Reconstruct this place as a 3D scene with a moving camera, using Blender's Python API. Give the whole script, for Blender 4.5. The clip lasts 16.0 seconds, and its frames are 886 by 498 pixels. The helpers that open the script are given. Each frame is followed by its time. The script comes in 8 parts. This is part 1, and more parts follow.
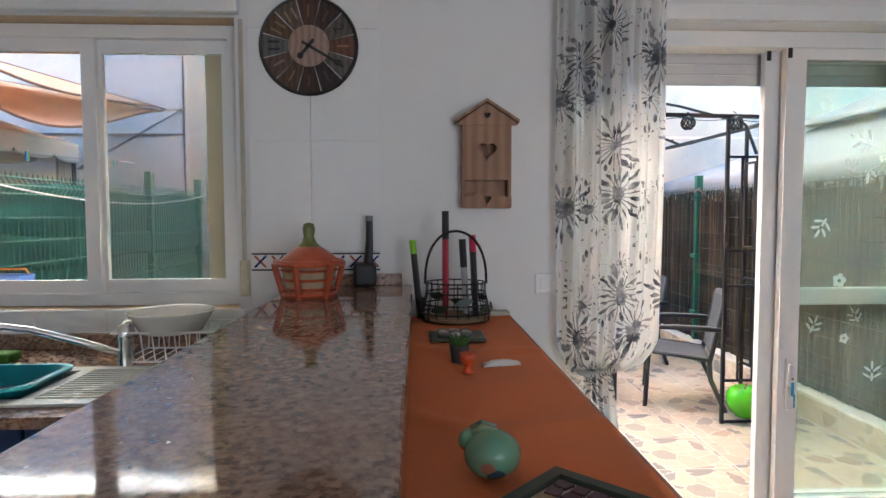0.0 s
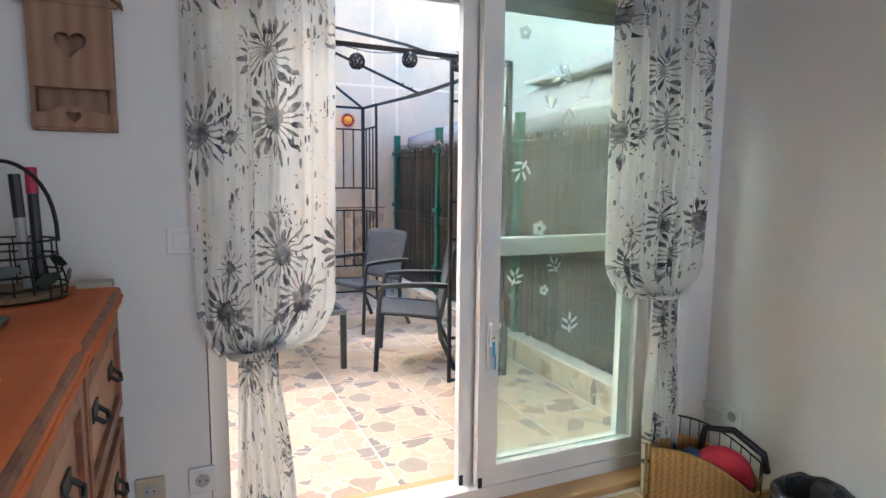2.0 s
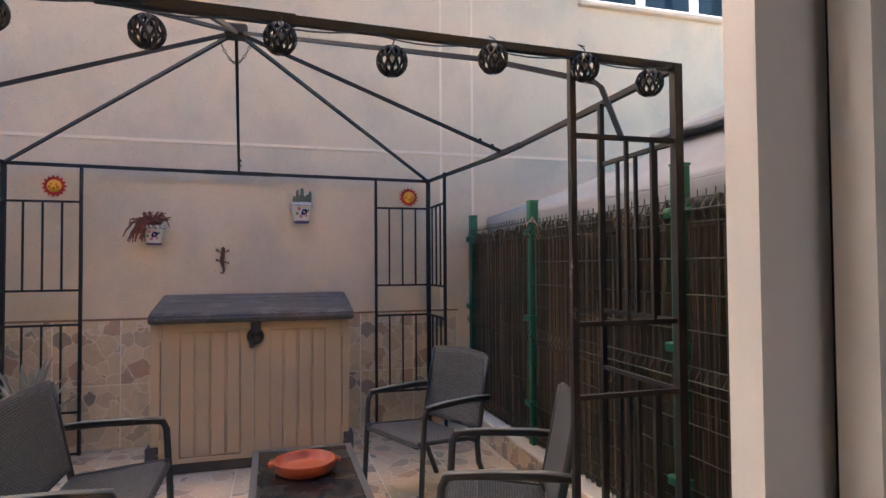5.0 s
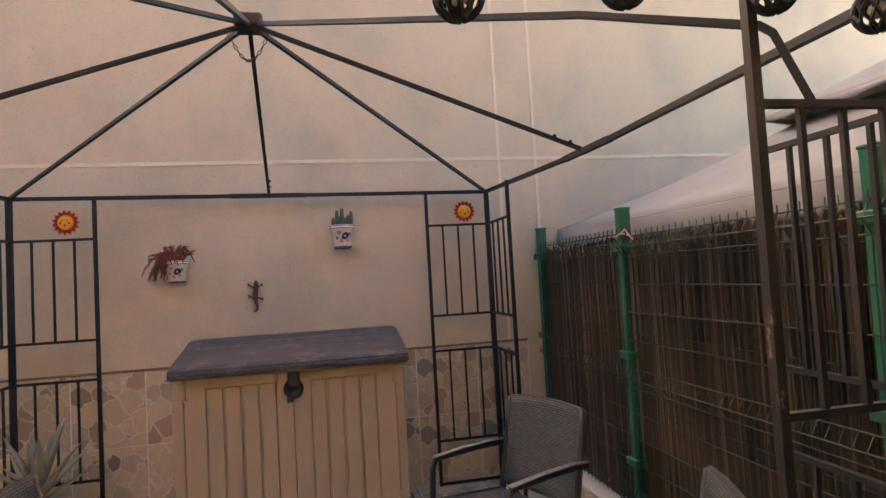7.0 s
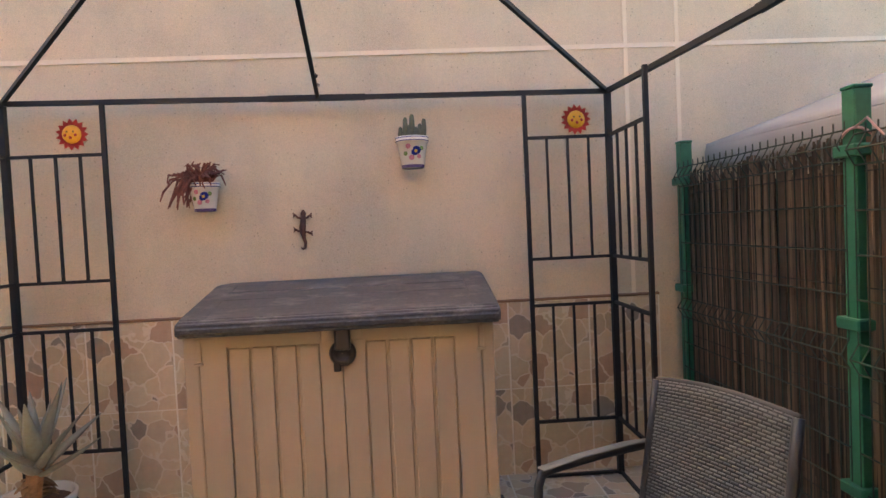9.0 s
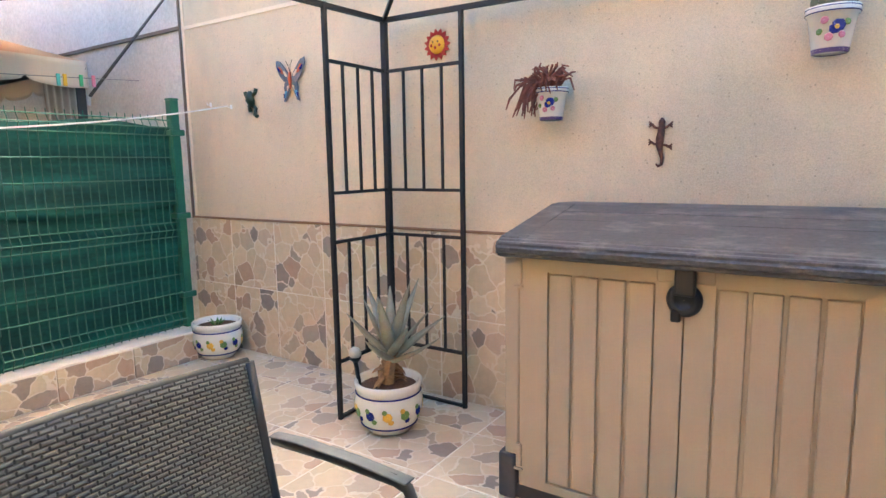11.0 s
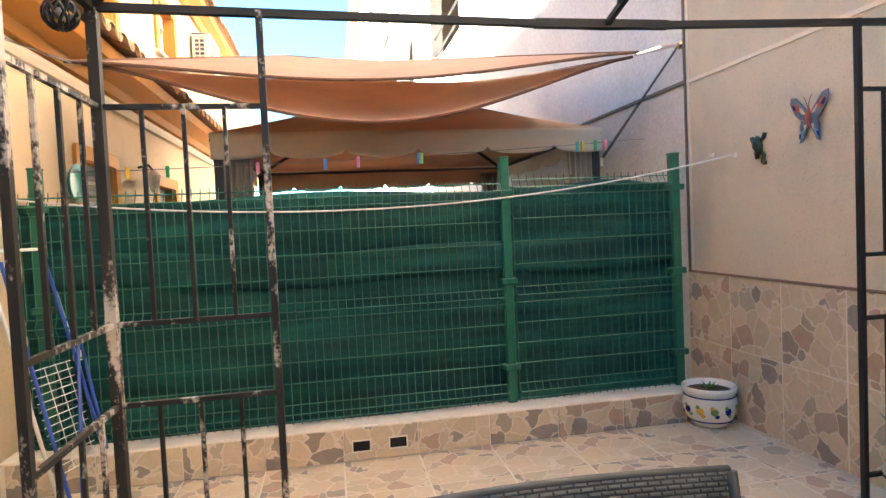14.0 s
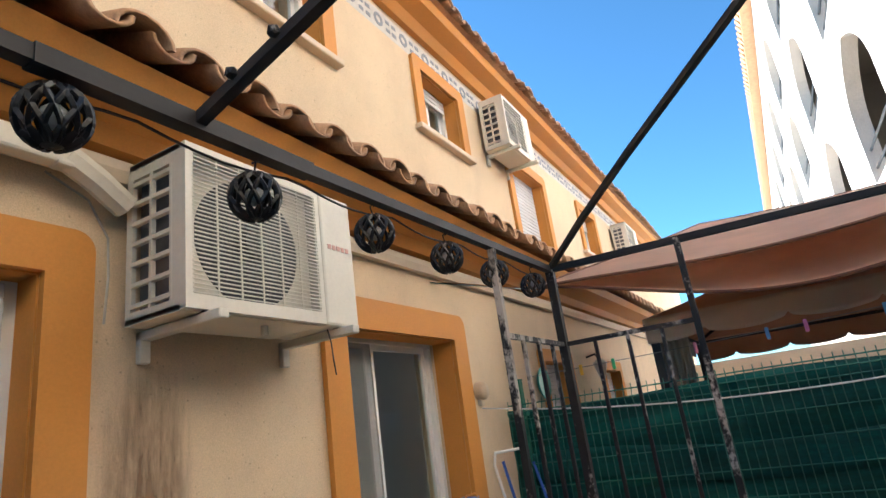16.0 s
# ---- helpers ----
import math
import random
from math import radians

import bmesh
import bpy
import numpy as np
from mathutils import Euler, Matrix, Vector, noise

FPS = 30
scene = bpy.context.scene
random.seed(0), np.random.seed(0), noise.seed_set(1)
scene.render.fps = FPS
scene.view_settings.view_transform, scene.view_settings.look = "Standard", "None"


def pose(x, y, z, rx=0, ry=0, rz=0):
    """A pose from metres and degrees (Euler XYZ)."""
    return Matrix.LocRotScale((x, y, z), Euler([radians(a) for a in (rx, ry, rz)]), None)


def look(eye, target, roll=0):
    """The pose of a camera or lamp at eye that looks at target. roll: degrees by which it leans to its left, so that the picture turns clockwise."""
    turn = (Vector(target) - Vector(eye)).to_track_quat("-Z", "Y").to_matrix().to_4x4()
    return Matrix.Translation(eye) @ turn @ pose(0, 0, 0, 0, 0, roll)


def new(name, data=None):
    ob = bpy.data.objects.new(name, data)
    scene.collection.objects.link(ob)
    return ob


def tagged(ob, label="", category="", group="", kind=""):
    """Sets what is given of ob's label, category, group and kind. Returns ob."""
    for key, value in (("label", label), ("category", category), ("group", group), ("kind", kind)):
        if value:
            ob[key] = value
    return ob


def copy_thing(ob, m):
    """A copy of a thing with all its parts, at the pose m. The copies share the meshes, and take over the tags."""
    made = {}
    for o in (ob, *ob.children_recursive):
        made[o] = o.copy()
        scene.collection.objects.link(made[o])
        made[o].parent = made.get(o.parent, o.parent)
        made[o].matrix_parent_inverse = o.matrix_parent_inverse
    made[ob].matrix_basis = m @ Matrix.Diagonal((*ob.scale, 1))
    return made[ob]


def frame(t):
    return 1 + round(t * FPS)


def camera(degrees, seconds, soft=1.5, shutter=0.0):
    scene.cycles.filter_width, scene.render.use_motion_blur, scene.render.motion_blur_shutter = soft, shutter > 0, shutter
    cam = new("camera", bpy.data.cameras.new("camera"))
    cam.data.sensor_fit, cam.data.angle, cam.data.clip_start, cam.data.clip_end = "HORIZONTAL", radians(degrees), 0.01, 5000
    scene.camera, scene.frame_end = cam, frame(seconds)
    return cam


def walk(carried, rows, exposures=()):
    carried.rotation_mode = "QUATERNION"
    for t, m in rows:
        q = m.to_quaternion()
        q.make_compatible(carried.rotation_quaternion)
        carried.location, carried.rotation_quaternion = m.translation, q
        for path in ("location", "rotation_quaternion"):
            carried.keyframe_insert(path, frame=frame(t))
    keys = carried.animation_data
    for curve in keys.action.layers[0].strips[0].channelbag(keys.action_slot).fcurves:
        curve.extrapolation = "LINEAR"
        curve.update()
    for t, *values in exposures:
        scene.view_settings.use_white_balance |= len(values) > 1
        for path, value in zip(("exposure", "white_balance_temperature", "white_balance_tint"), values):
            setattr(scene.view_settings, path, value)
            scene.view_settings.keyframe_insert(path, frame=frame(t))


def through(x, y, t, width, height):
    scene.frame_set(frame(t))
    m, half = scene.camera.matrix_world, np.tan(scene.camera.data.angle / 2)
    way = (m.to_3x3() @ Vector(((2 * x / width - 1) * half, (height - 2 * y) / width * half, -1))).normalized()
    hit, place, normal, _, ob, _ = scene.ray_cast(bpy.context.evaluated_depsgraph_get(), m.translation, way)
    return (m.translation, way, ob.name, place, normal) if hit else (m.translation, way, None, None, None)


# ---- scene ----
cam = camera(73.8, 16.0)
PATH = [
    (0, (0.43, 0.191, 1.385), (0.517, 2.186, 1.276), -0.1),
    (0.5, (0.556, 0.26, 1.372), (0.973, 2.211, 1.244), -0.1),
    (1, (0.7, 0.329, 1.356), (1.349, 2.215, 1.203), 0.0),
    (1.5, (0.83, 0.433, 1.338), (1.596, 2.27, 1.139), 0.1),
    (2, (0.949, 0.642, 1.303), (1.744, 2.462, 1.066), 0.5),
    (2.5, (1.062, 0.898, 1.251), (1.822, 2.728, 0.976), 1.2),
    (3, (1.187, 1.208, 1.27), (1.901, 3.053, 0.976), 1.1),
    (3.5, (1.287, 1.559, 1.275), (1.996, 3.408, 0.996), 0.7),
    (4, (1.388, 1.863, 1.298), (2.076, 3.732, 1.115), -0.0),
    (4.5, (1.479, 2.085, 1.346), (2.124, 3.977, 1.297), -0.3),
    (5, (1.527, 2.275, 1.354), (2.081, 4.197, 1.409), -0.4),
    (5.2, (1.522, 2.355, 1.38), (2.021, 4.29, 1.458), -0.4),
    (7.3, (1.616, 3.124, 1.469), (2.014, 5.081, 1.571), -3.3),
    (7.5, (1.608, 3.228, 1.464), (2.027, 5.18, 1.576), -3.2),
    (8, (1.64, 3.525, 1.407), (2.066, 5.477, 1.5), -3.1),
    (8.2, (1.645, 3.632, 1.404), (2.045, 5.591, 1.463), -3.1),
    (10.3, (1.822, 4.425, 1.325), (1.197, 6.311, 1.098), -1.4),
    (10.5, (1.809, 4.45, 1.33), (1.066, 6.29, 1.078), -1.3),
    (11, (1.775, 4.5, 1.321), (0.693, 6.158, 1.04), -0.9),
    (11.5, (1.766, 4.527, 1.332), (0.397, 5.957, 1.048), -1.0),
    (12, (1.766, 4.518, 1.336), (0.226, 5.767, 1.073), -1.3),
    (12.5, (1.724, 4.498, 1.333), (0.099, 5.639, 1.097), -1.7),
    (13, (1.68, 4.515, 1.329), (-0.005, 5.57, 1.113), -2.1),
    (13.5, (1.645, 4.582, 1.344), (-0.175, 5.396, 1.183), -2.4),
    (14, (1.656, 4.645, 1.38), (-0.308, 5.014, 1.3), -2.6),
    (14.5, (1.722, 4.676, 1.413), (-0.276, 4.609, 1.422), -3.4),
    (15, (1.779, 4.685, 1.45), (-0.172, 4.267, 1.583), -4.2),
    (15.5, (1.843, 4.686, 1.494), (-0.008, 4.007, 1.825), -5.9),
    (16, (1.905, 4.677, 1.539), (0.212, 3.784, 2.119), -8.0),
]
walk(cam, [(t, look(eye, target, roll)) for t, eye, target, roll in PATH], exposures=[(0.0, 4.25, 5750, 12), (0.5, 4.35, 5700, 11), (1.0, 4.5, 5600, 11), (2.0, 4.1, 5550, 11), (3.0, 4.0, 5400, 11), (3.5, 3.6, 5550, 11), (4.5, 2.95, 6500, 17), (5.0, 2.85, 6500, 21), (8.0, 2.95, 8300, 26), (10.3, 3.95, 7200, 13), (11.0, 4.1, 6800, 10), (11.5, 4.6, 6500, 9), (12.5, 4.65, 6600, 11), (13.3, 4.6, 6900, 12), (14.0, 3.4, 7100, 13), (14.5, 2.6, 6700, 13), (15.0, 2.15, 6300, 11), (15.5, 2.0, 5900, 11), (16.0, 2.0, 5700, 10)])

# ---- world and sun ----
SUN_EL, SUN_AZ = 24.0, 192.0      # degrees; azimuth from +y towards +x
world = bpy.data.worlds.new("sky")
scene.world = world
world.use_nodes = True
wn = world.node_tree
wn.nodes.clear()
w_out, w_bg, w_sky = (wn.nodes.new(k) for k in ("ShaderNodeOutputWorld", "ShaderNodeBackground", "ShaderNodeTexSky"))
w_sky.sky_type, w_sky.sun_disc = "NISHITA", False
w_sky.sun_elevation, w_sky.sun_rotation = radians(SUN_EL), radians(SUN_AZ)
w_sky.air_density, w_sky.dust_density, w_sky.ozone_density, w_sky.altitude = 0.85, 0.0, 1.6, 1500
w_bg.inputs["Strength"].default_value = 0.078
# a clear coastal sky, a little more cyan than the model gives
w_tint = wn.nodes.new("ShaderNodeVectorMath")
w_tint.operation = "MULTIPLY"
w_tint.inputs[1].default_value = (0.66, 1.0, 1.04)
wn.links.new(w_sky.outputs[0], w_tint.inputs[0])
wn.links.new(w_tint.outputs[0], w_bg.inputs[0])
wn.links.new(w_bg.outputs[0], w_out.inputs[0])
sun_data = bpy.data.lights.new("sun", "SUN")
sun_data.energy, sun_data.angle, sun_data.color = 5.0, radians(0.6), (1.0, 0.93, 0.83)
sun_ob = new("sun", sun_data)
_a, _e = radians(SUN_AZ), radians(SUN_EL)
SUN_FROM = Vector((math.sin(_a) * math.cos(_e), math.cos(_a) * math.cos(_e), math.sin(_e)))
sun_ob.matrix_basis = look(SUN_FROM * 30, (0, 0, 0))


def area_lamp(name, at, to, w, h, power, colour=(1, 1, 1)):
    d = bpy.data.lights.new(name, "AREA")
    d.shape, d.size, d.size_y, d.energy, d.color = "RECTANGLE", w, h, power, colour
    ob = new(name, d)
    ob.matrix_basis = look(at, to)
    return ob


# ---- small mesh library ----
def part(name, bm, material, parent=None, label="", smooth=False, kind="", category=""):
    """Links a bmesh, given in world coordinates, as one mesh object under parent."""
    if parent is not None:
        m = Matrix.Identity(4)
        p = parent
        while p is not None:
            m = p.matrix_basis @ m
            p = p.parent
        bm.transform(m.inverted())
    me = bpy.data.meshes.new(name)
    bm.normal_update()
    bm.to_mesh(me)
    bm.free()
    if smooth:
        me.shade_smooth()
    for mt in material if isinstance(material, (list, tuple)) else (material,):
        me.materials.append(mt)
    ob = new(name, me)
    ob.parent = parent
    tagged(ob, label, category, "", kind)
    return ob


def thing(name, at, label, category, group="", m=None):
    ob = new(name)
    ob.empty_display_size = 0.1
    ob.matrix_basis = m if m is not None else Matrix.Translation(at)
    return tagged(ob, label, category, group)


def struct(name, bm, material, label="", smooth=False):
    return part(name, bm, material, None, label, smooth, "structure")


def B():
    return bmesh.new()


def box(bm, x0, x1, y0, y1, z0, z1, bevel=0.0, seg=1, mi=0):
    r = bmesh.ops.create_cube(bm, size=1.0)
    vs = r["verts"]
    bmesh.ops.transform(bm, verts=vs, matrix=Matrix.Translation(((x0 + x1) / 2, (y0 + y1) / 2, (z0 + z1) / 2)) @ Matrix.Diagonal((abs(x1 - x0), abs(y1 - y0), abs(z1 - z0), 1)))
    fs = {f for v in vs for f in v.link_faces}
    if mi:
        for f in fs:
            f.material_index = mi
    if bevel > 0:
        es = list({e for v in vs for e in v.link_edges})
        bmesh.ops.bevel(bm, geom=es, offset=bevel, segments=seg, affect="EDGES", profile=0.5)
    return bm


def ring_frame(d):
    d = d.normalized()
    up = Vector((0, 0, 1)) if abs(d.z) < 0.95 else Vector((1, 0, 0))
    s = d.cross(up).normalized()
    return s, s.cross(d).normalized()


def sweep(bm, pts, r, n=8, closed=False, ry=None, turn=0.0, cap=True):
    """A tube of n sides along points; ry another half height; r may be a list."""
    pts = [Vector(p) for p in pts]
    k = len(pts)
    rings = []
    prev = None
    for i, p in enumerate(pts):
        a = pts[i - 1] if (i or closed) else p
        b = pts[(i + 1) % k] if (i < k - 1 or closed) else p
        d = (b - a).normalized()
        if prev is None:
            s, u = ring_frame(d)
        else:
            s = (prev - d * prev.dot(d)).normalized()
            u = s.cross(d).normalized()
        prev = s
        ri = r[i] if isinstance(r, (list, tuple)) else r
        rj = ri if ry is None else ry
        rings.append([bm.verts.new(p + s * ri * math.cos(turn + 2 * math.pi * j / n) + u * rj * math.sin(turn + 2 * math.pi * j / n)) for j in range(n)])
    for i in range(k if closed else k - 1):
        a, b = rings[i], rings[(i + 1) % k]
        for j in range(n):
            bm.faces.new((a[j], a[(j + 1) % n], b[(j + 1) % n], b[j]))
    if cap and not closed:
        bm.faces.new(rings[0][::-1])
        bm.faces.new(rings[-1])
    return bm


SQ = math.pi / 4


def bar(bm, p0, p1, w):
    """A square bar of width w."""
    return sweep(bm, [p0, p1], w * 0.7071, 4, turn=SQ)


def lathe(bm, profile, n=24, at=(0, 0, 0), cap=False):
    """profile: (radius, z) from bottom to top."""
    rings = []
    for r, z in profile:
        rings.append([bm.verts.new((at[0] + r * math.cos(2 * math.pi * j / n), at[1] + r * math.sin(2 * math.pi * j / n), at[2] + z)) for j in range(n)])
    for a, b in zip(rings, rings[1:]):
        for j in range(n):
            bm.faces.new((a[j], a[(j + 1) % n], b[(j + 1) % n], b[j]))
    if cap:
        bm.faces.new(rings[0][::-1])
        bm.faces.new(rings[-1])
    return bm


def grid(bm, fn, nu, nv, uvfn=None, closed=False):
    """A sheet from fn(u, v) with u, v in 0..1."""
    vs = [[bm.verts.new(fn(i / nu, j / nv)) for j in range(nv + 1)] for i in range(nu + 1)]
    lay = bm.loops.layers.uv.verify() if uvfn else None
    for i in range(nu):
        for j in range(nv):
            f = bm.faces.new((vs[i][j], vs[i + 1][j], vs[i + 1][j + 1], vs[i][j + 1]))
            if lay:
                for lp, (a, b) in zip(f.loops, ((i, j), (i + 1, j), (i + 1, j + 1), (i, j + 1))):
                    lp[lay].uv = uvfn(a / nu, b / nv)
    return bm


def solidify(bm, t):
    bmesh.ops.recalc_face_normals(bm, faces=bm.faces)
    bmesh.ops.solidify(bm, geom=list(bm.faces), thickness=t)
    return bm


def prism(bm, pts, axis, a, b, mi=0):
    """A polygon of (u, v) extruded along an axis from a to b. axis y: u=x, v=z; axis x: u=y, v=z; axis z: u=x, v=y."""
    def at(u, v, w):
        return {"y": (u, w, v), "x": (w, u, v), "z": (u, v, w)}[axis]
    lo = [bm.verts.new(at(u, v, a)) for u, v in pts]
    hi = [bm.verts.new(at(u, v, b)) for u, v in pts]
    fs = [bm.faces.new(lo), bm.faces.new(hi[::-1])]
    n = len(pts)
    for i in range(n):
        fs.append(bm.faces.new((lo[i], hi[i], hi[(i + 1) % n], lo[(i + 1) % n])))
    for f in fs:
        f.material_index = mi
    bmesh.ops.recalc_face_normals(bm, faces=fs)
    return bm


def slab_with_holes(bm, outer, holes, axis, a, b):
    """A wall slab with openings through it; outer and holes are lists of (u, v)."""
    from mathutils.geometry import tessellate_polygon
    loops = [outer] + holes
    def at(u, v, w):
        return {"y": (u, w, v), "x": (w, u, v), "z": (u, v, w)}[axis]
    flat = [p for lp in loops for p in lp]
    tris = tessellate_polygon([[Vector((u, v, 0)) for u, v in lp] for lp in loops])
    fs = []
    sides = []
    for w in (a, b):
        vs = [bm.verts.new(at(u, v, w)) for u, v in flat]
        sides.append(vs)
        for t in tris:
            fs.append(bm.faces.new([vs[i] for i in t]))
    k = 0
    for lp in loops:
        n = len(lp)
        for i in range(n):
            p, q = k + i, k + (i + 1) % n
            fs.append(bm.faces.new((sides[0][p], sides[0][q], sides[1][q], sides[1][p])))
        k += n
    bmesh.ops.recalc_face_normals(bm, faces=fs)
    return bm


def rect(u0, u1, v0, v1):
    return [(u0, v0), (u1, v0), (u1, v1), (u0, v1)]


# ---- materials ----
def nodes_of(name):
    m = bpy.data.materials.new(name)
    m.use_nodes = True
    nt = m.node_tree
    return m, nt, nt.nodes["Principled BSDF"]


def N(nt, kind, **sets):
    n = nt.nodes.new("ShaderNode" + kind)
    for k, v in sets.items():
        n.inputs[k.replace("_", " ")].default_value = v
    return n


def L(nt, a, b):
    nt.links.new(a, b)


def coords(nt, which="Object", scale=(1, 1, 1)):
    tc = nt.nodes.new("ShaderNodeTexCoord")
    mp = nt.nodes.new("ShaderNodeMapping")
    mp.inputs["Scale"].default_value = scale
    L(nt, tc.outputs[which], mp.inputs["Vector"])
    return mp.outputs[0]


def ramp(nt, fac, stops):
    r = nt.nodes.new("ShaderNodeValToRGB")
    while len(r.color_ramp.elements) < len(stops):
        r.color_ramp.elements.new(0.5)
    for e, (p, c) in zip(r.color_ramp.elements, stops):
        e.position = p
        e.color = (*c, 1) if len(c) == 3 else c
    L(nt, fac, r.inputs[0])
    return r.outputs[0]


def mixc(nt, fac, a, b, mode="MIX"):
    m = nt.nodes.new("ShaderNodeMix")
    m.data_type, m.blend_type = "RGBA", mode
    for sock, v in ((m.inputs[0], fac), (m.inputs[6], a), (m.inputs[7], b)):
        if isinstance(v, (int, float)):
            sock.default_value = v
        elif isinstance(v, tuple):
            sock.default_value = (*v, 1)
        else:
            L(nt, v, sock)
    return m.outputs[2]


def maths(nt, op, a, b=None, c=None):
    m = nt.nodes.new("ShaderNodeMath")
    m.operation = op
    for sock, v in zip(m.inputs, (a, b, c)):
        if v is None:
            continue
        if isinstance(v, (int, float)):
            sock.default_value = v
        else:
            L(nt, v, sock)
    return m.outputs[0]


def bump(nt, height, bs, strength=0.3, dist=0.01):
    b = nt.nodes.new("ShaderNodeBump")
    b.inputs["Strength"].default_value, b.inputs["Distance"].default_value = strength, dist
    L(nt, height, b.inputs["Height"])
    L(nt, b.outputs[0], bs.inputs["Normal"])


def noise_of(nt, vec, scale, detail=4, rough=0.55):
    n = N(nt, "TexNoise", Scale=scale, Detail=detail, Roughness=rough)
    L(nt, vec, n.inputs["Vector"])
    return n.outputs["Fac"]


def plain(name, colour, rough=0.5, metal=0.0, var=0.12, scale=6.0, fine=60.0, relief=0.1, dist=0.002, dark=None, coat=0.0, spec=None):
    """A surface with a broad and a fine variation of its colour and some relief."""
    m, nt, bs = nodes_of(name)
    v = coords(nt)
    big, small = noise_of(nt, v, scale, 5), noise_of(nt, v, fine, 3)
    d = dark or tuple(c * (1 - 2.2 * var) for c in colour)
    l = tuple(min(1, c * (1 + var)) for c in colour)
    c1 = ramp(nt, big, [(0.25, d), (0.55, colour), (0.8, l)])
    c2 = mixc(nt, 0.35, c1, ramp(nt, small, [(0.3, d), (0.7, l)]), "MIX")
    L(nt, c2, bs.inputs["Base Color"])
    L(nt, ramp(nt, big, [(0.2, (rough * 0.8,) * 3), (0.8, (min(1, rough * 1.2),) * 3)]), bs.inputs["Roughness"])
    bs.inputs["Metallic"].default_value = metal
    bs.inputs["Coat Weight"].default_value = coat
    if spec is not None:
        bs.inputs["Specular IOR Level"].default_value = spec
    if relief:
        bump(nt, small, bs, relief, dist)
    return m


def render_coat(name, colour, stain, fine=150.0, relief=0.5):
    """Sprayed render on masonry: small grains, broad rain stains."""
    m, nt, bs = nodes_of(name)
    v = coords(nt)
    vs = coords(nt, "Object", (1.1, 1.1, 0.8))
    grain, blot = noise_of(nt, v, fine, 3, 0.7), noise_of(nt, vs, 1.6, 6, 0.6)
    pits = N(nt, "TexVoronoi", Scale=36.0)
    L(nt, v, pits.inputs["Vector"])
    pit = ramp(nt, pits.outputs["Distance"], [(0.0, (1, 1, 1)), (0.2, (0, 0, 0))])
    gate = ramp(nt, noise_of(nt, v, 21, 2), [(0.46, (0, 0, 0)), (0.58, (1, 1, 1))])
    c = mixc(nt, ramp(nt, blot, [(0.46, (0, 0, 0)), (0.66, (0.75, 0.75, 0.75))]), colour, stain)
    c = mixc(nt, 0.4, c, ramp(nt, grain, [(0.32, tuple(x * 0.55 for x in colour)), (0.7, tuple(min(1, x * 1.12) for x in colour))]))
    c = mixc(nt, maths(nt, "MULTIPLY", maths(nt, "MULTIPLY", pit, gate), 0.8), c, tuple(x * 0.45 for x in stain))
    L(nt, c, bs.inputs["Base Color"])
    bs.inputs["Roughness"].default_value = 0.93
    bs.inputs["Specular IOR Level"].default_value = 0.2
    bump(nt, maths(nt, "SUBTRACT", grain, maths(nt, "MULTIPLY", pit, 0.4)), bs, relief, 0.004)
    return m


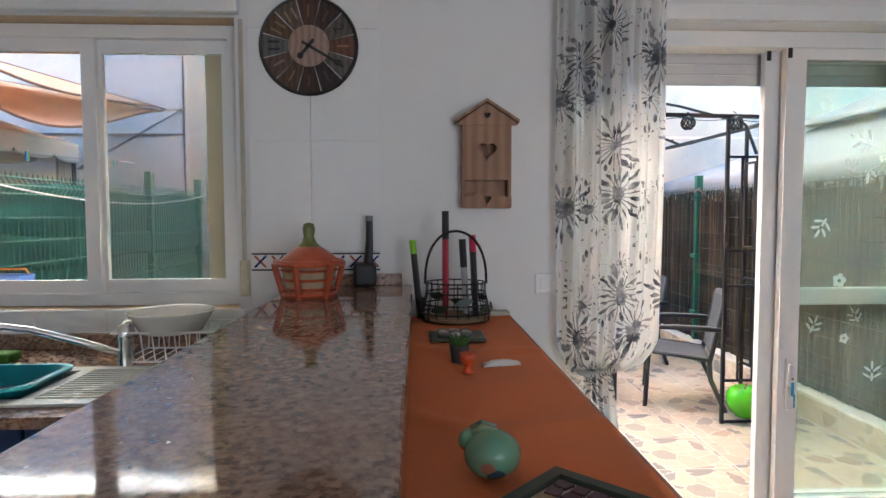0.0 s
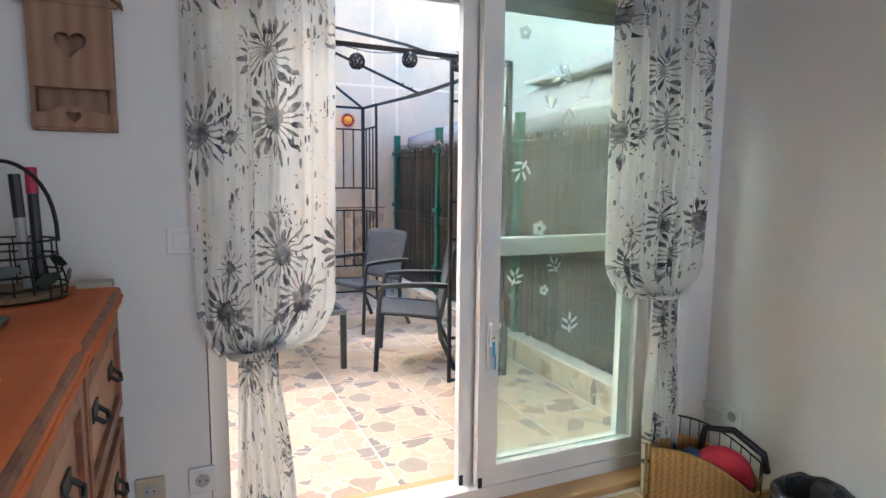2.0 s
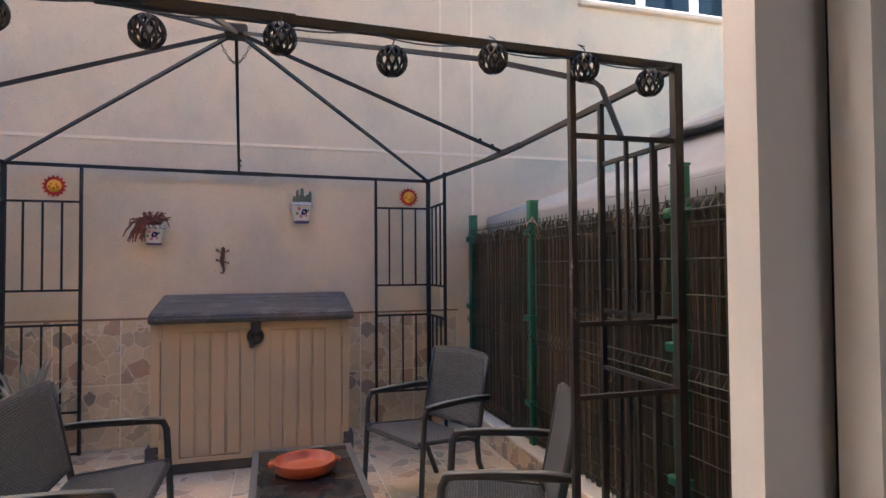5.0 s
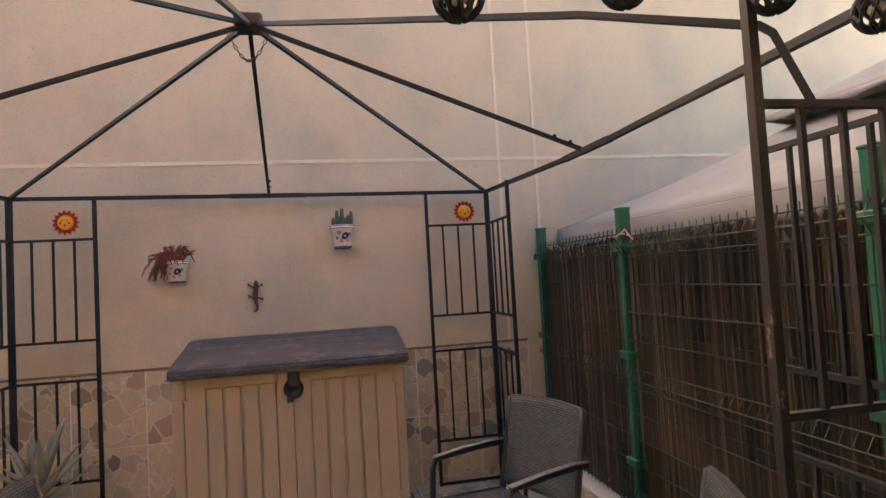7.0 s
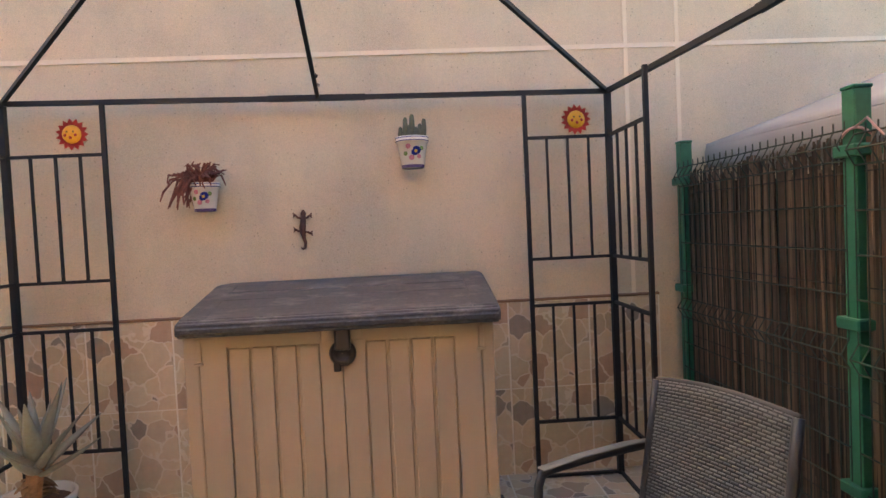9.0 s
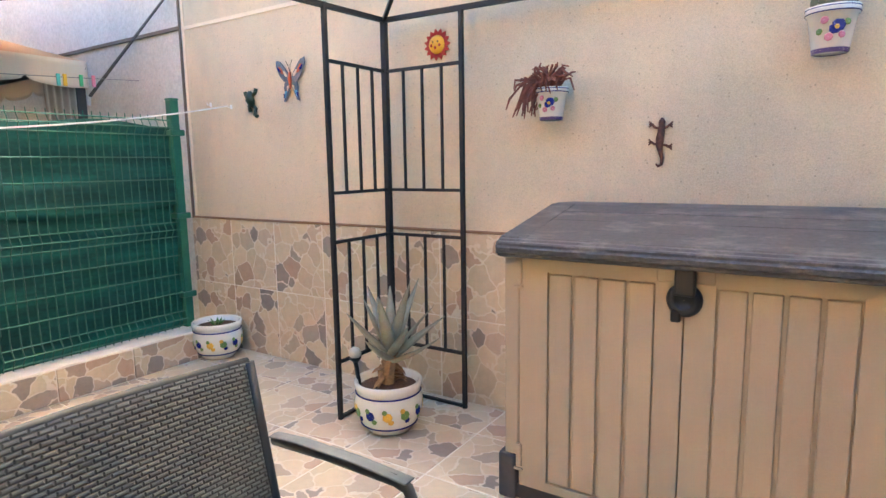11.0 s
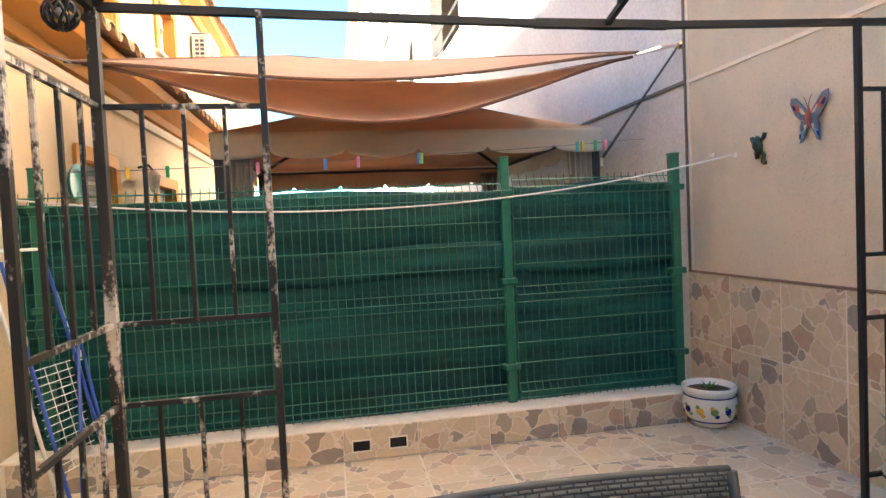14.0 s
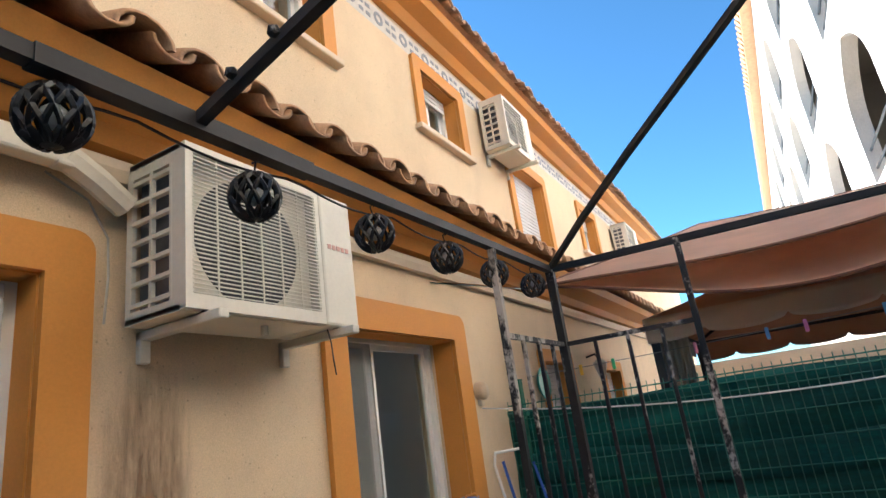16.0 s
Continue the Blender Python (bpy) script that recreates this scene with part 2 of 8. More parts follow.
def crazy_tile(name, gloss=0.35, scale=8.2):
    """Ceramic tile printed with irregular flat stones and pale joints; each tile takes its own cut of the print."""
    m, nt, bs = nodes_of(name)
    tc = nt.nodes.new("ShaderNodeTexCoord")
    oi = nt.nodes.new("ShaderNodeObjectInfo")
    off = nt.nodes.new("ShaderNodeVectorMath")
    off.operation = "MULTIPLY_ADD"
    cmb = nt.nodes.new("ShaderNodeCombineXYZ")
    q = maths(nt, "MULTIPLY", maths(nt, "FLOOR", maths(nt, "MULTIPLY", oi.outputs["Random"], 5)), 3.7)
    for s in cmb.inputs:
        L(nt, q, s)
    off.inputs[1].default_value = (1, 1, 1)
    L(nt, tc.outputs["Object"], off.inputs[0])
    L(nt, cmb.outputs[0], off.inputs[2])
    v = off.outputs[0]
    wob = N(nt, "TexNoise", Scale=13.0, Detail=2.0, Roughness=0.5)
    L(nt, v, wob.inputs["Vector"])
    mv = nt.nodes.new("ShaderNodeVectorMath")
    mv.operation = "MULTIPLY_ADD"
    mv.inputs[1].default_value = (0.075, 0.075, 0.075)
    L(nt, wob.outputs["Color"], mv.inputs[0])
    L(nt, v, mv.inputs[2])
    vo, ed = N(nt, "TexVoronoi", Scale=scale), N(nt, "TexVoronoi", Scale=scale)
    ed.feature = "DISTANCE_TO_EDGE"
    for k in (vo, ed):
        k.inputs["Randomness"].default_value = 0.95
        L(nt, mv.outputs[0], k.inputs["Vector"])
    sep = nt.nodes.new("ShaderNodeSeparateColor")
    L(nt, vo.outputs["Color"], sep.inputs[0])
    stone = ramp(nt, sep.outputs[0], [(0.0, (0.60, 0.48, 0.34)), (0.3, (0.62, 0.51, 0.38)), (0.42, (0.52, 0.43, 0.31)), (0.54, (0.60, 0.46, 0.34)), (0.57, (0.34, 0.29, 0.25)), (0.68, (0.25, 0.22, 0.195)), (0.72, (0.47, 0.33, 0.24)), (0.80, (0.42, 0.30, 0.23)), (0.84, (0.36, 0.32, 0.26)), (0.9, (0.58, 0.47, 0.34)), (1.0, (0.61, 0.50, 0.37))])
    mott = noise_of(nt, v, 24, 5, 0.65)
    stone = mixc(nt, 0.45, stone, ramp(nt, mott, [(0.3, (0.34, 0.30, 0.27)), (0.7, (0.66, 0.60, 0.54))]), "SOFT_LIGHT")
    line = ramp(nt, ed.outputs["Distance"], [(0.02, (1, 1, 1)), (0.042, (0, 0, 0))])
    c = mixc(nt, maths(nt, "MULTIPLY", line, 0.85), stone, (0.69, 0.6, 0.49))
    L(nt, c, bs.inputs["Base Color"])
    L(nt, ramp(nt, mott, [(0.3, (gloss * 0.8,) * 3), (0.7, (gloss * 1.4,) * 3)]), bs.inputs["Roughness"])
    bump(nt, maths(nt, "SUBTRACT", mott, maths(nt, "MULTIPLY", line, 0.8)), bs, 0.25, 0.003)
    return m


def worn_paint(name, colour, under, amount=0.62, scale=9.0, rough=0.6, metal=0.0):
    """Black paint on steel, scuffed to a pale undercoat in patches."""
    m, nt, bs = nodes_of(name)
    v = coords(nt, "Object", (1, 1, 0.35))
    a, b = noise_of(nt, v, scale, 6, 0.7), noise_of(nt, coords(nt), 70, 3)
    f = ramp(nt, maths(nt, "ADD", maths(nt, "MULTIPLY", a, 0.8), maths(nt, "MULTIPLY", b, 0.2)), [(amount, (0, 0, 0)), (amount + 0.06, (1, 1, 1))])
    L(nt, mixc(nt, f, colour, under), bs.inputs["Base Color"])
    bs.inputs["Roughness"].default_value, bs.inputs["Metallic"].default_value = rough, metal
    bump(nt, b, bs, 0.2, 0.002)
    return m


def wood(name, light, dark, axis_scale=(12, 12, 1.2), rough=0.55, rings=4.0):
    m, nt, bs = nodes_of(name)
    v = coords(nt, "Object", axis_scale)
    w = N(nt, "TexWave", Scale=rings * 0.35, Distortion=5.0, Detail=4.0)
    L(nt, v, w.inputs["Vector"])
    g = noise_of(nt, v, 6, 6, 0.65)
    f = maths(nt, "ADD", maths(nt, "MULTIPLY", w.outputs["Fac"], 0.5), maths(nt, "MULTIPLY", g, 0.5))
    L(nt, ramp(nt, f, [(0.25, dark), (0.75, light)]), bs.inputs["Base Color"])
    bs.inputs["Roughness"].default_value = rough
    bump(nt, f, bs, 0.15, 0.002)
    return m


def woven(name, colour, pitch=220.0, rough=0.6):
    """Synthetic cane: crossing strands in relief."""
    m, nt, bs = nodes_of(name)
    uv = coords(nt, "UV", (pitch, pitch, 1))
    ck = N(nt, "TexBrick", Scale=1.0)
    ck.inputs["Mortar Size"].default_value = 0.22
    ck.inputs["Mortar Smooth"].default_value = 1.0
    ck.inputs["Brick Width"].default_value, ck.inputs["Row Height"].default_value = 1.5, 0.62
    ck.inputs["Color1"].default_value = (*colour, 1)
    ck.inputs["Color2"].default_value = (*(c * 1.45 for c in colour), 1)
    ck.inputs["Mortar"].default_value = (*(c * 0.32 for c in colour), 1)
    L(nt, uv, ck.inputs["Vector"])
    L(nt, ck.outputs["Color"], bs.inputs["Base Color"])
    bs.inputs["Roughness"].default_value = rough
    bump(nt, maths(nt, "SUBTRACT", 1.0, ck.outputs["Fac"]), bs, 0.8, 0.004)
    return m


def glass(name, tint=(0.93, 0.97, 0.96), rough=0.0, haze=0.0):
    m, nt, bs = nodes_of(name)
    out = nt.nodes["Material Output"]
    tr, gl, mx, fr = (nt.nodes.new("ShaderNode" + k) for k in ("BsdfTransparent", "BsdfGlossy", "MixShader", "LayerWeight"))
    tr.inputs[0].default_value = (*tint, 1)
    gl.inputs["Roughness"].default_value = rough
    L(nt, maths(nt, "ADD", 0.03, maths(nt, "MULTIPLY", maths(nt, "POWER", fr.outputs["Facing"], 5.0), 0.7)), mx.inputs[0])
    L(nt, tr.outputs[0], mx.inputs[1])
    L(nt, gl.outputs[0], mx.inputs[2])
    top = mx.outputs[0]
    if haze:
        df, m2 = nt.nodes.new("ShaderNodeBsdfTranslucent"), nt.nodes.new("ShaderNodeMixShader")
        df.inputs[0].default_value = (0.75, 0.82, 0.79, 1)
        m2.inputs[0].default_value = haze
        L(nt, top, m2.inputs[1])
        L(nt, df.outputs[0], m2.inputs[2])
        top = m2.outputs[0]
    L(nt, top, out.inputs[0])
    return m


def cloth_sheet(name, colour, through=0.35, var=0.1, scale=5.0, weave=900.0, through_colour=None):
    """Thin cloth that lets some light through."""
    m, nt, bs = nodes_of(name)
    out = nt.nodes["Material Output"]
    v = coords(nt)
    c = ramp(nt, noise_of(nt, v, scale, 5), [(0.3, tuple(x * (1 - var) for x in colour)), (0.7, tuple(min(1, x * (1 + var)) for x in colour))])
    L(nt, c, bs.inputs["Base Color"])
    bs.inputs["Roughness"].default_value = 0.95
    bs.inputs["Specular IOR Level"].default_value = 0.1
    tl, mx = nt.nodes.new("ShaderNodeBsdfTranslucent"), nt.nodes.new("ShaderNodeMixShader")
    if through_colour:
        tl.inputs[0].default_value = (*through_colour, 1)
    else:
        L(nt, c, tl.inputs[0])
    mx.inputs[0].default_value = through
    L(nt, bs.outputs[0], mx.inputs[1])
    L(nt, tl.outputs[0], mx.inputs[2])
    L(nt, mx.outputs[0], out.inputs[0])
    return m


def flower_cloth(name):
    """White voile printed with grey ink-splash flowers, laid out on the unfolded cloth."""
    m, nt, bs = nodes_of(name)
    out = nt.nodes["Material Output"]
    uv = coords(nt, "UV")

    def bursts(scale, rays, reach, shift, least):
        mp = nt.nodes.new("ShaderNodeMapping")
        mp.inputs["Scale"].default_value = (scale, scale, 1)
        mp.inputs["Location"].default_value = shift
        L(nt, uv, mp.inputs["Vector"])
        vo = N(nt, "TexVoronoi", Scale=1.0)
        vo.voronoi_dimensions = "2D"
        vo.inputs["Randomness"].default_value = 0.8
        L(nt, mp.outputs[0], vo.inputs["Vector"])
        d = nt.nodes.new("ShaderNodeVectorMath")
        d.operation = "SUBTRACT"
        L(nt, mp.outputs[0], d.inputs[0])
        L(nt, vo.outputs["Position"], d.inputs[1])
        s = nt.nodes.new("ShaderNodeSeparateXYZ")
        L(nt, d.outputs[0], s.inputs[0])
        keep = nt.nodes.new("ShaderNodeSeparateColor")
        L(nt, vo.outputs["Color"], keep.inputs[0])
        r = maths(nt, "DIVIDE", vo.outputs["Distance"], reach)
        wob = noise_of(nt, mp.outputs[0], 9.0, 2)
        ang = maths(nt, "ADD", maths(nt, "ARCTAN2", s.outputs[1], s.outputs[0]), maths(nt, "MULTIPLY", maths(nt, "SUBTRACT", wob, 0.5), 0.22))
        turn = maths(nt, "MULTIPLY", ang, rays / (2 * math.pi))
        k = maths(nt, "FLOOR", turn)
        f = maths(nt, "ABSOLUTE", maths(nt, "SUBTRACT", maths(nt, "SUBTRACT", turn, k), 0.5))
        seed = nt.nodes.new("ShaderNodeCombineXYZ")
        L(nt, k, seed.inputs[0])
        L(nt, maths(nt, "MULTIPLY", keep.outputs[1], 91.0), seed.inputs[1])
        wn_ = nt.nodes.new("ShaderNodeTexWhiteNoise")
        L(nt, seed.outputs[0], wn_.inputs["Vector"])
        two = nt.nodes.new("ShaderNodeSeparateColor")
        L(nt, wn_.outputs["Color"], two.inputs[0])
        # thin stalks that swell into a drop at an uneven length
        t = maths(nt, "DIVIDE", r, maths(nt, "ADD", 0.5, maths(nt, "MULTIPLY", two.outputs[0], 0.5)))
        side = maths(nt, "MULTIPLY", maths(nt, "MULTIPLY", f, r), 2 * math.pi / rays)
        e = maths(nt, "DIVIDE", maths(nt, "SUBTRACT", t, 0.76), 0.24)
        drop = maths(nt, "SQRT", maths(nt, "MAXIMUM", 0.0, maths(nt, "SUBTRACT", 1.0, maths(nt, "MULTIPLY", e, e))))
        fat = maths(nt, "MULTIPLY", drop, maths(nt, "ADD", 0.016, maths(nt, "MULTIPLY", two.outputs[1], 0.048)))
        stalk = maths(nt, "MULTIPLY", maths(nt, "LESS_THAN", t, 0.85), 0.013)
        ray = maths(nt, "MULTIPLY", maths(nt, "LESS_THAN", side, maths(nt, "MAXIMUM", fat, stalk)), maths(nt, "GREATER_THAN", t, 0.2))
        lobe = maths(nt, "ADD", 0.12, maths(nt, "MULTIPLY", maths(nt, "GREATER_THAN", keep.outputs[2], 0.45), 0.14))
        core = maths(nt, "LESS_THAN", r, maths(nt, "ADD", lobe, maths(nt, "MULTIPLY", maths(nt, "SUBTRACT", wob, 0.5), 0.5)))
        return maths(nt, "MULTIPLY", maths(nt, "MAXIMUM", core, ray), maths(nt, "GREATER_THAN", keep.outputs[0], least))

    a = bursts(3.5, 21.0, 0.52, (0.3, 0.1, 0), 0.2)
    b = bursts(6.0, 13.0, 0.42, (4.7, 2.9, 0), 0.62)
    # loose leaves and drops of ink
    lf = nt.nodes.new("ShaderNodeMapping")
    lf.inputs["Scale"].default_value = (62, 19, 1)
    lf.inputs["Rotation"].default_value = (0, 0, 0.5)
    L(nt, uv, lf.inputs["Vector"])
    dots = N(nt, "TexVoronoi", Scale=1.0)
    L(nt, lf.outputs[0], dots.inputs["Vector"])
    gate = maths(nt, "GREATER_THAN", noise_of(nt, uv, 8.0, 2), 0.53)
    dd = maths(nt, "MULTIPLY", maths(nt, "LESS_THAN", dots.outputs["Distance"], 0.3), gate)
    fine = N(nt, "TexVoronoi", Scale=75.0)
    L(nt, uv, fine.inputs["Vector"])
    dd = maths(nt, "MAXIMUM", dd, maths(nt, "MULTIPLY", maths(nt, "LESS_THAN", fine.outputs["Distance"], 0.22), maths(nt, "GREATER_THAN", noise_of(nt, uv, 14.0, 2), 0.56)))
    ink = maths(nt, "MINIMUM", 1.0, maths(nt, "ADD", maths(nt, "ADD", a, b), dd))
    ink = maths(nt, "MULTIPLY", ink, ramp(nt, noise_of(nt, uv, 38.0, 3), [(0.3, (0.55, 0.55, 0.55)), (0.55, (1, 1, 1))]))
    tone = ramp(nt, noise_of(nt, uv, 11.0, 3), [(0.4, (0.06, 0.062, 0.08)), (0.62, (0.27, 0.275, 0.3))])
    base = ramp(nt, noise_of(nt, uv, 3.0, 4), [(0.3, (0.78, 0.78, 0.765)), (0.7, (0.85, 0.85, 0.835))])
    c = mixc(nt, ink, base, tone)
    L(nt, c, bs.inputs["Base Color"])
    bs.inputs["Roughness"].default_value = 0.9
    tl, mx = nt.nodes.new("ShaderNodeBsdfTranslucent"), nt.nodes.new("ShaderNodeMixShader")
    L(nt, c, tl.inputs[0])
    mx.inputs[0].default_value = 0.5
    L(nt, bs.outputs[0], mx.inputs[1])
    L(nt, tl.outputs[0], mx.inputs[2])
    # open weave: part of the view shows through where there is no ink
    tr, m2 = nt.nodes.new("ShaderNodeBsdfTransparent"), nt.nodes.new("ShaderNodeMixShader")
    L(nt, maths(nt, "MULTIPLY", maths(nt, "SUBTRACT", 1.0, ink), 0.17), m2.inputs[0])
    L(nt, mx.outputs[0], m2.inputs[1])
    L(nt, tr.outputs[0], m2.inputs[2])
    L(nt, m2.outputs[0], out.inputs[0])
    return m


def granite(name):
    m, nt, bs = nodes_of(name)
    v = coords(nt)
    a, b = N(nt, "TexVoronoi", Scale=95.0), noise_of(nt, v, 60, 5, 0.7)
    L(nt, v, a.inputs["Vector"])
    sep = nt.nodes.new("ShaderNodeSeparateColor")
    L(nt, a.outputs["Color"], sep.inputs[0])
    c = ramp(nt, sep.outputs[0], [(0.0, (0.02, 0.017, 0.015)), (0.22, (0.1, 0.062, 0.045)), (0.5, (0.25, 0.145, 0.095)), (0.8, (0.35, 0.21, 0.14)), (1.0, (0.44, 0.31, 0.22))])
    c = mixc(nt, 0.55, c, ramp(nt, b, [(0.35, (0.07, 0.05, 0.04)), (0.5, (0.36, 0.22, 0.155)), (0.68, (0.52, 0.38, 0.29))]))
    L(nt, c, bs.inputs["Base Color"])
    bs.inputs["Roughness"].default_value = 0.06
    bs.inputs["IOR"].default_value = 1.5
    return m


PLASTER = plain("white_wall_paint", (0.74, 0.73, 0.71), 0.85, var=0.03, scale=1.5, fine=120, relief=0.12)
CEIL = plain("ceiling_paint", (0.8, 0.79, 0.77), 0.9, var=0.02, scale=1.0, fine=90, relief=0.05)
WALL_TILE = plain("white_glazed_tile", (0.74, 0.73, 0.71), 0.38, var=0.02, scale=2, fine=30, relief=0.02)
FACADE = render_coat("cream_facade_render", (0.78, 0.61, 0.41), (0.62, 0.48, 0.33), 190.0, 0.8)
FARWALL = render_coat("pale_party_wall_render", (0.75, 0.615, 0.44), (0.5, 0.455, 0.35), 190.0, 1.0)
WHITEWALL = render_coat("white_render", (0.72, 0.69, 0.64), (0.62, 0.59, 0.54), 40.0, 0.2)
OCHRE = plain("ochre_trim_paint", (0.62, 0.26, 0.045), 0.7, var=0.08, scale=3, fine=110, relief=0.2)
STONE_SILL = plain("pale_sill_stone", (0.68, 0.53, 0.38), 0.6, var=0.06, scale=6, fine=90)
CORNICE = plain("cream_cornice", (0.72, 0.6, 0.45), 0.75, var=0.05, scale=4)
TILE = crazy_tile("crazy_paving_tile")
GROUT = plain("pale_grout", (0.78, 0.71, 0.62), 0.9, var=0.08, scale=12)
IRON = worn_paint("black_gazebo_paint", (0.012, 0.011, 0.012), (0.22, 0.19, 0.16), 0.66)
IRON_WORN = worn_paint("flaked_gazebo_paint", (0.014, 0.013, 0.013), (0.5, 0.45, 0.4), 0.535, 7.0)
def shade_net(name, colour, through):
    """Knitted net: lighter and darker in long level bands, finer mottling, some light through it."""
    m, nt, bs = nodes_of(name)
    band = noise_of(nt, coords(nt, "Object", (0.5, 0.5, 5.0)), 1.7, 5, 0.6)
    fine = noise_of(nt, coords(nt), 45, 3)
    f = maths(nt, "ADD", maths(nt, "MULTIPLY", band, 0.8), maths(nt, "MULTIPLY", fine, 0.2))
    c = ramp(nt, f, [(0.36, tuple(x * 0.5 for x in colour)), (0.5, colour), (0.64, tuple(x * 2.1 for x in colour))])
    L(nt, c, bs.inputs["Base Color"])
    bs.inputs["Roughness"].default_value = 0.7
    tl, mx = nt.nodes.new("ShaderNodeBsdfTranslucent"), nt.nodes.new("ShaderNodeMixShader")
    L(nt, ramp(nt, f, [(0.36, tuple(x * 0.6 for x in through)), (0.64, tuple(x * 1.5 for x in through))]), tl.inputs[0])
    mx.inputs[0].default_value = 0.3
    L(nt, bs.outputs[0], mx.inputs[1])
    L(nt, tl.outputs[0], mx.inputs[2])
    L(nt, mx.outputs[0], nt.nodes["Material Output"].inputs[0])
    return m


POST_GREEN = plain("green_powder_coat", (0.014, 0.15, 0.09), 0.4, metal=0.1, var=0.12, scale=14)
NET_GREEN = shade_net("green_shade_net", (0.005, 0.07, 0.06), (0.01, 0.18, 0.125))
ALU = plain("white_lacquered_aluminium", (0.78, 0.77, 0.75), 0.35, var=0.02, scale=4, relief=0.03)
PVC_GREY = plain("grey_shutter_slat", (0.62, 0.61, 0.6), 0.5, var=0.03)
GLASS = glass("clear_window_glass")
GLASS_TINT = glass("greenish_door_glass", (0.845, 0.905, 0.865), 0.0, 0.055)
RESIN = plain("taupe_resin", (0.42, 0.335, 0.245), 0.6, var=0.05, scale=3, fine=200, relief=0.1)
RESIN_DARK = plain("dark_grey_resin", (0.055, 0.056, 0.065), 0.6, var=0.18, scale=4, fine=50, relief=0.25, dark=(0.04, 0.04, 0.048))
BLACK_PLASTIC = plain("black_plastic", (0.012, 0.012, 0.013), 0.4, var=0.1)
SLING = woven("woven_grey_sling", (0.085, 0.093, 0.098), 50.0)
FRAME_GREY = plain("anthracite_lacquer", (0.032, 0.036, 0.041), 0.5, metal=0.0, var=0.12, scale=10)
LID, nt, bs = nodes_of("scuffed_grey_lid")
_v = coords(nt, "Object", (1.6, 3.2, 3.2))
_s = ramp(nt, noise_of(nt, _v, 3.0, 8, 0.75), [(0.5, (0, 0, 0)), (0.72, (0.8, 0.8, 0.8))])
_g = ramp(nt, noise_of(nt, coords(nt), 60, 4, 0.7), [(0.3, (0.035, 0.036, 0.042)), (0.7, (0.068, 0.07, 0.08))])
L(nt, mixc(nt, _s, _g, (0.22, 0.21, 0.20)), bs.inputs["Base Color"])
bs.inputs["Roughness"].default_value = 0.5
bump(nt, noise_of(nt, coords(nt, "Object", (2, 6, 6)), 6, 4), bs, 0.1, 0.003)
CURTAIN = flower_cloth("flower_print_voile")
GRANITE = granite("brown_granite")
SAIL = cloth_sheet("terracotta_shade_sail", (0.70, 0.50, 0.38), 0.62, 0.08, 2.0)
TENT_TAUPE = cloth_sheet("taupe_canopy", (0.76, 0.68, 0.59), 0.3, 0.08, 2.0)
TENT_BROWN = cloth_sheet("brown_tent_roof", (0.5, 0.30, 0.20), 0.3, 0.1, 2.0)
TARP_GREY = cloth_sheet("pale_grey_canopy", (0.34, 0.345, 0.35), 0.15, 0.08, 2.0)
ROOF_TILE = plain("clay_roof_tile", (0.47, 0.27, 0.14), 0.85, var=0.25, scale=7, fine=60, relief=0.4, dark=(0.25, 0.14, 0.08))
FLOOR_IN = plain("beige_floor_tile", (0.55, 0.38, 0.22), 0.25, var=0.08, scale=5)
ORANGE_CLOTH = plain("orange_table_runner", (0.6, 0.155, 0.043), 0.92, var=0.1, scale=4, fine=220, relief=0.3)
WOOD_RED = wood("reddish_stained_wood", (0.26, 0.095, 0.04), (0.13, 0.045, 0.02), (2, 14, 14))
WOOD_FACE = wood("pale_drawer_wood", (0.5, 0.27, 0.15), (0.36, 0.18, 0.1), (14, 2, 14))
WOOD_GREY = wood("weathered_board", (0.34, 0.20, 0.125), (0.25, 0.14, 0.085), (5, 5, 0.8), 0.75)
CHROME = plain("chrome", (0.75, 0.75, 0.76), 0.12, metal=1.0, var=0.02, relief=0)
TERRACOTTA = plain("glazed_terracotta", (0.42, 0.085, 0.035), 0.35, var=0.12, scale=10, relief=0.1)
CERAMIC = plain("white_glazed_ceramic", (0.76, 0.73, 0.68), 0.18, var=0.03, scale=14, relief=0.05)
BLUE_GLAZE = plain("cobalt_glaze", (0.02, 0.025, 0.2), 0.25, var=0.15, scale=20, relief=0)
YELLOW_GLAZE = plain("yellow_glaze", (0.75, 0.42, 0.06), 0.3, var=0.12, scale=20, relief=0)
GREEN_GLAZE = plain("green_glaze", (0.16, 0.27, 0.07), 0.3, var=0.15, scale=20, relief=0)
PINK_GLAZE = plain("pink_glaze", (0.62, 0.22, 0.3), 0.3, var=0.15, scale=20, relief=0)
SOIL = plain("dry_soil", (0.11, 0.05, 0.03), 0.95, var=0.3, scale=30, fine=150, relief=0.8, dist=0.01)
ALOE = plain("grey_green_succulent", (0.29, 0.31, 0.25), 0.5, var=0.15, scale=9, dark=(0.27, 0.19, 0.14))
DRY = plain("dry_leaf", (0.40, 0.22, 0.12), 0.9, var=0.25, scale=20)
AC_WHITE = plain("yellowed_ac_casing", (0.69, 0.645, 0.55), 0.45, var=0.05, scale=5)
AC_DARK = plain("dark_coil", (0.06, 0.055, 0.05), 0.6, var=0.2, scale=20)
GREEN_BALL = plain("bright_green_plastic", (0.1, 0.55, 0.01), 0.25, var=0.05, relief=0)

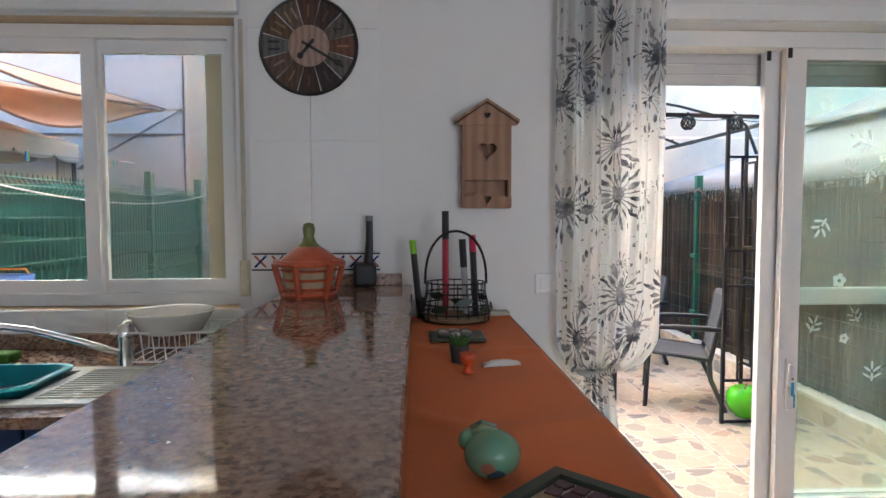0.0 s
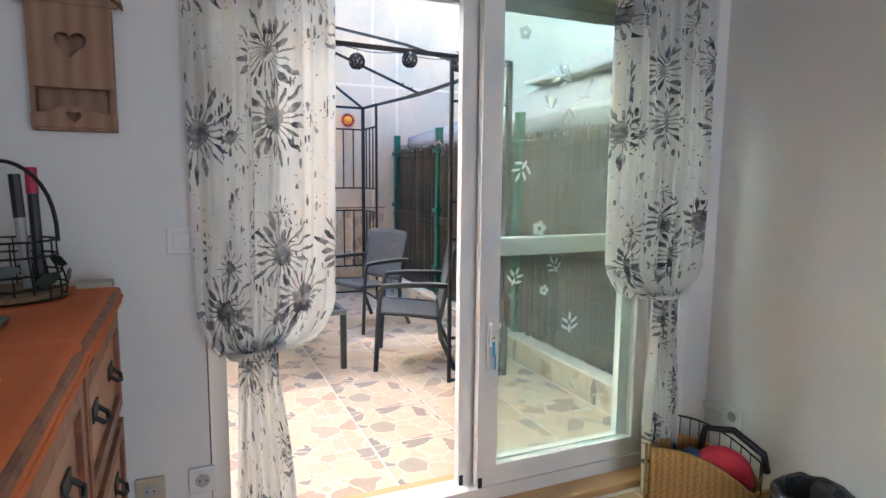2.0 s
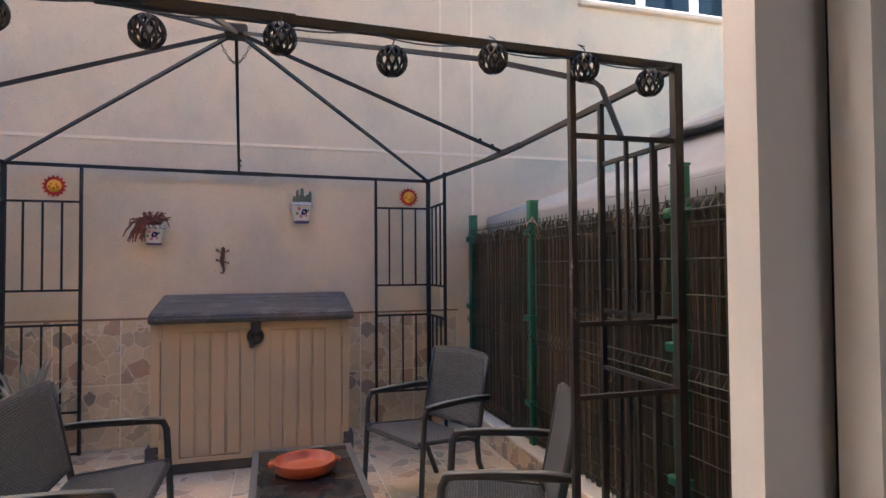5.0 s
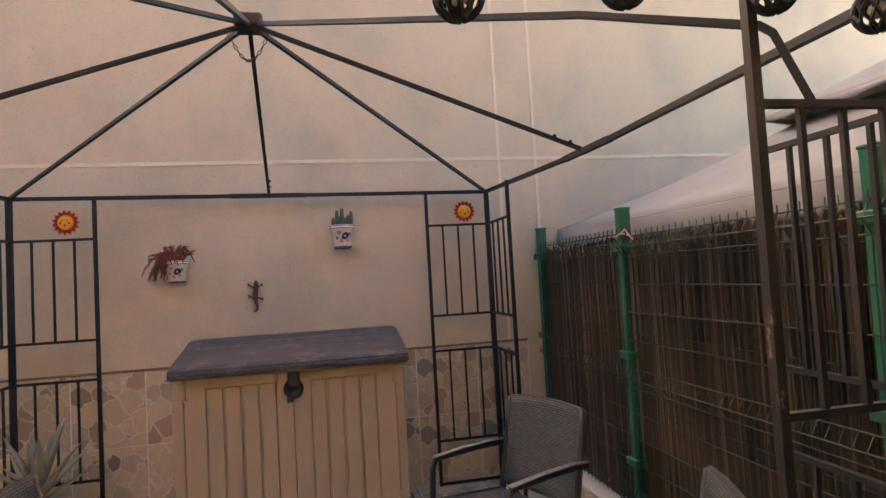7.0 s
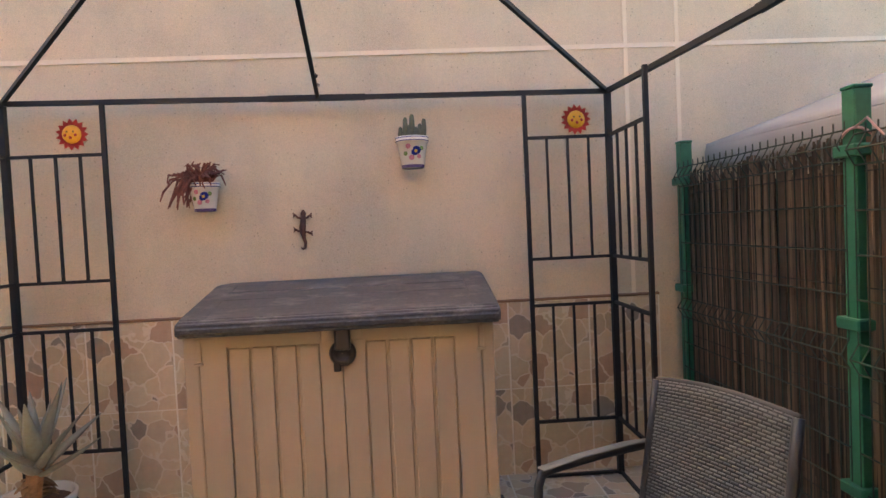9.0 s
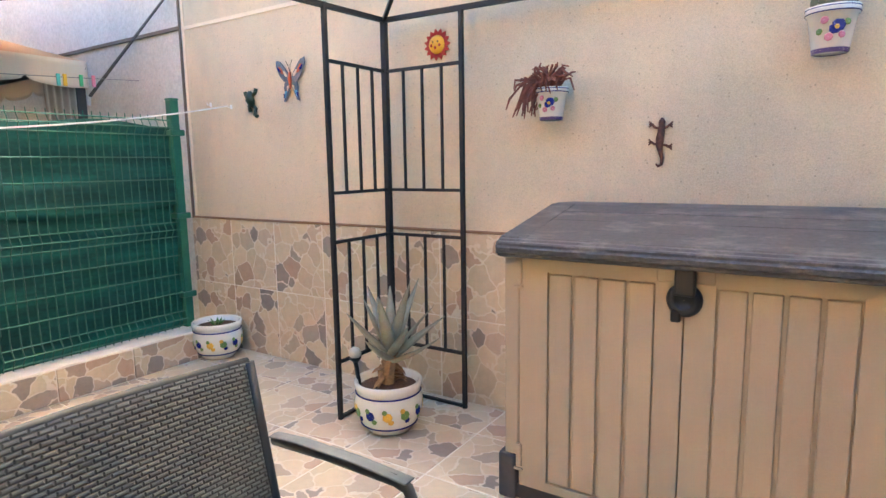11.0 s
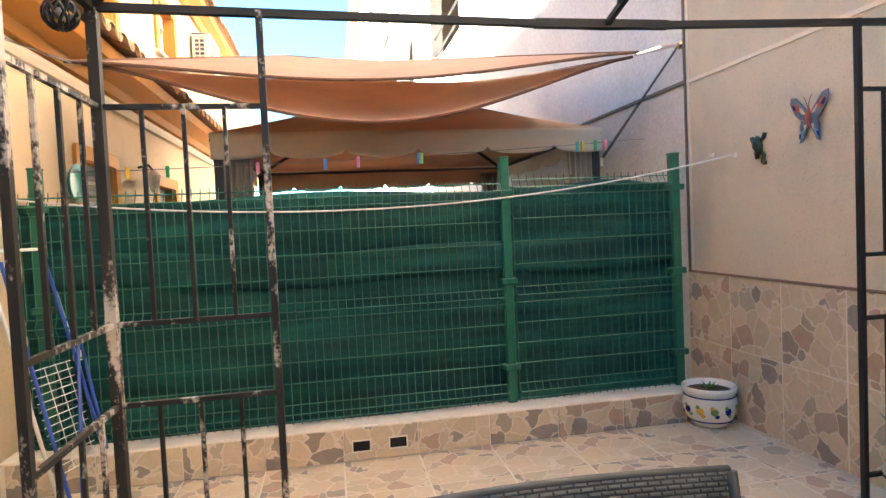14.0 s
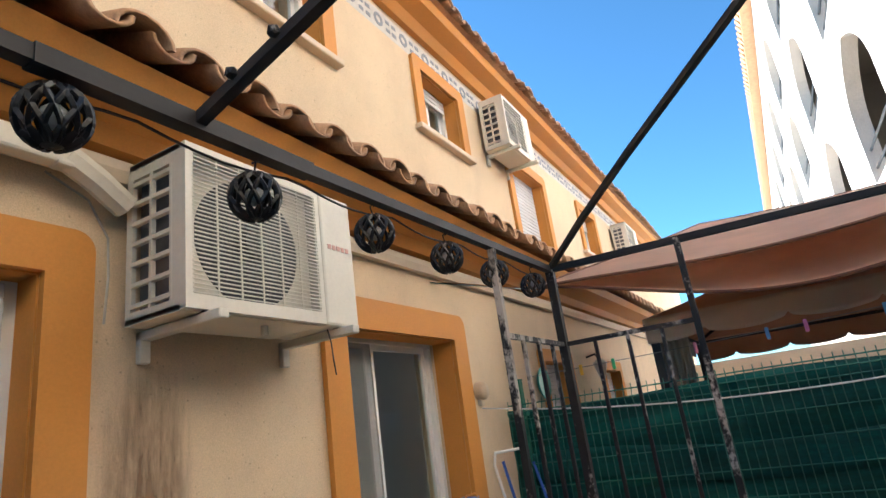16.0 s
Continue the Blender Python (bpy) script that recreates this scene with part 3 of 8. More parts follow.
# ---- plan: interior wall face y 2.50, outer face 2.82, far wall face y 7.23 ----
YI, YO, YF = 2.50, 2.82, 7.23
DX0, DX1, DZ1 = 0.99, 2.85, 2.15          # terrace door opening
KX0, KX1, KZ0, KZ1 = -1.54, -0.42, 1.03, 2.09   # kitchen window opening
XG, XB = -2.035, 3.19                     # green fence, reed fence

# house front wall with its openings; one slab for two storeys
holes = [rect(DX0, DX1, 0.02, DZ1), rect(KX0, KX1, KZ0, KZ1)]
UP = [(-0.45, 0.25, 3.72, 4.3), (-2.2, -1.6, 3.68, 4.2), (-4.15, -3.25, 2.95, 4.0), (-6.3, -5.6, 3.5, 4.1)]
LOW = [(-3.9, -3.2, 1.0, 2.0), (-5.9, -5.2, 1.0, 1.95)]
for x0, x1, z0, z1 in UP + LOW:
    holes.append(rect(x0, x1, z0, z1))
bm = slab_with_holes(B(), rect(-14, 6.0, -0.02, 4.75), holes, "y", YI + 0.14, YO)
inner = [rect(DX0, DX1, 0.02, DZ1), rect(-1.56, -0.26, 1.03, 2.14)] + holes[2:]
slab_with_holes(bm, rect(-14, 6.0, -0.02, 4.75), inner, "y", YI + 0.01, YI + 0.139)
struct("wall_house_front", bm, FACADE, "cream rendered house front with ochre window surrounds")
# inner lining of the room
bm = slab_with_holes(B(), rect(-3.0, 3.05, 0.0, 2.5), [rect(DX0, DX1, 0.001, DZ1), rect(-1.56, -0.26, 1.03, 2.14)], "y", YI, YI + 0.008)
struct("wall_north", bm, PLASTER, "white painted room wall beside the terrace door")
bm = B()
box(bm, 3.05, 3.2, -3.0, YI, 0, 2.5)
struct("wall_east", bm, PLASTER, "white painted room wall")
bm = B()
box(bm, -3.15, -3.0, -3.0, YI, 0, 2.5)
struct("wall_west", bm, PLASTER, "white painted room wall")
bm = slab_with_holes(B(), rect(-3.15, 3.2, 0, 2.5), [rect(-1.6, 0.2, 0.9, 2.2), rect(1.2, 2.9, 0.05, 2.2)], "y", -3.15, -3.0)
struct("wall_south", bm, PLASTER, "white painted room wall, unseen, with made-up openings")
bm = B()
box(bm, -3.15, 3.2, -3.15, YI, 2.5, 2.6)
struct("ceiling", bm, CEIL, "white painted ceiling")
bm = B()
box(bm, -3.15, 3.2, -3.15, YI + 0.01, -0.1, -0.002)
floor_in = struct("floor", bm, GROUT, "beige tiled room floor")
# small ledge box high on the wall by the door
bm = B()
box(bm, 2.93, 3.05, 1.2, 2.42, 2.16, 2.3, 0.012, 2)
struct("trim", bm, ALU, "white shutter box ledge under the ceiling")
# added fill lamps in the unseen south wall's made-up openings brighten the room
area_lamp("room_fill_west", (-0.7, -2.98, 1.55), (-0.7, 0, 1.3), 1.7, 1.2, 0.4, (0.97, 0.98, 1.0))
area_lamp("room_fill_east", (2.05, -2.98, 1.1), (2.05, 0, 1.2), 1.6, 2.0, 2.5, (0.97, 0.98, 1.0))
# unseen wall added to block the sun from the south openings
bm = B()
box(bm, -8, 8, -5.2, -5.0, -0.02, 4.2)
struct("sun_block_wall", bm, WHITEWALL, "plain white wall, unseen, added to keep the sun out of the room")

# ground outside, one sheet
bm = B()
box(bm, -300, 300, -300, 300, -0.5, -0.03)
struct("ground", bm, GROUT, "pale paved ground")

# far party wall and the tall building beyond the neighbour
bm = slab_with_holes(B(), rect(-2.25, 9.0, -0.02, 7.0), [rect(4.4, 6.3, 3.85, 5.0)], "y", YF, YF + 0.3)
struct("wall_far", bm, FARWALL, "tall pale rendered party wall with rain stains")


def arch(x0, x1, z0, z1, n=9):
    """A pointed arch opening."""
    zc, xm = z0 + (z1 - z0) * 0.5, (x0 + x1) / 2
    pts = [(x0, z0), (x1, z0)]
    for i in range(n + 1):
        t = i / n
        pts.append((x1 + (xm - x1) * (1 - math.cos(t * math.pi / 3)) * 2, zc + (z1 - zc) * math.sin(t * math.pi / 3) / 0.866))
    for i in range(n - 1, -1, -1):
        t = i / n
        pts.append((x0 + (xm - x0) * (1 - math.cos(t * math.pi / 3)) * 2, zc + (z1 - zc) * math.sin(t * math.pi / 3) / 0.866))
    return pts


ARCH = []
for fl in range(3):
    for k in range(9):
        x = -9.4 - k * 6.0
        ARCH.append((x - 3.1, x, 5.1 + fl * 3.4, 7.75 + fl * 3.4))
bm = slab_with_holes(B(), rect(-62, -2.25, -0.02, 16.5), [arch(*a) for a in ARCH], "y", YF + 0.004, YF + 0.3)
struct("wall_neighbour_tall", bm, WHITEWALL, "tall white building front with pointed loggia arches")
# loggia insides: white building's shade is painted in as grey and brown
bm = B()
struct("wall_loggia_back", box(B(), -62, -2.3, YF + 1.5, YF + 1.8, 0, 16.5), plain("loggia_shade_grey", (0.22, 0.2, 0.17), 0.7, var=0.15, scale=2), "loggia back wall with the shade put into its grey")
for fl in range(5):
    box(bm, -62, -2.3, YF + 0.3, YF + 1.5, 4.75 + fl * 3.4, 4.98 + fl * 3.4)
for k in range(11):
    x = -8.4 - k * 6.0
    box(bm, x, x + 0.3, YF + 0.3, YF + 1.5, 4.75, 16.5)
struct("wall_loggia", bm, plain("loggia_shade_brown", (0.3, 0.265, 0.22), 0.85, var=0.1, scale=1.5), "loggia side walls and floors with the shade put into their brown grey")
# arch linings, railings and the tiled eaves
bm = B()
for a in ARCH:
    x0, x1, z0, z1 = a
    for z in (z0 + 0.35, z0 + 0.75):
        sweep(bm, [(x0, YF + 0.12, z), (x1, YF + 0.12, z)], 0.03, 4)
struct("loggia_rail", bm, FRAME_GREY, "dark loggia railings")
bm = B()
for k in range(90):
    x = -14 - k * 0.5
    sweep(bm, [(x, YF - 0.55, 16.35), (x, YF + 0.4, 16.9)], 0.2, 6)
box(bm, -62, -13.5, YF - 0.45, YF + 0.3, 16.1, 16.35)
struct("eaves_tall_building", bm, ROOF_TILE, "clay tiled eaves of the tall building")
# movement joints on the far wall: raised cover strips
bm = B()
box(bm, -2.25, 8.9, YF - 0.006, YF + 0.01, 2.32, 2.345)
for x in (2.93, 3.22, -2.24):
    box(bm, x, x + 0.022, YF - 0.005, YF + 0.01, 0.97, 6.9)
struct("joint_trim", bm, plain("pale_joint_render", (0.82, 0.69, 0.52), 0.9, var=0.05), "thin raised joints on the party wall")
bm = B()
box(bm, -62, -2.27, YF - 0.012, YF + 0.01, 2.33, 2.355)
box(bm, -2.275, -2.262, YF - 0.012, YF + 0.01, 0.0, 16.0)
struct("joint_trim_dark", bm, plain("shadow_joint", (0.2, 0.15, 0.12), 0.9), "dark joint line on the neighbouring wall")
# window high on the party wall
bm = B()
for x0 in (4.4, 5.03, 5.66):
    slab_with_holes(bm, rect(x0, x0 + 0.64, 3.85, 5.0), [rect(x0 + 0.05, x0 + 0.59, 3.91, 4.95)], "y", YF + 0.06, YF + 0.12)
wtop = struct("window_3", bm, ALU, "white framed upper window of the party wall")
bm = B()
box(bm, 4.4, 6.3, YF + 0.08, YF + 0.086, 3.85, 5.0)
g = part("pane", bm, glass("reflecting_upper_glass", (0.25, 0.3, 0.33)), wtop)
bm = B()
box(bm, 4.3, 6.4, YF - 0.05, YF + 0.1, 3.8, 3.85, 0.01)
part("window_sill", bm, STONE_SILL, wtop)
bm = B()
box(bm, 4.2, 6.5, YF + 0.6, YF + 0.65, 3.6, 5.2)
struct("wall_upper_room", bm, PLASTER, "pale room wall behind the upper window")

# patio sub-floor and kerbs; tiles come last in the file
bm = B()
box(bm, -2.3, XB + 0.2, YO, YF, -0.03, -0.0016)
patio = struct("patio_floor", bm, GROUT, "patio floor of stone-print tiles with pale grout")
KG, KB_, KH, KW = -1.86, 3.08, 0.17, 0.205
bm = B()
box(bm, XG - 0.1, KG - 0.008, YO + 0.002, YF - 0.002, -0.02, KW, 0.006)
kerb_g = struct("kerb_west", bm, GROUT, "low tiled kerb wall under the green fence")
bm = B()
box(bm, KB_ + 0.008, XB + 0.12, YO + 0.002, YF - 0.002, -0.02, KH, 0.006)
kerb_b = struct("kerb_east", bm, GROUT, "low tiled kerb wall under the reed fence")

# terrace door sill, reveals and ochre surrounds
def surround(name, x0, x1, z0, z1, w=0.17, bottom=False):
    bm = B()
    rc = w * 0.45
    arc = [(math.cos(k * math.pi / 12), math.sin(k * math.pi / 12)) for k in range(7)]
    outer = [(x0 - w, z0), (x0, z0), (x0, z1), (x1, z1), (x1, z0), (x1 + w, z0)]
    outer += [(x1 + w - rc + rc * c, z1 + w - rc + rc * d) for c, d in arc]
    outer += [(x0 - w + rc - rc * d, z1 + w - rc + rc * c) for c, d in arc]
    prism(bm, outer, "y", YO + 0.001, YO + 0.03)
    box(bm, x0 - 0.001, x0 + 0.006, YO - 0.14, YO + 0.0, z0, z1)
    box(bm, x1 - 0.006, x1 + 0.001, YO - 0.14, YO + 0.0, z0, z1)
    box(bm, x0, x1, YO - 0.14, YO + 0.0, z1 - 0.006, z1 + 0.001)
    return struct(name, bm, OCHRE, "raised ochre painted surround on the facade")


surround("trim_door", DX0, DX1, 0.0, DZ1, 0.15)
surround("trim_kitchen_window", KX0, KX1, KZ0, KZ1)
for x0, x1, z0, z1 in UP + LOW:
    surround("trim_window", x0, x1, z0, z1, 0.11)
bm = B()
box(bm, DX0, DX1, YI - 0.0, YO + 0.03, -0.01, 0.03, 0.004)
struct("door_sill", bm, plain("ochre_sill_tile", (0.6, 0.36, 0.16), 0.35, var=0.08), "ochre tiled door sill")
bm = B()
box(bm, KX0 - 0.2, KX1 + 0.2, YO + 0.002, YO + 0.09, KZ0 - 0.06, KZ0, 0.008, 2)
box(bm, KX0 + 0.001, KX1 - 0.001, YO - 0.164, YO + 0.001, KZ0 + 0.0005, KZ0 + 0.004)
struct("window_sill", bm, STONE_SILL, "pale stone kitchen window sill")
for x0, x1, z0, z1 in UP:
    bm = B()
    box(bm, x0 - 0.14, x1 + 0.14, YO - 0.1, YO + 0.06, z0 - 0.045, z0, 0.006)
    struct("window_sill", bm, STONE_SILL, "pale stone window sill")


def sliding_window(name, x0, x1, z0, z1, y, label, shutter=0.0, t=0.05, panes=2, split=0.5):
    bm = slab_with_holes(B(), rect(x0, x1, z0, z1), [rect(x0 + t, x1 - t, z0 + t, z1 - t)], "y", y, y + 0.07)
    win = struct(name, bm, ALU, label)
    full = x1 - x0 - 2 * t
    for i in range(panes):
        a = x0 + t + i * full * split
        w = full * (split if i == 0 else 1 - split)
        yy = y + 0.012 + 0.024 * (i % 2)
        bm = slab_with_holes(B(), rect(a - 0.02, a + w + 0.02, z0 + t, z1 - t), [rect(a + 0.035, a + w - 0.035, z0 + t + 0.05, z1 - t - 0.05)], "y", yy, yy + 0.024)
        fr = part("window_frame", bm, ALU, win)
        bm = B()
        box(bm, a + 0.03, a + w - 0.03, yy + 0.009, yy + 0.014, z0 + t + 0.045, z1 - t - 0.045)
        p = part("pane", bm, GLASS, fr)
        p.visible_shadow = False
    if shutter:
        bm = B()
        n = int(shutter / 0.04)
        for k in range(n):
            box(bm, x0 + t, x1 - t, y + 0.08, y + 0.092, z1 - 0.04 * (k + 1) + 0.003, z1 - 0.04 * k, 0.004)
        part("roller_shutter", bm, PVC_GREY, win)
    return win


sliding_window("window_1", -1.555, -0.265, 1.034, 2.135, YI + 0.085, "white aluminium sliding kitchen window", 0.1, split=0.55)
for k, (x0, x1, z0, z1) in enumerate(UP + LOW):
    sh = (z1 - z0) * (0.95 if k == 2 else 0.5 if k > 3 else 0.3)
    sliding_window("window_2", x0 + 0.007, x1 - 0.007, z0 + 0.001, z1 - 0.007, YI + 0.14, "white sliding window of the house front", sh, 0.035)
    # dark panel behind the glass: the room's shade put into its colour
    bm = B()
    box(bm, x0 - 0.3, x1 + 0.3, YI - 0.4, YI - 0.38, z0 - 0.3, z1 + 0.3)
    struct("room_backdrop", bm, plain("dark_interior_backing", (0.12, 0.1, 0.09), 0.9), "dark panel standing in for the unlit room behind a window")

SCREEN, nt, bs = nodes_of("grey_insect_screen")
_t, _m = nt.nodes.new("ShaderNodeBsdfTransparent"), nt.nodes.new("ShaderNodeMixShader")
bs.inputs["Base Color"].default_value = (0.3, 0.3, 0.295, 1)
bs.inputs["Roughness"].default_value = 0.9
_m.inputs[0].default_value = 0.26
L(nt, _t.outputs[0], _m.inputs[1])
L(nt, bs.outputs[0], _m.inputs[2])
L(nt, _m.outputs[0], nt.nodes["Material Output"].inputs[0])
scr_k = thing("insect_screen", (-0.6, YI + 0.15, 1.08), "grey insect screen sliding in the kitchen window", "insect screen")
part("mesh", box(B(), -0.87, -0.33, YI + 0.1495, YI + 0.1505, 1.1, 2.07), SCREEN, scr_k)
part("screen_frame", slab_with_holes(B(), rect(-0.89, -0.31, 1.085, 2.085), [rect(-0.87, -0.33, 1.105, 2.065)], "y", YI + 0.142, YI + 0.154), ALU, scr_k)
# cornice, ochre eave band and clay tile canopy between the storeys
bm = B()
prof = [(YO + 0.001, 2.5), (YO + 0.045, 2.5), (YO + 0.06, 2.54), (YO + 0.06, 2.575), (YO + 0.001, 2.6)]
prism(bm, prof, "x", -13.9, 6.0)
struct("cornice", bm, CORNICE, "cream moulded cornice along the facade")
bm = B()
prism(bm, [(YO + 0.002, 2.6), (YO + 0.08, 2.6), (YO + 0.12, 2.66), (YO + 0.3, 2.71), (YO + 0.34, 2.78), (YO + 0.002, 2.88)], "x", -13.9, 6.0)
struct("eave_band", bm, OCHRE, "ochre painted eave band under the tile canopy")


def tile_row(name, x_from, x_to, y0, z0, y1, z1, pitch=0.19, r=0.085):
    """A row of clay barrel tiles on their under-tiles."""
    bm = B()
    n = int((x_to - x_from) / pitch)
    for k in range(n):
        x = x_from + (k + 0.5) * pitch + random.uniform(-0.008, 0.008)
        j = random.uniform(-0.015, 0.02)
        for dx, up, rr in ((0, 1, r), (pitch / 2, -1, r * 0.8)):
            rows = []
            for yy, zz, s in ((y0 + j, z0, 1.0), ((y0 + y1) / 2, (z0 + z1) / 2, 0.95), (y1, z1, 0.9)):
                for th in (rr, rr - 0.016):
                    rows.append([bm.verts.new((x + dx + th * s * math.cos(math.pi * i / 8), yy, zz + up * th * s * 0.8 * math.sin(math.pi * i / 8) + (0.01 if up > 0 else 0.06))) for i in range(9)])
            for q in range(2):
                o0, i0, o1, i1 = rows[2 * q], rows[2 * q + 1], rows[2 * q + 2], rows[2 * q + 3]
                for i in range(8):
                    bm.faces.new((o0[i], o0[i + 1], o1[i + 1], o1[i]))
                    bm.faces.new((i0[i], i1[i], i1[i + 1], i0[i + 1]))
            for i in range(8):
                bm.faces.new((rows[0][i], rows[1][i], rows[1][i + 1], rows[0][i + 1]))
    bmesh.ops.recalc_face_normals(bm, faces=bm.faces)
    return struct(name, bm, ROOF_TILE, "row of weathered clay barrel roof tiles", True)


tile_row("roof_tiles_canopy", -13.5, 6.0, 3.24, 2.79, 2.83, 2.98, 0.235, 0.105)
# upper eaves: frieze, ochre band, roof
bm = B()
prism(bm, [(YO + 0.002, 4.5), (YO + 0.05, 4.5), (YO + 0.1, 4.56), (YO + 0.22, 4.6), (YO + 0.24, 4.68), (YO + 0.002, 4.72)], "x", -13.9, 6.0)
struct("upper_eave_band", bm, OCHRE, "ochre band under the main roof")
tile_row("roof_tiles_main", -13.9, 6.0, 3.14, 4.68, 2.3, 5.02)
bm = B()
prism(bm, [(3.1, 4.68), (2.8, 4.64), (-7.0, 4.6), (-2.0, 8.15)], "x", -14, 6.0)
struct("roof", bm, ROOF_TILE, "clay tiled house roof")
bm = B()
x = -13.5
while x < 6.0:
    box(bm, x, x + 0.05, YO + 0.001, YO + 0.004, 4.33, 4.36)
    box(bm, x + 0.08, x + 0.13, YO + 0.001, YO + 0.004, 4.33, 4.36)
    box(bm, x, x + 0.05, YO + 0.001, YO + 0.004, 4.4, 4.43)
    box(bm, x + 0.08, x + 0.13, YO + 0.001, YO + 0.004, 4.4, 4.43)
    lathe(bm, [(0.028, 0), (0.055, 0), (0.055, 0.003), (0.028, 0.003), (0.028, 0)], 10, (0, 0, 0))
    bmesh.ops.transform(bm, verts=bm.verts[-50:], matrix=Matrix.Translation((x + 0.22, YO + 0.001, 4.38)) @ Matrix.Rotation(radians(-90), 4, "X"))
    x += 0.32
struct("frieze_motif", bm, plain("blue_grey_motif", (0.25, 0.27, 0.31), 0.7), "blue grey painted frieze motifs")
bm = B()
box(bm, -13.9, 6.0, YO + 0.0003, YO + 0.001, 4.29, 4.47)
struct("frieze", bm, plain("pale_grey_frieze", (0.6, 0.57, 0.53), 0.7), "pale grey frieze band under the eaves")

# terrace door: frame, two sliding leaves pushed together, shutter
YD = YI + 0.1
bm = slab_with_holes(B(), rect(DX0 + 0.006, DX1 - 0.006, 0.03, DZ1 - 0.006), [rect(DX0 + 0.06, DX1 - 0.05, 0.085, DZ1 - 0.07)], "y", YD, YD + 0.11)
door = struct("door_1", bm, ALU, "white aluminium sliding terrace door, pushed open")
for i, (x0, x1, yy) in enumerate(((1.965, DX1 - 0.055, YD + 0.012), (1.905, DX1 - 0.1, YD + 0.062))):
    bm = slab_with_holes(B(), rect(x0, x1, 0.075, DZ1 - 0.06), [rect(x0 + 0.085, x1 - 0.06, 0.165, DZ1 - 0.115)], "y", yy, yy + 0.036)
    leaf = part("sliding_leaf", bm, ALU, door)
    bm = B()
    box(bm, x0 + 0.08, x1 - 0.055, yy + 0.015, yy + 0.021, 0.16, DZ1 - 0.11)
    p = part("pane", bm, GLASS_TINT if i == 0 else GLASS, leaf)
    p.visible_shadow = False
    if i == 1:
        bm = B()
        box(bm, x0 + 0.08, x1 - 0.05, yy + 0.004, yy + 0.032, 1.0, 1.075, 0.006)
        part("mid_rail", bm, ALU, leaf)
    else:
        bm = B()
        box(bm, x0 + 0.028, x0 + 0.062, yy - 0.012, yy + 0.0, 0.56, 0.78, 0.006, 2)
        box(bm, x0 + 0.034, x0 + 0.056, yy - 0.03, yy - 0.01, 0.66, 0.76, 0.006, 2)
        hd = part("handle", bm, ALU, leaf, "white latch handle")
        bm = B()
        lathe(bm, [(0.008, 0), (0.008, 0.02), (0.004, 0.022)], 10, (0, 0, 0), True)
        bmesh.ops.transform(bm, verts=bm.verts, matrix=Matrix.Translation((x0 + 0.045, yy - 0.012, 0.7)) @ Matrix.Rotation(radians(90), 4, "X"))
        part("lock", bm, CHROME, hd)
        bm = B()
        box(bm, x0 + 0.038, x0 + 0.052, yy - 0.036, yy - 0.031, 0.625, 0.685, 0.003)
        box(bm, x0 + 0.046, x0 + 0.054, yy - 0.04, yy - 0.036, 0.575, 0.635, 0.002)
        part("key", bm, plain("blue_key", (0.05, 0.3, 0.5), 0.4), hd)
    part("brush_seal", box(B(), x0 + 0.012, x0 + 0.02, yy + 0.0365, yy + 0.0485, 0.09, DZ1 - 0.075), BLACK_PLASTIC, leaf, "black brush seal")
    for zz in (0.1, DZ1 - 0.085):
        bm = B()
        box(bm, x0 + 0.003, x0 + 0.02, yy - 0.008, yy, zz - 0.025, zz + 0.025, 0.002)
        part("corner_block", bm, BLACK_PLASTIC, leaf, "black corner block")
bm = B()
for k in range(4):
    box(bm, DX0 + 0.05, DX1 - 0.04, YD + 0.125, YD + 0.138, 1.95 + 0.045 * k, 1.9946 + 0.045 * k, 0.003)
part("roller_shutter", bm, PVC_GREY, door, "rolled up grey shutter slats")
bm = B()
box(bm, DX0, DX1, YI - 0.012, YI, DZ1, DZ1 + 0.06, 0.004)
box(bm, DX1, DX1 + 0.05, YI - 0.012, YI, 0, DZ1 + 0.06, 0.004)
part("architrave", bm, ALU, door)
part("lintel_lining", box(B(), DX0 + 0.001, DX1 - 0.001, YI - 0.0005, YI + 0.0985, DZ1 - 0.004, DZ1 - 0.001), ALU, door)

# ---- gazebo ----
FL, FR, BL, BR = (-0.31, 3.97), (2.86, 3.99), (-0.31, 7.14), (2.80, 7.14)
ZC = {FL: 2.085, FR: 2.03, BL: 2.105, BR: 2.07}
MID = {(FL, FR): (1.345, 3.97, 2.05), (BL, BR): (1.27, 7.145, 2.085), (FL, BL): (-0.33, 5.645, 2.064), (FR, BR): (2.93, 5.725, 2.058)}
APEX = Vector((1.327, 5.76, 2.675))
gaz = thing("gazebo", (1.3, 5.6, 0), "black painted steel gazebo frame without its canopy", "gazebo")
LEGS = [(FL, (1, 0), (0, 1), IRON_WORN, 0.55, 0.485), (FR, (-1, 0), (0, 1), IRON, 0.40, 0.485), (BL, (1, 0), (0, -1), IRON, 0.49, 0.46), (BR, (-1, 0), (0, -1), IRON, 0.45, 0.50)]
RUNGS = {FL: (1.785, 1.118, 0.866, 0.24), FR: (1.773, 1.16, 0.924, 0.29)}
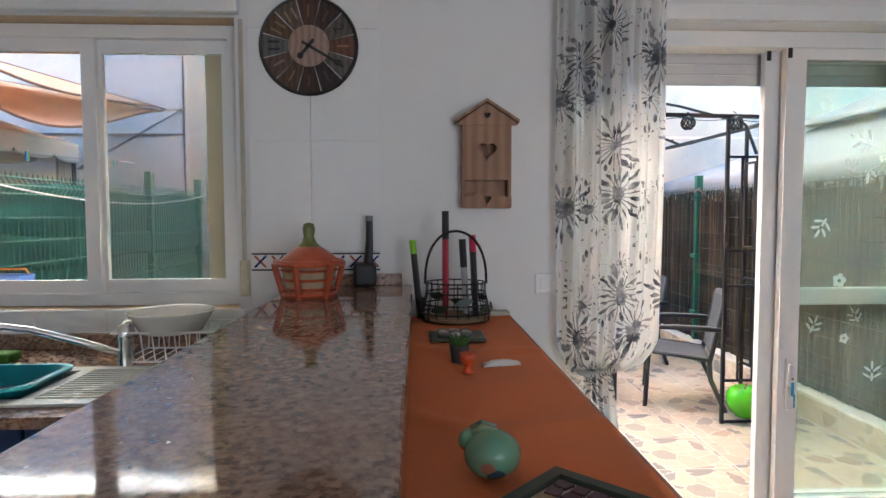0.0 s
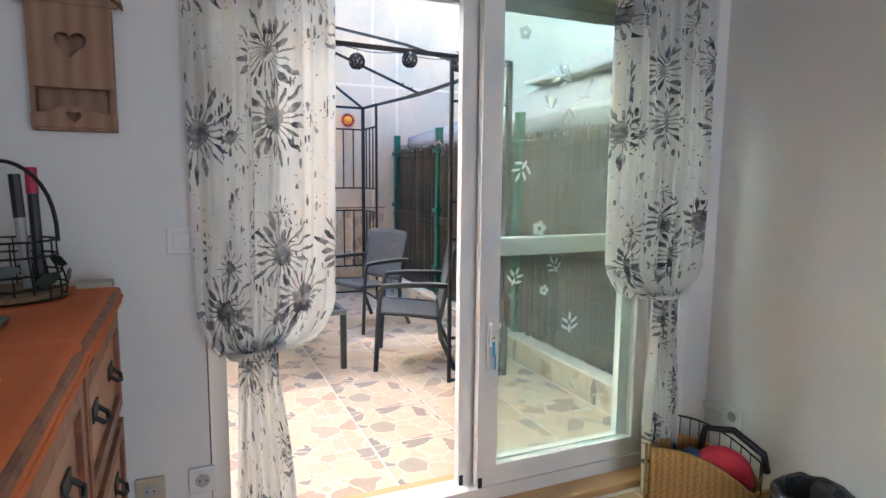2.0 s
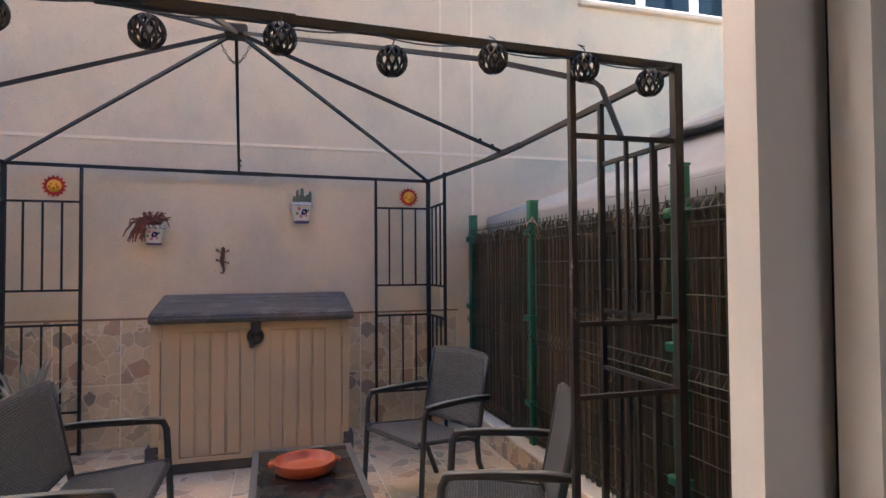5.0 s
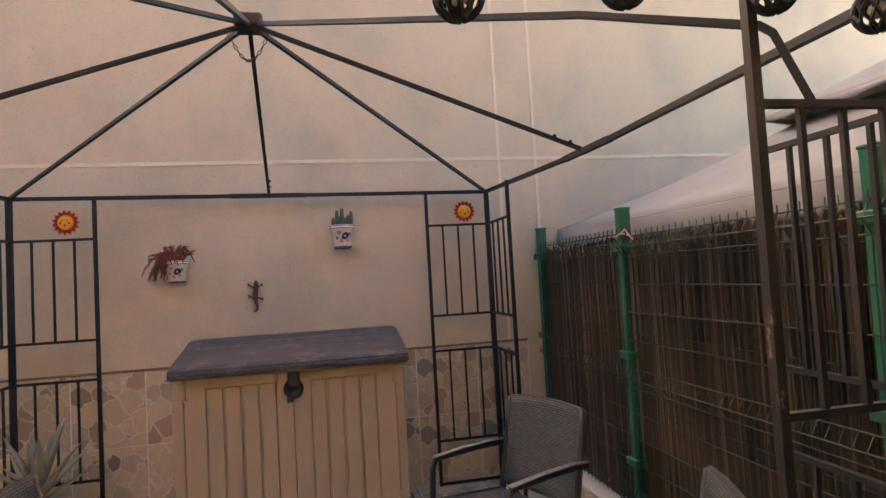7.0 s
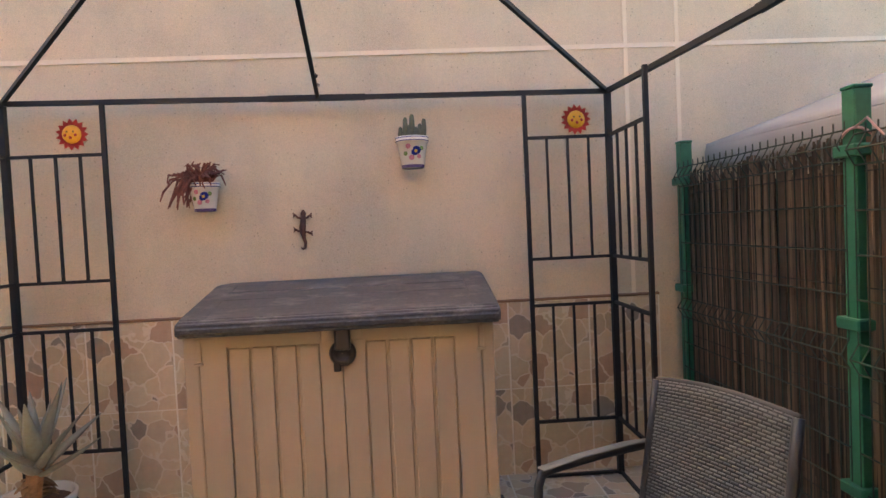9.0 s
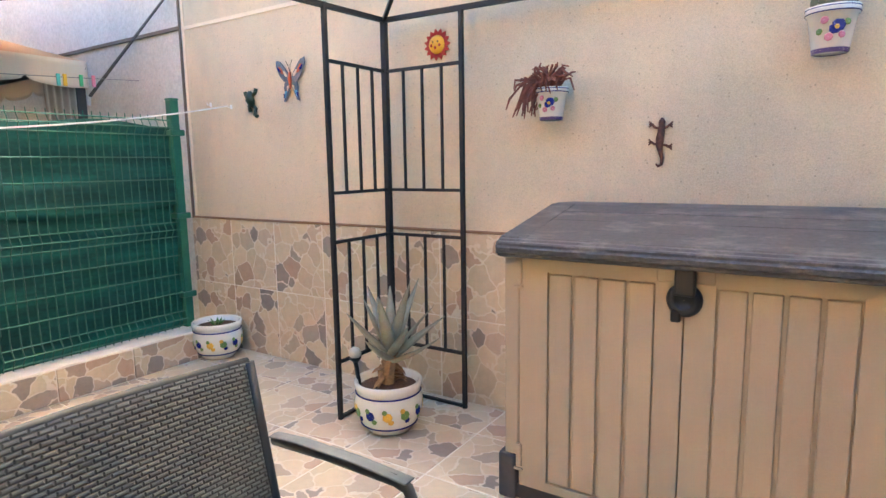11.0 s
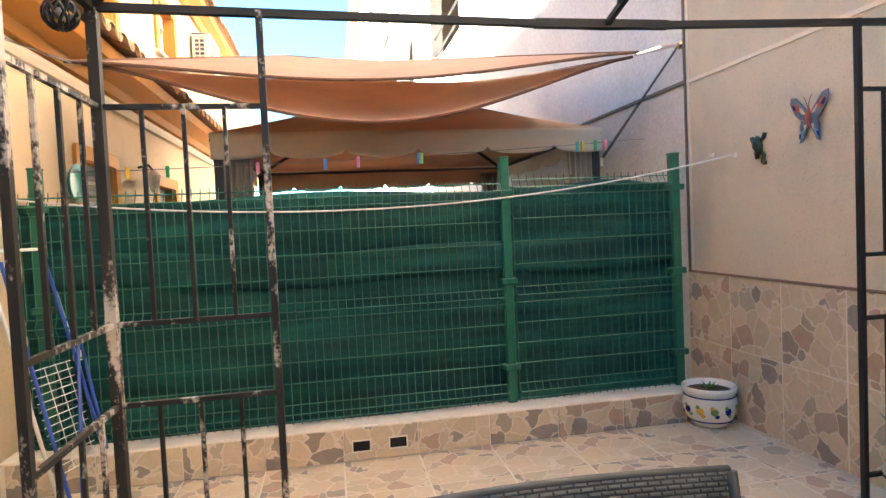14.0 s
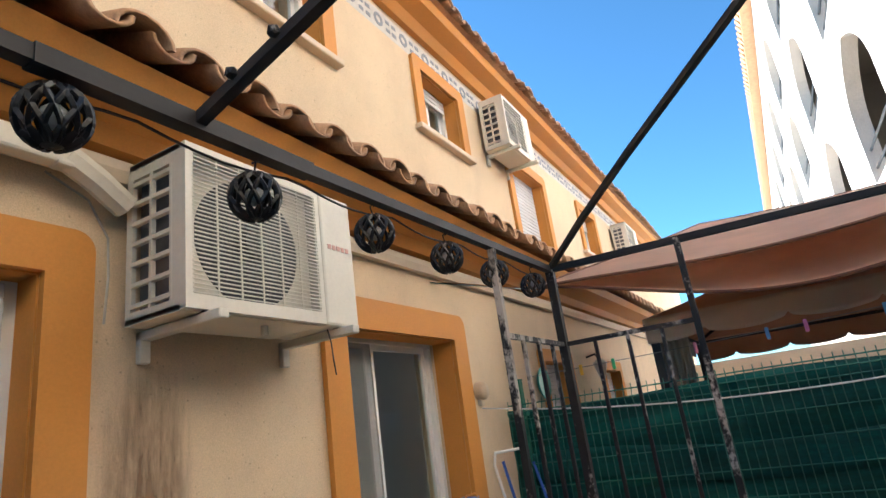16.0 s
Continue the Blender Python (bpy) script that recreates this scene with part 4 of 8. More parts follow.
for (cx, cy), d1, d2, mt, l1, l2 in LEGS:
    ZB = ZC[(cx, cy)]
    bm = bar(B(), (cx, cy, 0), (cx, cy, ZB + 0.01), 0.031)
    part("corner_post", bm, mt, gaz)
    for (dx, dy), ln in ((d1, l1), (d2, l2)):
        ex, ey = cx + dx * ln, cy + dy * ln
        bm = bar(B(), (ex, ey, 0), (ex, ey, ZB), 0.021)
        part("side_post", bm, mt, gaz)
        zs = RUNGS.get((cx, cy), (1.835, 1.19, 0.94, 0.31))
        for z in (*zs, 0.012):
            bm = bar(B(), (cx, cy, z), (ex, ey, z), 0.016)
            part("rung", bm, mt, gaz)
        for k in (1, 2, 3):
            bx, by = cx + dx * ln * k / 4, cy + dy * ln * k / 4
            for z0, z1 in ((zs[1], zs[0]), (zs[3], zs[2])):
                bm = bar(B(), (bx, by, z0), (bx, by, z1), 0.0122)
                part("upright", bm, mt, gaz)
for (a, b), mm in MID.items():
    a3, b3, m_ = Vector((*a, ZC[a])), Vector((*b, ZC[b])), Vector(mm)
    bm = bar(B(), a3, m_, 0.024)
    bar(bm, m_, b3, 0.024)
    bar(bm, m_.lerp(a3, 0.16), m_.lerp(b3, 0.16), 0.029)
    part("beam", bm, IRON, gaz)
    bm = bar(B(), m_, APEX, 0.019)
    bolts = [m_.lerp(APEX, 0.06), m_.lerp(APEX, 0.11)]
    rib = part("rib", bm, IRON, gaz)
    for q in bolts:
        bm = B()
        bmesh.ops.create_icosphere(bm, subdivisions=1, radius=0.012, matrix=Matrix.Translation(q + Vector((0.012, -0.008, 0.008))))
        part("bolt", bm, IRON_WORN, rib)
for c in (FL, BL, BR):
    up = 0.065 if c == FL else 0.0
    foot = Vector((*c, ZC[c]))
    bm = sweep(B(), [foot.lerp(APEX, t) + Vector((0, 0, up * math.sin(math.pi * t) ** 0.7)) for t in (0, 0.12, 0.25, 0.5, 0.75, 1)], 0.0134, 4, turn=SQ)
    part("rib", bm, IRON, gaz)
# one corner rib has come loose: its bent end hangs beside the post
part("rib", sweep(B(), [APEX, (2.374, 4.551, 2.204), (2.672, 4.205, 2.03), (2.69, 4.186, 2.005), (2.737, 4.132, 1.808)], 0.0134, 4, turn=SQ), IRON, gaz, "loose rib with a bent end")
bm = box(B(), APEX.x - 0.062, APEX.x + 0.062, APEX.y - 0.062, APEX.y + 0.062, APEX.z - 0.03, APEX.z + 0.035, 0.01)
part("hub", bm, IRON, gaz)
# chain hanging at the hub
ch = [Vector((APEX.x - 0.09 + 0.18 * t, APEX.y - 0.05, APEX.z - 0.06 - 0.13 * math.sin(math.pi * t))) for t in [i / 14 for i in range(15)]]
bm = B()
for i, (p, q) in enumerate(zip(ch, ch[1:])):
    m_, d = (p + q) / 2, (q - p).normalized()
    s, u = ring_frame(d)
    w = s if i % 2 else u
    sweep(bm, [m_ + d * 0.014 * math.cos(k * math.pi / 3) + w * 0.007 * math.sin(k * math.pi / 3) for k in range(6)], 0.0022, 4, True)
part("chain", bm, IRON, gaz)

# lattice ball lanterns along the front beam
def lantern(at):
    th = thing("ball_lantern", at, "black lattice ball lantern hanging on a wire hook", "lantern", "lanterns along the gazebo beam")
    R = 0.043
    bm = B()
    nh = 11
    for sgn in (1, -1):
        for k in range(nh):
            pts = []
            for i in range(11):
                ph = radians(-72 + 144 * i / 10)
                an = 2 * math.pi * k / nh + sgn * i / 10 * 1.25
                pts.append((at[0] + R * math.cos(ph) * math.cos(an), at[1] + R * math.cos(ph) * math.sin(an), at[2] + R * math.sin(ph)))
            sweep(bm, pts, 0.0042, 4, cap=False)
    part("lattice", bm, BLACK_PLASTIC, th)
    bm = lathe(B(), [(0.001, -R), (R * 0.22, -R * 0.97), (R * 0.4, -R * 0.9), (R * 0.52, -R * 0.82), (R * 0.5, -R * 0.8)], 14, at)
    part("base", bm, BLACK_PLASTIC, th)
    bm = lathe(B(), [(R * 0.42, R * 0.88), (R * 0.25, R * 1.0), (R * 0.1, R * 1.06), (0.002, R * 1.07)], 14, at)
    part("cap", bm, BLACK_PLASTIC, th)
    bm = B()
    bmesh.ops.create_icosphere(bm, subdivisions=2, radius=R * 0.42, matrix=Matrix.Translation(at))
    part("bulb", bm, plain("frosted_bulb", (0.6, 0.6, 0.6), 0.5, var=0.02), th, "frosted white bulb")
    bm = sweep(B(), [(at[0], at[1], at[2] + R), (at[0] + 0.008, at[1], at[2] + R + 0.02), (at[0], at[1] + 0.02, at[2] + R + 0.035), (at[0] - 0.006, at[1], at[2] + R + 0.024)], 0.002, 5)
    part("hook", bm, BLACK_PLASTIC, th)
    return th


first = lantern(Vector((-0.13, 3.955, 2.0)))
for x, z in ((0.21, 1.99), (0.52, 1.986), (0.855, 1.982), (1.21, 1.97), (1.545, 1.985), (1.86, 1.95), (2.175, 1.985), (2.49, 1.985), (2.73, 1.955)):
    copy_thing(first, pose(x, 3.955, z, 0, 0, random.uniform(0, 90)))
wire = thing("lantern_wire", (1.3, 3.95, 2.05), "thin black cable strung along the gazebo beam", "cable")
pts = []
for i in range(61):
    t = i / 60
    pts.append((-0.25 + 3.05 * t, 3.95, 2.06 - 0.05 * t - 0.018 * abs(math.sin(math.pi * t * 9))))
part("cable", sweep(B(), pts, 0.0025, 5), BLACK_PLASTIC, wire)

# ---- fences ----
def post(fence, x, y, z1, faces):
    bm = box(B(), x - 0.03, x + 0.03, y - 0.03, y + 0.03, KH - 0.01, z1, 0.004)
    p = part("post", bm, POST_GREEN, fence)
    bm = box(B(), x - 0.033, x + 0.033, y - 0.033, y + 0.033, z1, z1 + 0.012, 0.003)
    part("cap", bm, POST_GREEN, p)
    for z in (0.42, 0.98, 1.55):
        bm = box(B(), x - 0.05, x + 0.05, y - 0.052, y + 0.052, z, z + 0.04, 0.005)
        part("clamp", bm, POST_GREEN, p)


def mesh_panel(fence, x, y0, y1, z0, z1, side, pitch=0.05, mt=POST_GREEN, r=0.0025):
    """Welded wire panel with folds at three heights; side: which way the folds stand."""
    folds = (z0 + 0.02, (z0 + z1) / 2 - 0.07, z1 - 0.1)

    def off(z):
        return side * max(0.0, 0.03 - min(abs(z - f - 0.05) for f in folds) * 0.6)
    zs = sorted({z0, z1 + 0.03, *[f + d for f in folds for d in (0, 0.05, 0.1)]})
    bm = B()
    n = int((y1 - y0) / pitch)
    for k in range(n + 1):
        y = y0 + (y1 - y0) * k / n
        vs = [[bm.verts.new((x + off(z) + dx, y + dy, z)) for dx, dy in ((r, 0.0), (-r * 0.8, r * 0.9), (-r * 0.8, -r * 0.9))] for z in zs]
        for a, b in zip(vs, vs[1:]):
            for j in range(3):
                bm.faces.new((a[j], a[(j + 1) % 3], b[(j + 1) % 3], b[j]))
    tagged(part("wire_mesh", bm, mt, fence), kind="stuff")
    hz = [f + d for f in folds for d in (0, 0.05, 0.1)]
    for lo, hi in zip(folds, folds[1:]):
        hz += [lo + 0.1 + (hi - lo - 0.1) * k / 4 for k in (1, 2, 3)]
    for z in hz:
        bm = sweep(B(), [(x + off(z), y0, z), (x + off(z), y1, z)], r * 1.25, 4)
        part("horizontal_wire", bm, mt, fence)


WIRE = plain("faded_green_wire", (0.024, 0.175, 0.12), 0.4, var=0.15, scale=14)
fg = thing("mesh_fence", (XG, 5.1, KH), "green welded mesh fence lined with dark shade net", "fence")
GP = (3.03, 5.757, 6.965)
for y in GP:
    post(fg, XG, y, 1.79, 1)
mesh_panel(fg, XG + 0.034, 2.95, 5.72, KW + 0.005, 1.63, 1, 0.05, WIRE, 0.0034)
mesh_panel(fg, XG + 0.034, 5.8, 6.92, KW + 0.005, 1.65, 1, 0.05, WIRE, 0.0034)


def net(y0, y1, ztop, ph):
    def fn(u, v):
        y = y0 + (y1 - y0) * u
        z = KW - 0.01 + (ztop - KW + 0.01) * v
        wav = 0.02 * math.sin(7 * v * math.pi + 2.3 * math.sin(3 * u + ph)) * (0.4 + noise.noise((u * 3, v * 4, ph)) * 0.8)
        sag = -0.02 * math.sin(math.pi * u * 2.5) * v
        return (XG - 0.016 + wav, y, z + sag * v)
    return solidify(grid(B(), fn, 48, 30), 0.002)


part("shade_net", net(2.92, 5.76, 1.60, 0.3), NET_GREEN, fg, "dark green shade net", True)
part("shade_net", net(5.77, 6.95, 1.62, 2.1), NET_GREEN, fg, "dark green shade net", True)
# a second strip of net hanging along the upper part
def strip(u, v):
    y = 2.98 + 4.0 * u
    return (XG + 0.014 + 0.006 * math.sin(9 * u + 4 * v), y, 1.1 - 0.05 * math.sin(2.6 * u) + 0.2 * v + 0.02 * math.sin(13 * u))
part("net_overlap", solidify(grid(B(), strip, 60, 5), 0.0015), NET_GREEN, fg, "folded strip of shade net", True)

DULL = plain("dusty_green_wire", (0.012, 0.028, 0.018), 0.6, var=0.2, scale=14)
fb = thing("reed_fence", (XB, 5.0, KH), "brown reed screen on a green mesh fence", "fence")
for y in (2.93, 4.4, 5.885, 7.10):
    post(fb, XB, y, 1.77, -1)
mesh_panel(fb, XB - 0.03, 2.9, 5.86, KH + 0.02, 1.62, -1, 0.05, DULL)
mesh_panel(fb, XB - 0.03, 5.9, 7.1, KH + 0.02, 1.64, -1, 0.05, DULL)
bm = B()
y = 2.86
while y < 7.18:
    r = random.uniform(0.003, 0.0062)
    x = XB + 0.012 + random.uniform(-0.007, 0.007)
    zt = 1.60 + random.uniform(-0.1, 0.035)
    lean = random.uniform(-0.035, 0.035)
    z0 = KH + random.uniform(-0.02, 0.05)
    a = [bm.verts.new((x + dx * r, y + dy * r, z0)) for dx, dy in ((-1, 0), (0.5, 0.9), (0.5, -0.9))]
    b = [bm.verts.new((x + dx * r * 0.7 + random.uniform(-0.008, 0.008), y + lean + dy * r * 0.7, zt)) for dx, dy in ((-1, 0), (0.5, 0.9), (0.5, -0.9))]
    for j in range(3):
        bm.faces.new((a[j], a[(j + 1) % 3], b[(j + 1) % 3], b[j]))
    y += random.uniform(0.0022, 0.0058)
reed_m, nt, bs = nodes_of("reed_stalks")
gi = nt.nodes.new("ShaderNodeNewGeometry")
L(nt, mixc(nt, 0.4, ramp(nt, gi.outputs["Random Per Island"], [(0.0, (0.015, 0.01, 0.008)), (0.4, (0.05, 0.034, 0.025)), (0.75, (0.11, 0.076, 0.053)), (1.0, (0.28, 0.195, 0.13))]), ramp(nt, noise_of(nt, coords(nt, "Object", (1, 1, 0.5)), 2.5, 5), [(0.35, (0.05, 0.037, 0.028)), (0.7, (0.2, 0.145, 0.1))])), bs.inputs["Base Color"])
bs.inputs["Roughness"].default_value = 0.85
tagged(part("reed_mat", bm, reed_m, fb, "weathered brown reeds"), kind="stuff")
for z in (0.35, 0.75, 1.12, 1.5):
    part("binding_wire", sweep(B(), [(XB - 0.001, 2.88, z), (XB - 0.001, 7.15, z)], 0.0018, 4), IRON, fb)
# near-black sheet added behind the stalks, so the gaps come out dark
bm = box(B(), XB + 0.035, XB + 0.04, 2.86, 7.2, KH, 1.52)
part("gap_backing", bm, plain("near_black_backing", (0.02, 0.018, 0.015), 0.9), fb, "near-black sheet added behind the reeds")
# pink string tied round a post
tie = thing("string_tie", (XB, 5.885, 1.63), "pale pink string knotted round a fence post", "string")
pts = [(XB + 0.04 * math.cos(a), 5.885 + 0.042 * math.sin(a), 1.63 + 0.012 * math.sin(2 * a)) for a in [i * math.pi / 8 for i in range(17)]]
part("loop", sweep(B(), pts, 0.005, 5), plain("pink_string", (0.6, 0.35, 0.33), 0.9), tie)
part("tail", sweep(B(), [(XB - 0.03, 5.86, 1.64), (XB - 0.05, 5.78, 1.66), (XB - 0.03, 5.74, 1.6)], 0.004, 5), plain("pink_string_tail", (0.6, 0.35, 0.33), 0.9), tie)

# ---- patio furniture ----
def uv_sheet(bm, fn, nu, nv, w, h):
    return grid(bm, fn, nu, nv, lambda u, v: (u * w, v * h))


def sling_seat(name, w, label, cat, group, m):
    """Aluminium seat with a woven sling; local axes: faces -y, width along x."""
    th = thing(name, (0, 0, 0), label, cat, group, Matrix.Identity(4))
    hw, r = w / 2, 0.0165
    for sx in (-1, 1):
        x = sx * hw
        # front leg rises into the arm and runs back
        pts = [(x, -0.30, 0.0), (x, -0.285, 0.3), (x, -0.27, 0.545), (x, -0.255, 0.578), (x, -0.22, 0.588), (x, 0.0, 0.592), (x, 0.2, 0.585)]
        part("front_leg_and_arm", sweep(B(), pts, r, 8, ry=0.0125), FRAME_GREY, th, "", True)
        bm = sweep(B(), [(x, -0.26, 0.597), (x, -0.1, 0.607), (x, 0.1, 0.607), (x, 0.2, 0.598)], 0.021, 8, ry=0.004)
        part("arm_pad", bm, plain("light_grey_arm", (0.13, 0.145, 0.145), 0.55, var=0.1), th, "light grey arm top", True)
        bx = x * 0.9
        pts = [(bx * 1.05, 0.24, 0.0), (bx, 0.14, 0.22), (bx, 0.13, 0.34), (bx, 0.155, 0.46), (bx, 0.195, 0.66), (bx, 0.225, 0.815)]
        part("back_leg", sweep(B(), pts, r, 8), FRAME_GREY, th, "", True)
        part("side_rail", sweep(B(), [(bx, -0.29, 0.40), (bx, -0.1, 0.385), (bx, 0.13, 0.36)], 0.013, 8), FRAME_GREY, th, "", True)
    part("front_rail", sweep(B(), [(-hw * 0.95, -0.28, 0.385), (hw * 0.95, -0.28, 0.385)], 0.013, 8), FRAME_GREY, th)
    part("back_rail", sweep(B(), [(-hw * 0.9, 0.13, 0.34), (hw * 0.9, 0.13, 0.34)], 0.013, 8), FRAME_GREY, th)
    iw = hw * 0.9

    def seat(u, v):
        x = -iw + 2 * iw * u
        y = -0.30 + 0.43 * v
        z = 0.408 - 0.04 * v - 0.018 * math.sin(math.pi * u) * math.sin(math.pi * v) - (0.03 * (1 - v / 0.08) ** 2 if v < 0.08 else 0)
        return (x, y, z)

    def back(u, v):
        x = -iw + 2 * iw * u
        y = 0.145 + 0.085 * v + 0.015 * math.sin(math.pi * v) * math.sin(math.pi * u)
        z = 0.40 + 0.415 * v + 0.02 * math.sin(math.pi * u) * v ** 3
        return (x, y, z)
    part("seat", solidify(uv_sheet(B(), seat, 12, 12, 2 * iw, 0.45), 0.006), SLING, th, "woven grey synthetic seat", True)
    part("backrest", solidify(uv_sheet(B(), back, 12, 12, 2 * iw, 0.48), 0.012), SLING, th, "woven grey synthetic backrest", True)
    top = [Vector(back(i / 12, 1.0)) for i in range(13)]
    part("top_rail", sweep(B(), top, 0.012, 8), FRAME_GREY, th, "", True)
    th.matrix_basis = m
    return th


G = "grey patio seats round the low table"
chair = sling_seat("patio_chair", 0.56, "anthracite aluminium patio armchair with woven grey sling", "armchair", G, Matrix.Identity(4))
# local -y is the way it faces
chair.matrix_basis = pose(2.47, 4.53, 0, 0, 0, -111)
copy_thing(chair, pose(2.44, 5.70, 0, 0, 0, -67))
sofa = sling_seat("patio_loveseat", 0.99, "wide anthracite patio loveseat with woven grey sling", "loveseat", G, Matrix.Identity(4))
sofa.matrix_basis = pose(0.745, 5.028, 0, 0, 0, 90)

tb = thing("low_table", (1.67, 4.98, 0), "low anthracite patio table with dark glass top", "table")
tx0, tx1, ty0, ty1, tz = 1.43, 1.925, 4.50, 5.47, 0.41
for x in (tx0 + 0.02, tx1 - 0.02):
    for y in (ty0 + 0.02, ty1 - 0.02):
        part("leg", box(B(), x - 0.019, x + 0.019, y - 0.019, y + 0.019, 0, tz - 0.02, 0.004), FRAME_GREY, tb)
bm = slab_with_holes(B(), rect(tx0, tx1, ty0, ty1), [rect(tx0 + 0.03, tx1 - 0.03, ty0 + 0.03, ty1 - 0.03)], "z", tz - 0.03, tz)
part("frame", bm, plain("light_grey_table_frame", (0.16, 0.165, 0.175), 0.35, metal=0.4, var=0.1), tb)
GT, nt, bs = nodes_of("dusty_dark_glass")
bs.inputs["Base Color"].default_value = (0.016, 0.016, 0.018, 1)
L(nt, ramp(nt, noise_of(nt, coords(nt), 7, 5), [(0.35, (0.12, 0.12, 0.12)), (0.65, (0.38, 0.38, 0.38))]), bs.inputs["Roughness"])
part("tabletop", box(B(), tx0 + 0.028, tx1 - 0.028, ty0 + 0.028, ty1 - 0.028, tz - 0.012, tz - 0.003, 0.002), GT, tb, "dark glass top")
dish = thing("clay_dish", (1.67, 5.1, tz), "round red glazed clay dish with small lugs", "dish")
bm = lathe(B(), [(0.001, 0), (0.115, 0), (0.135, 0.012), (0.142, 0.05), (0.14, 0.056), (0.132, 0.05), (0.122, 0.018), (0.1, 0.012), (0.001, 0.012)], 32, (1.67, 5.1, tz))
part("bowl", bm, TERRACOTTA, dish, "", True)
for s in (-1, 1):
    part("lug", box(B(), 1.67 + s * 0.15 - 0.014, 1.67 + s * 0.15 + 0.014, 5.075, 5.125, tz + 0.034, tz + 0.052, 0.008, 2), TERRACOTTA, dish)
apple = thing("apple_ornament", (2.68, 4.10, 0), "shiny bright green ceramic apple beside the gazebo post", "ornament")
bm = lathe(B(), [(0.001, 0.012), (0.03, 0.004), (0.06, 0.01), (0.095, 0.045), (0.115, 0.095), (0.12, 0.13), (0.113, 0.17), (0.092, 0.2), (0.065, 0.215), (0.035, 0.208), (0.012, 0.193), (0.001, 0.188)], 36, (2.68, 4.10, 0))
part("fruit", bm, GREEN_BALL, apple, "", True)
part("stalk", sweep(B(), [(2.68, 4.10, 0.188), (2.684, 4.10, 0.215), (2.693, 4.10, 0.235)], [0.005, 0.005, 0.007], 7), DRY, apple)

# ---- resin storage box ----
sb = thing("storage_box", (1.41, 6.8, 0), "taupe resin storage box with a dark grey lid", "storage box")
sx0, sx1, sy0, sy1 = 0.765, 2.043, 6.47, 7.17
part("body", box(B(), sx0, sx1, sy0 + 0.032, sy1, 0.06, 1.0, 0.012, 2), RESIN, sb)
for a, b in ((sx0 - 0.002, 0.826), (1.99, sx1 + 0.002)):
    part("corner_post", box(B(), a, b, sy0 + 0.006, sy0 + 0.06, 0.19, 0.984, 0.008, 2), RESIN, sb)
part("plinth", box(B(), sx0 + 0.02, sx1 - 0.02, sy0 + 0.02, sy1, 0.0, 0.07, 0.01, 2), RESIN_DARK, sb, "dark grey plinth")
for a, b in ((sx0 - 0.03, 0.812), (2.004, sx1 + 0.03)):
    part("foot", box(B(), a, b, sy0 + 0.0, sy0 + 0.12, 0.0, 0.19, 0.012, 2), RESIN_DARK, sb, "dark grey corner foot")
z0, z1, g = 0.109, 0.93, 0.0065
for s_, a, b, f0, f1 in ((0, 0.83, 1.408, 0.94, 1.322), (1, 1.413, 1.988, 1.503, 1.882)):
    bm = slab_with_holes(B(), rect(a, b, 0.075, 0.99), [rect(f0, f1, z0, z1)], "y", sy0, sy0 + 0.03)
    dr = part("door", bm, RESIN, sb)
    w = (f1 - f0) / 4
    for k in range(4):
        part("plank", box(B(), f0 + w * k + g, f0 + w * (k + 1) - g, sy0 + 0.003, sy0 + 0.028, z0 + g, z1 - g, 0.004, 2), RESIN, dr)
    part("backing", box(B(), f0 - 0.004, f1 + 0.004, sy0 + 0.0155, sy0 + 0.0295, z0 - 0.004, z1 + 0.004), RESIN, dr)
    # header block that stands proud above the meeting stile
    hx0, hx1 = (1.325, 1.405) if s_ == 0 else (1.416, 1.5)
    part("header", box(B(), hx0, hx1, sy0 - 0.004, sy0 + 0.004, 0.935, 0.986, 0.003), RESIN, dr)
    hx = a - 0.002 if s_ == 0 else b + 0.002
    for z in (0.2, 0.925):
        part("hinge", box(B(), hx - 0.012, hx + 0.012, sy0 - 0.008, sy0 + 0.012, z - 0.05, z + 0.045, 0.005, 2), RESIN, dr)
        part("hinge_pin", box(B(), hx - 0.018, hx + 0.018, sy0 - 0.011, sy0 + 0.0, z - 0.062, z - 0.052, 0.002), RESIN, dr)
# lid: rounded front lip, a slope up to a ridge near the back, then level
prof = [(6.412, 0.985), (6.398, 0.996), (6.396, 1.03), (6.41, 1.05), (6.5, 1.071), (6.93, 1.146), (6.985, 1.15), (7.185, 1.142), (7.185, 0.985)]
bm = prism(B(), prof, "x", 0.762, 2.068)
bmesh.ops.bevel(bm, geom=list(bm.edges), offset=0.009, segments=2, affect="EDGES")
lid = part("lid", bm, LID, sb)


def on_lid(y):
    return 1.05 + (y - 6.41) * 0.185


def lid_plate(name, x0, x1, y0, y1, up=0.005):
    bm = B()
    r = 0.006
    prism(bm, [(y0, on_lid(y0) - 0.004), (y1, on_lid(y1) - 0.004), (y1, on_lid(y1) + up - 0.002), (y1 - r, on_lid(y1 - r) + up), (y0 + r, on_lid(y0 + r) + up), (y0, on_lid(y0) + up - 0.002)], "x", x0, x1)
    part(name, bm, LID, lid)


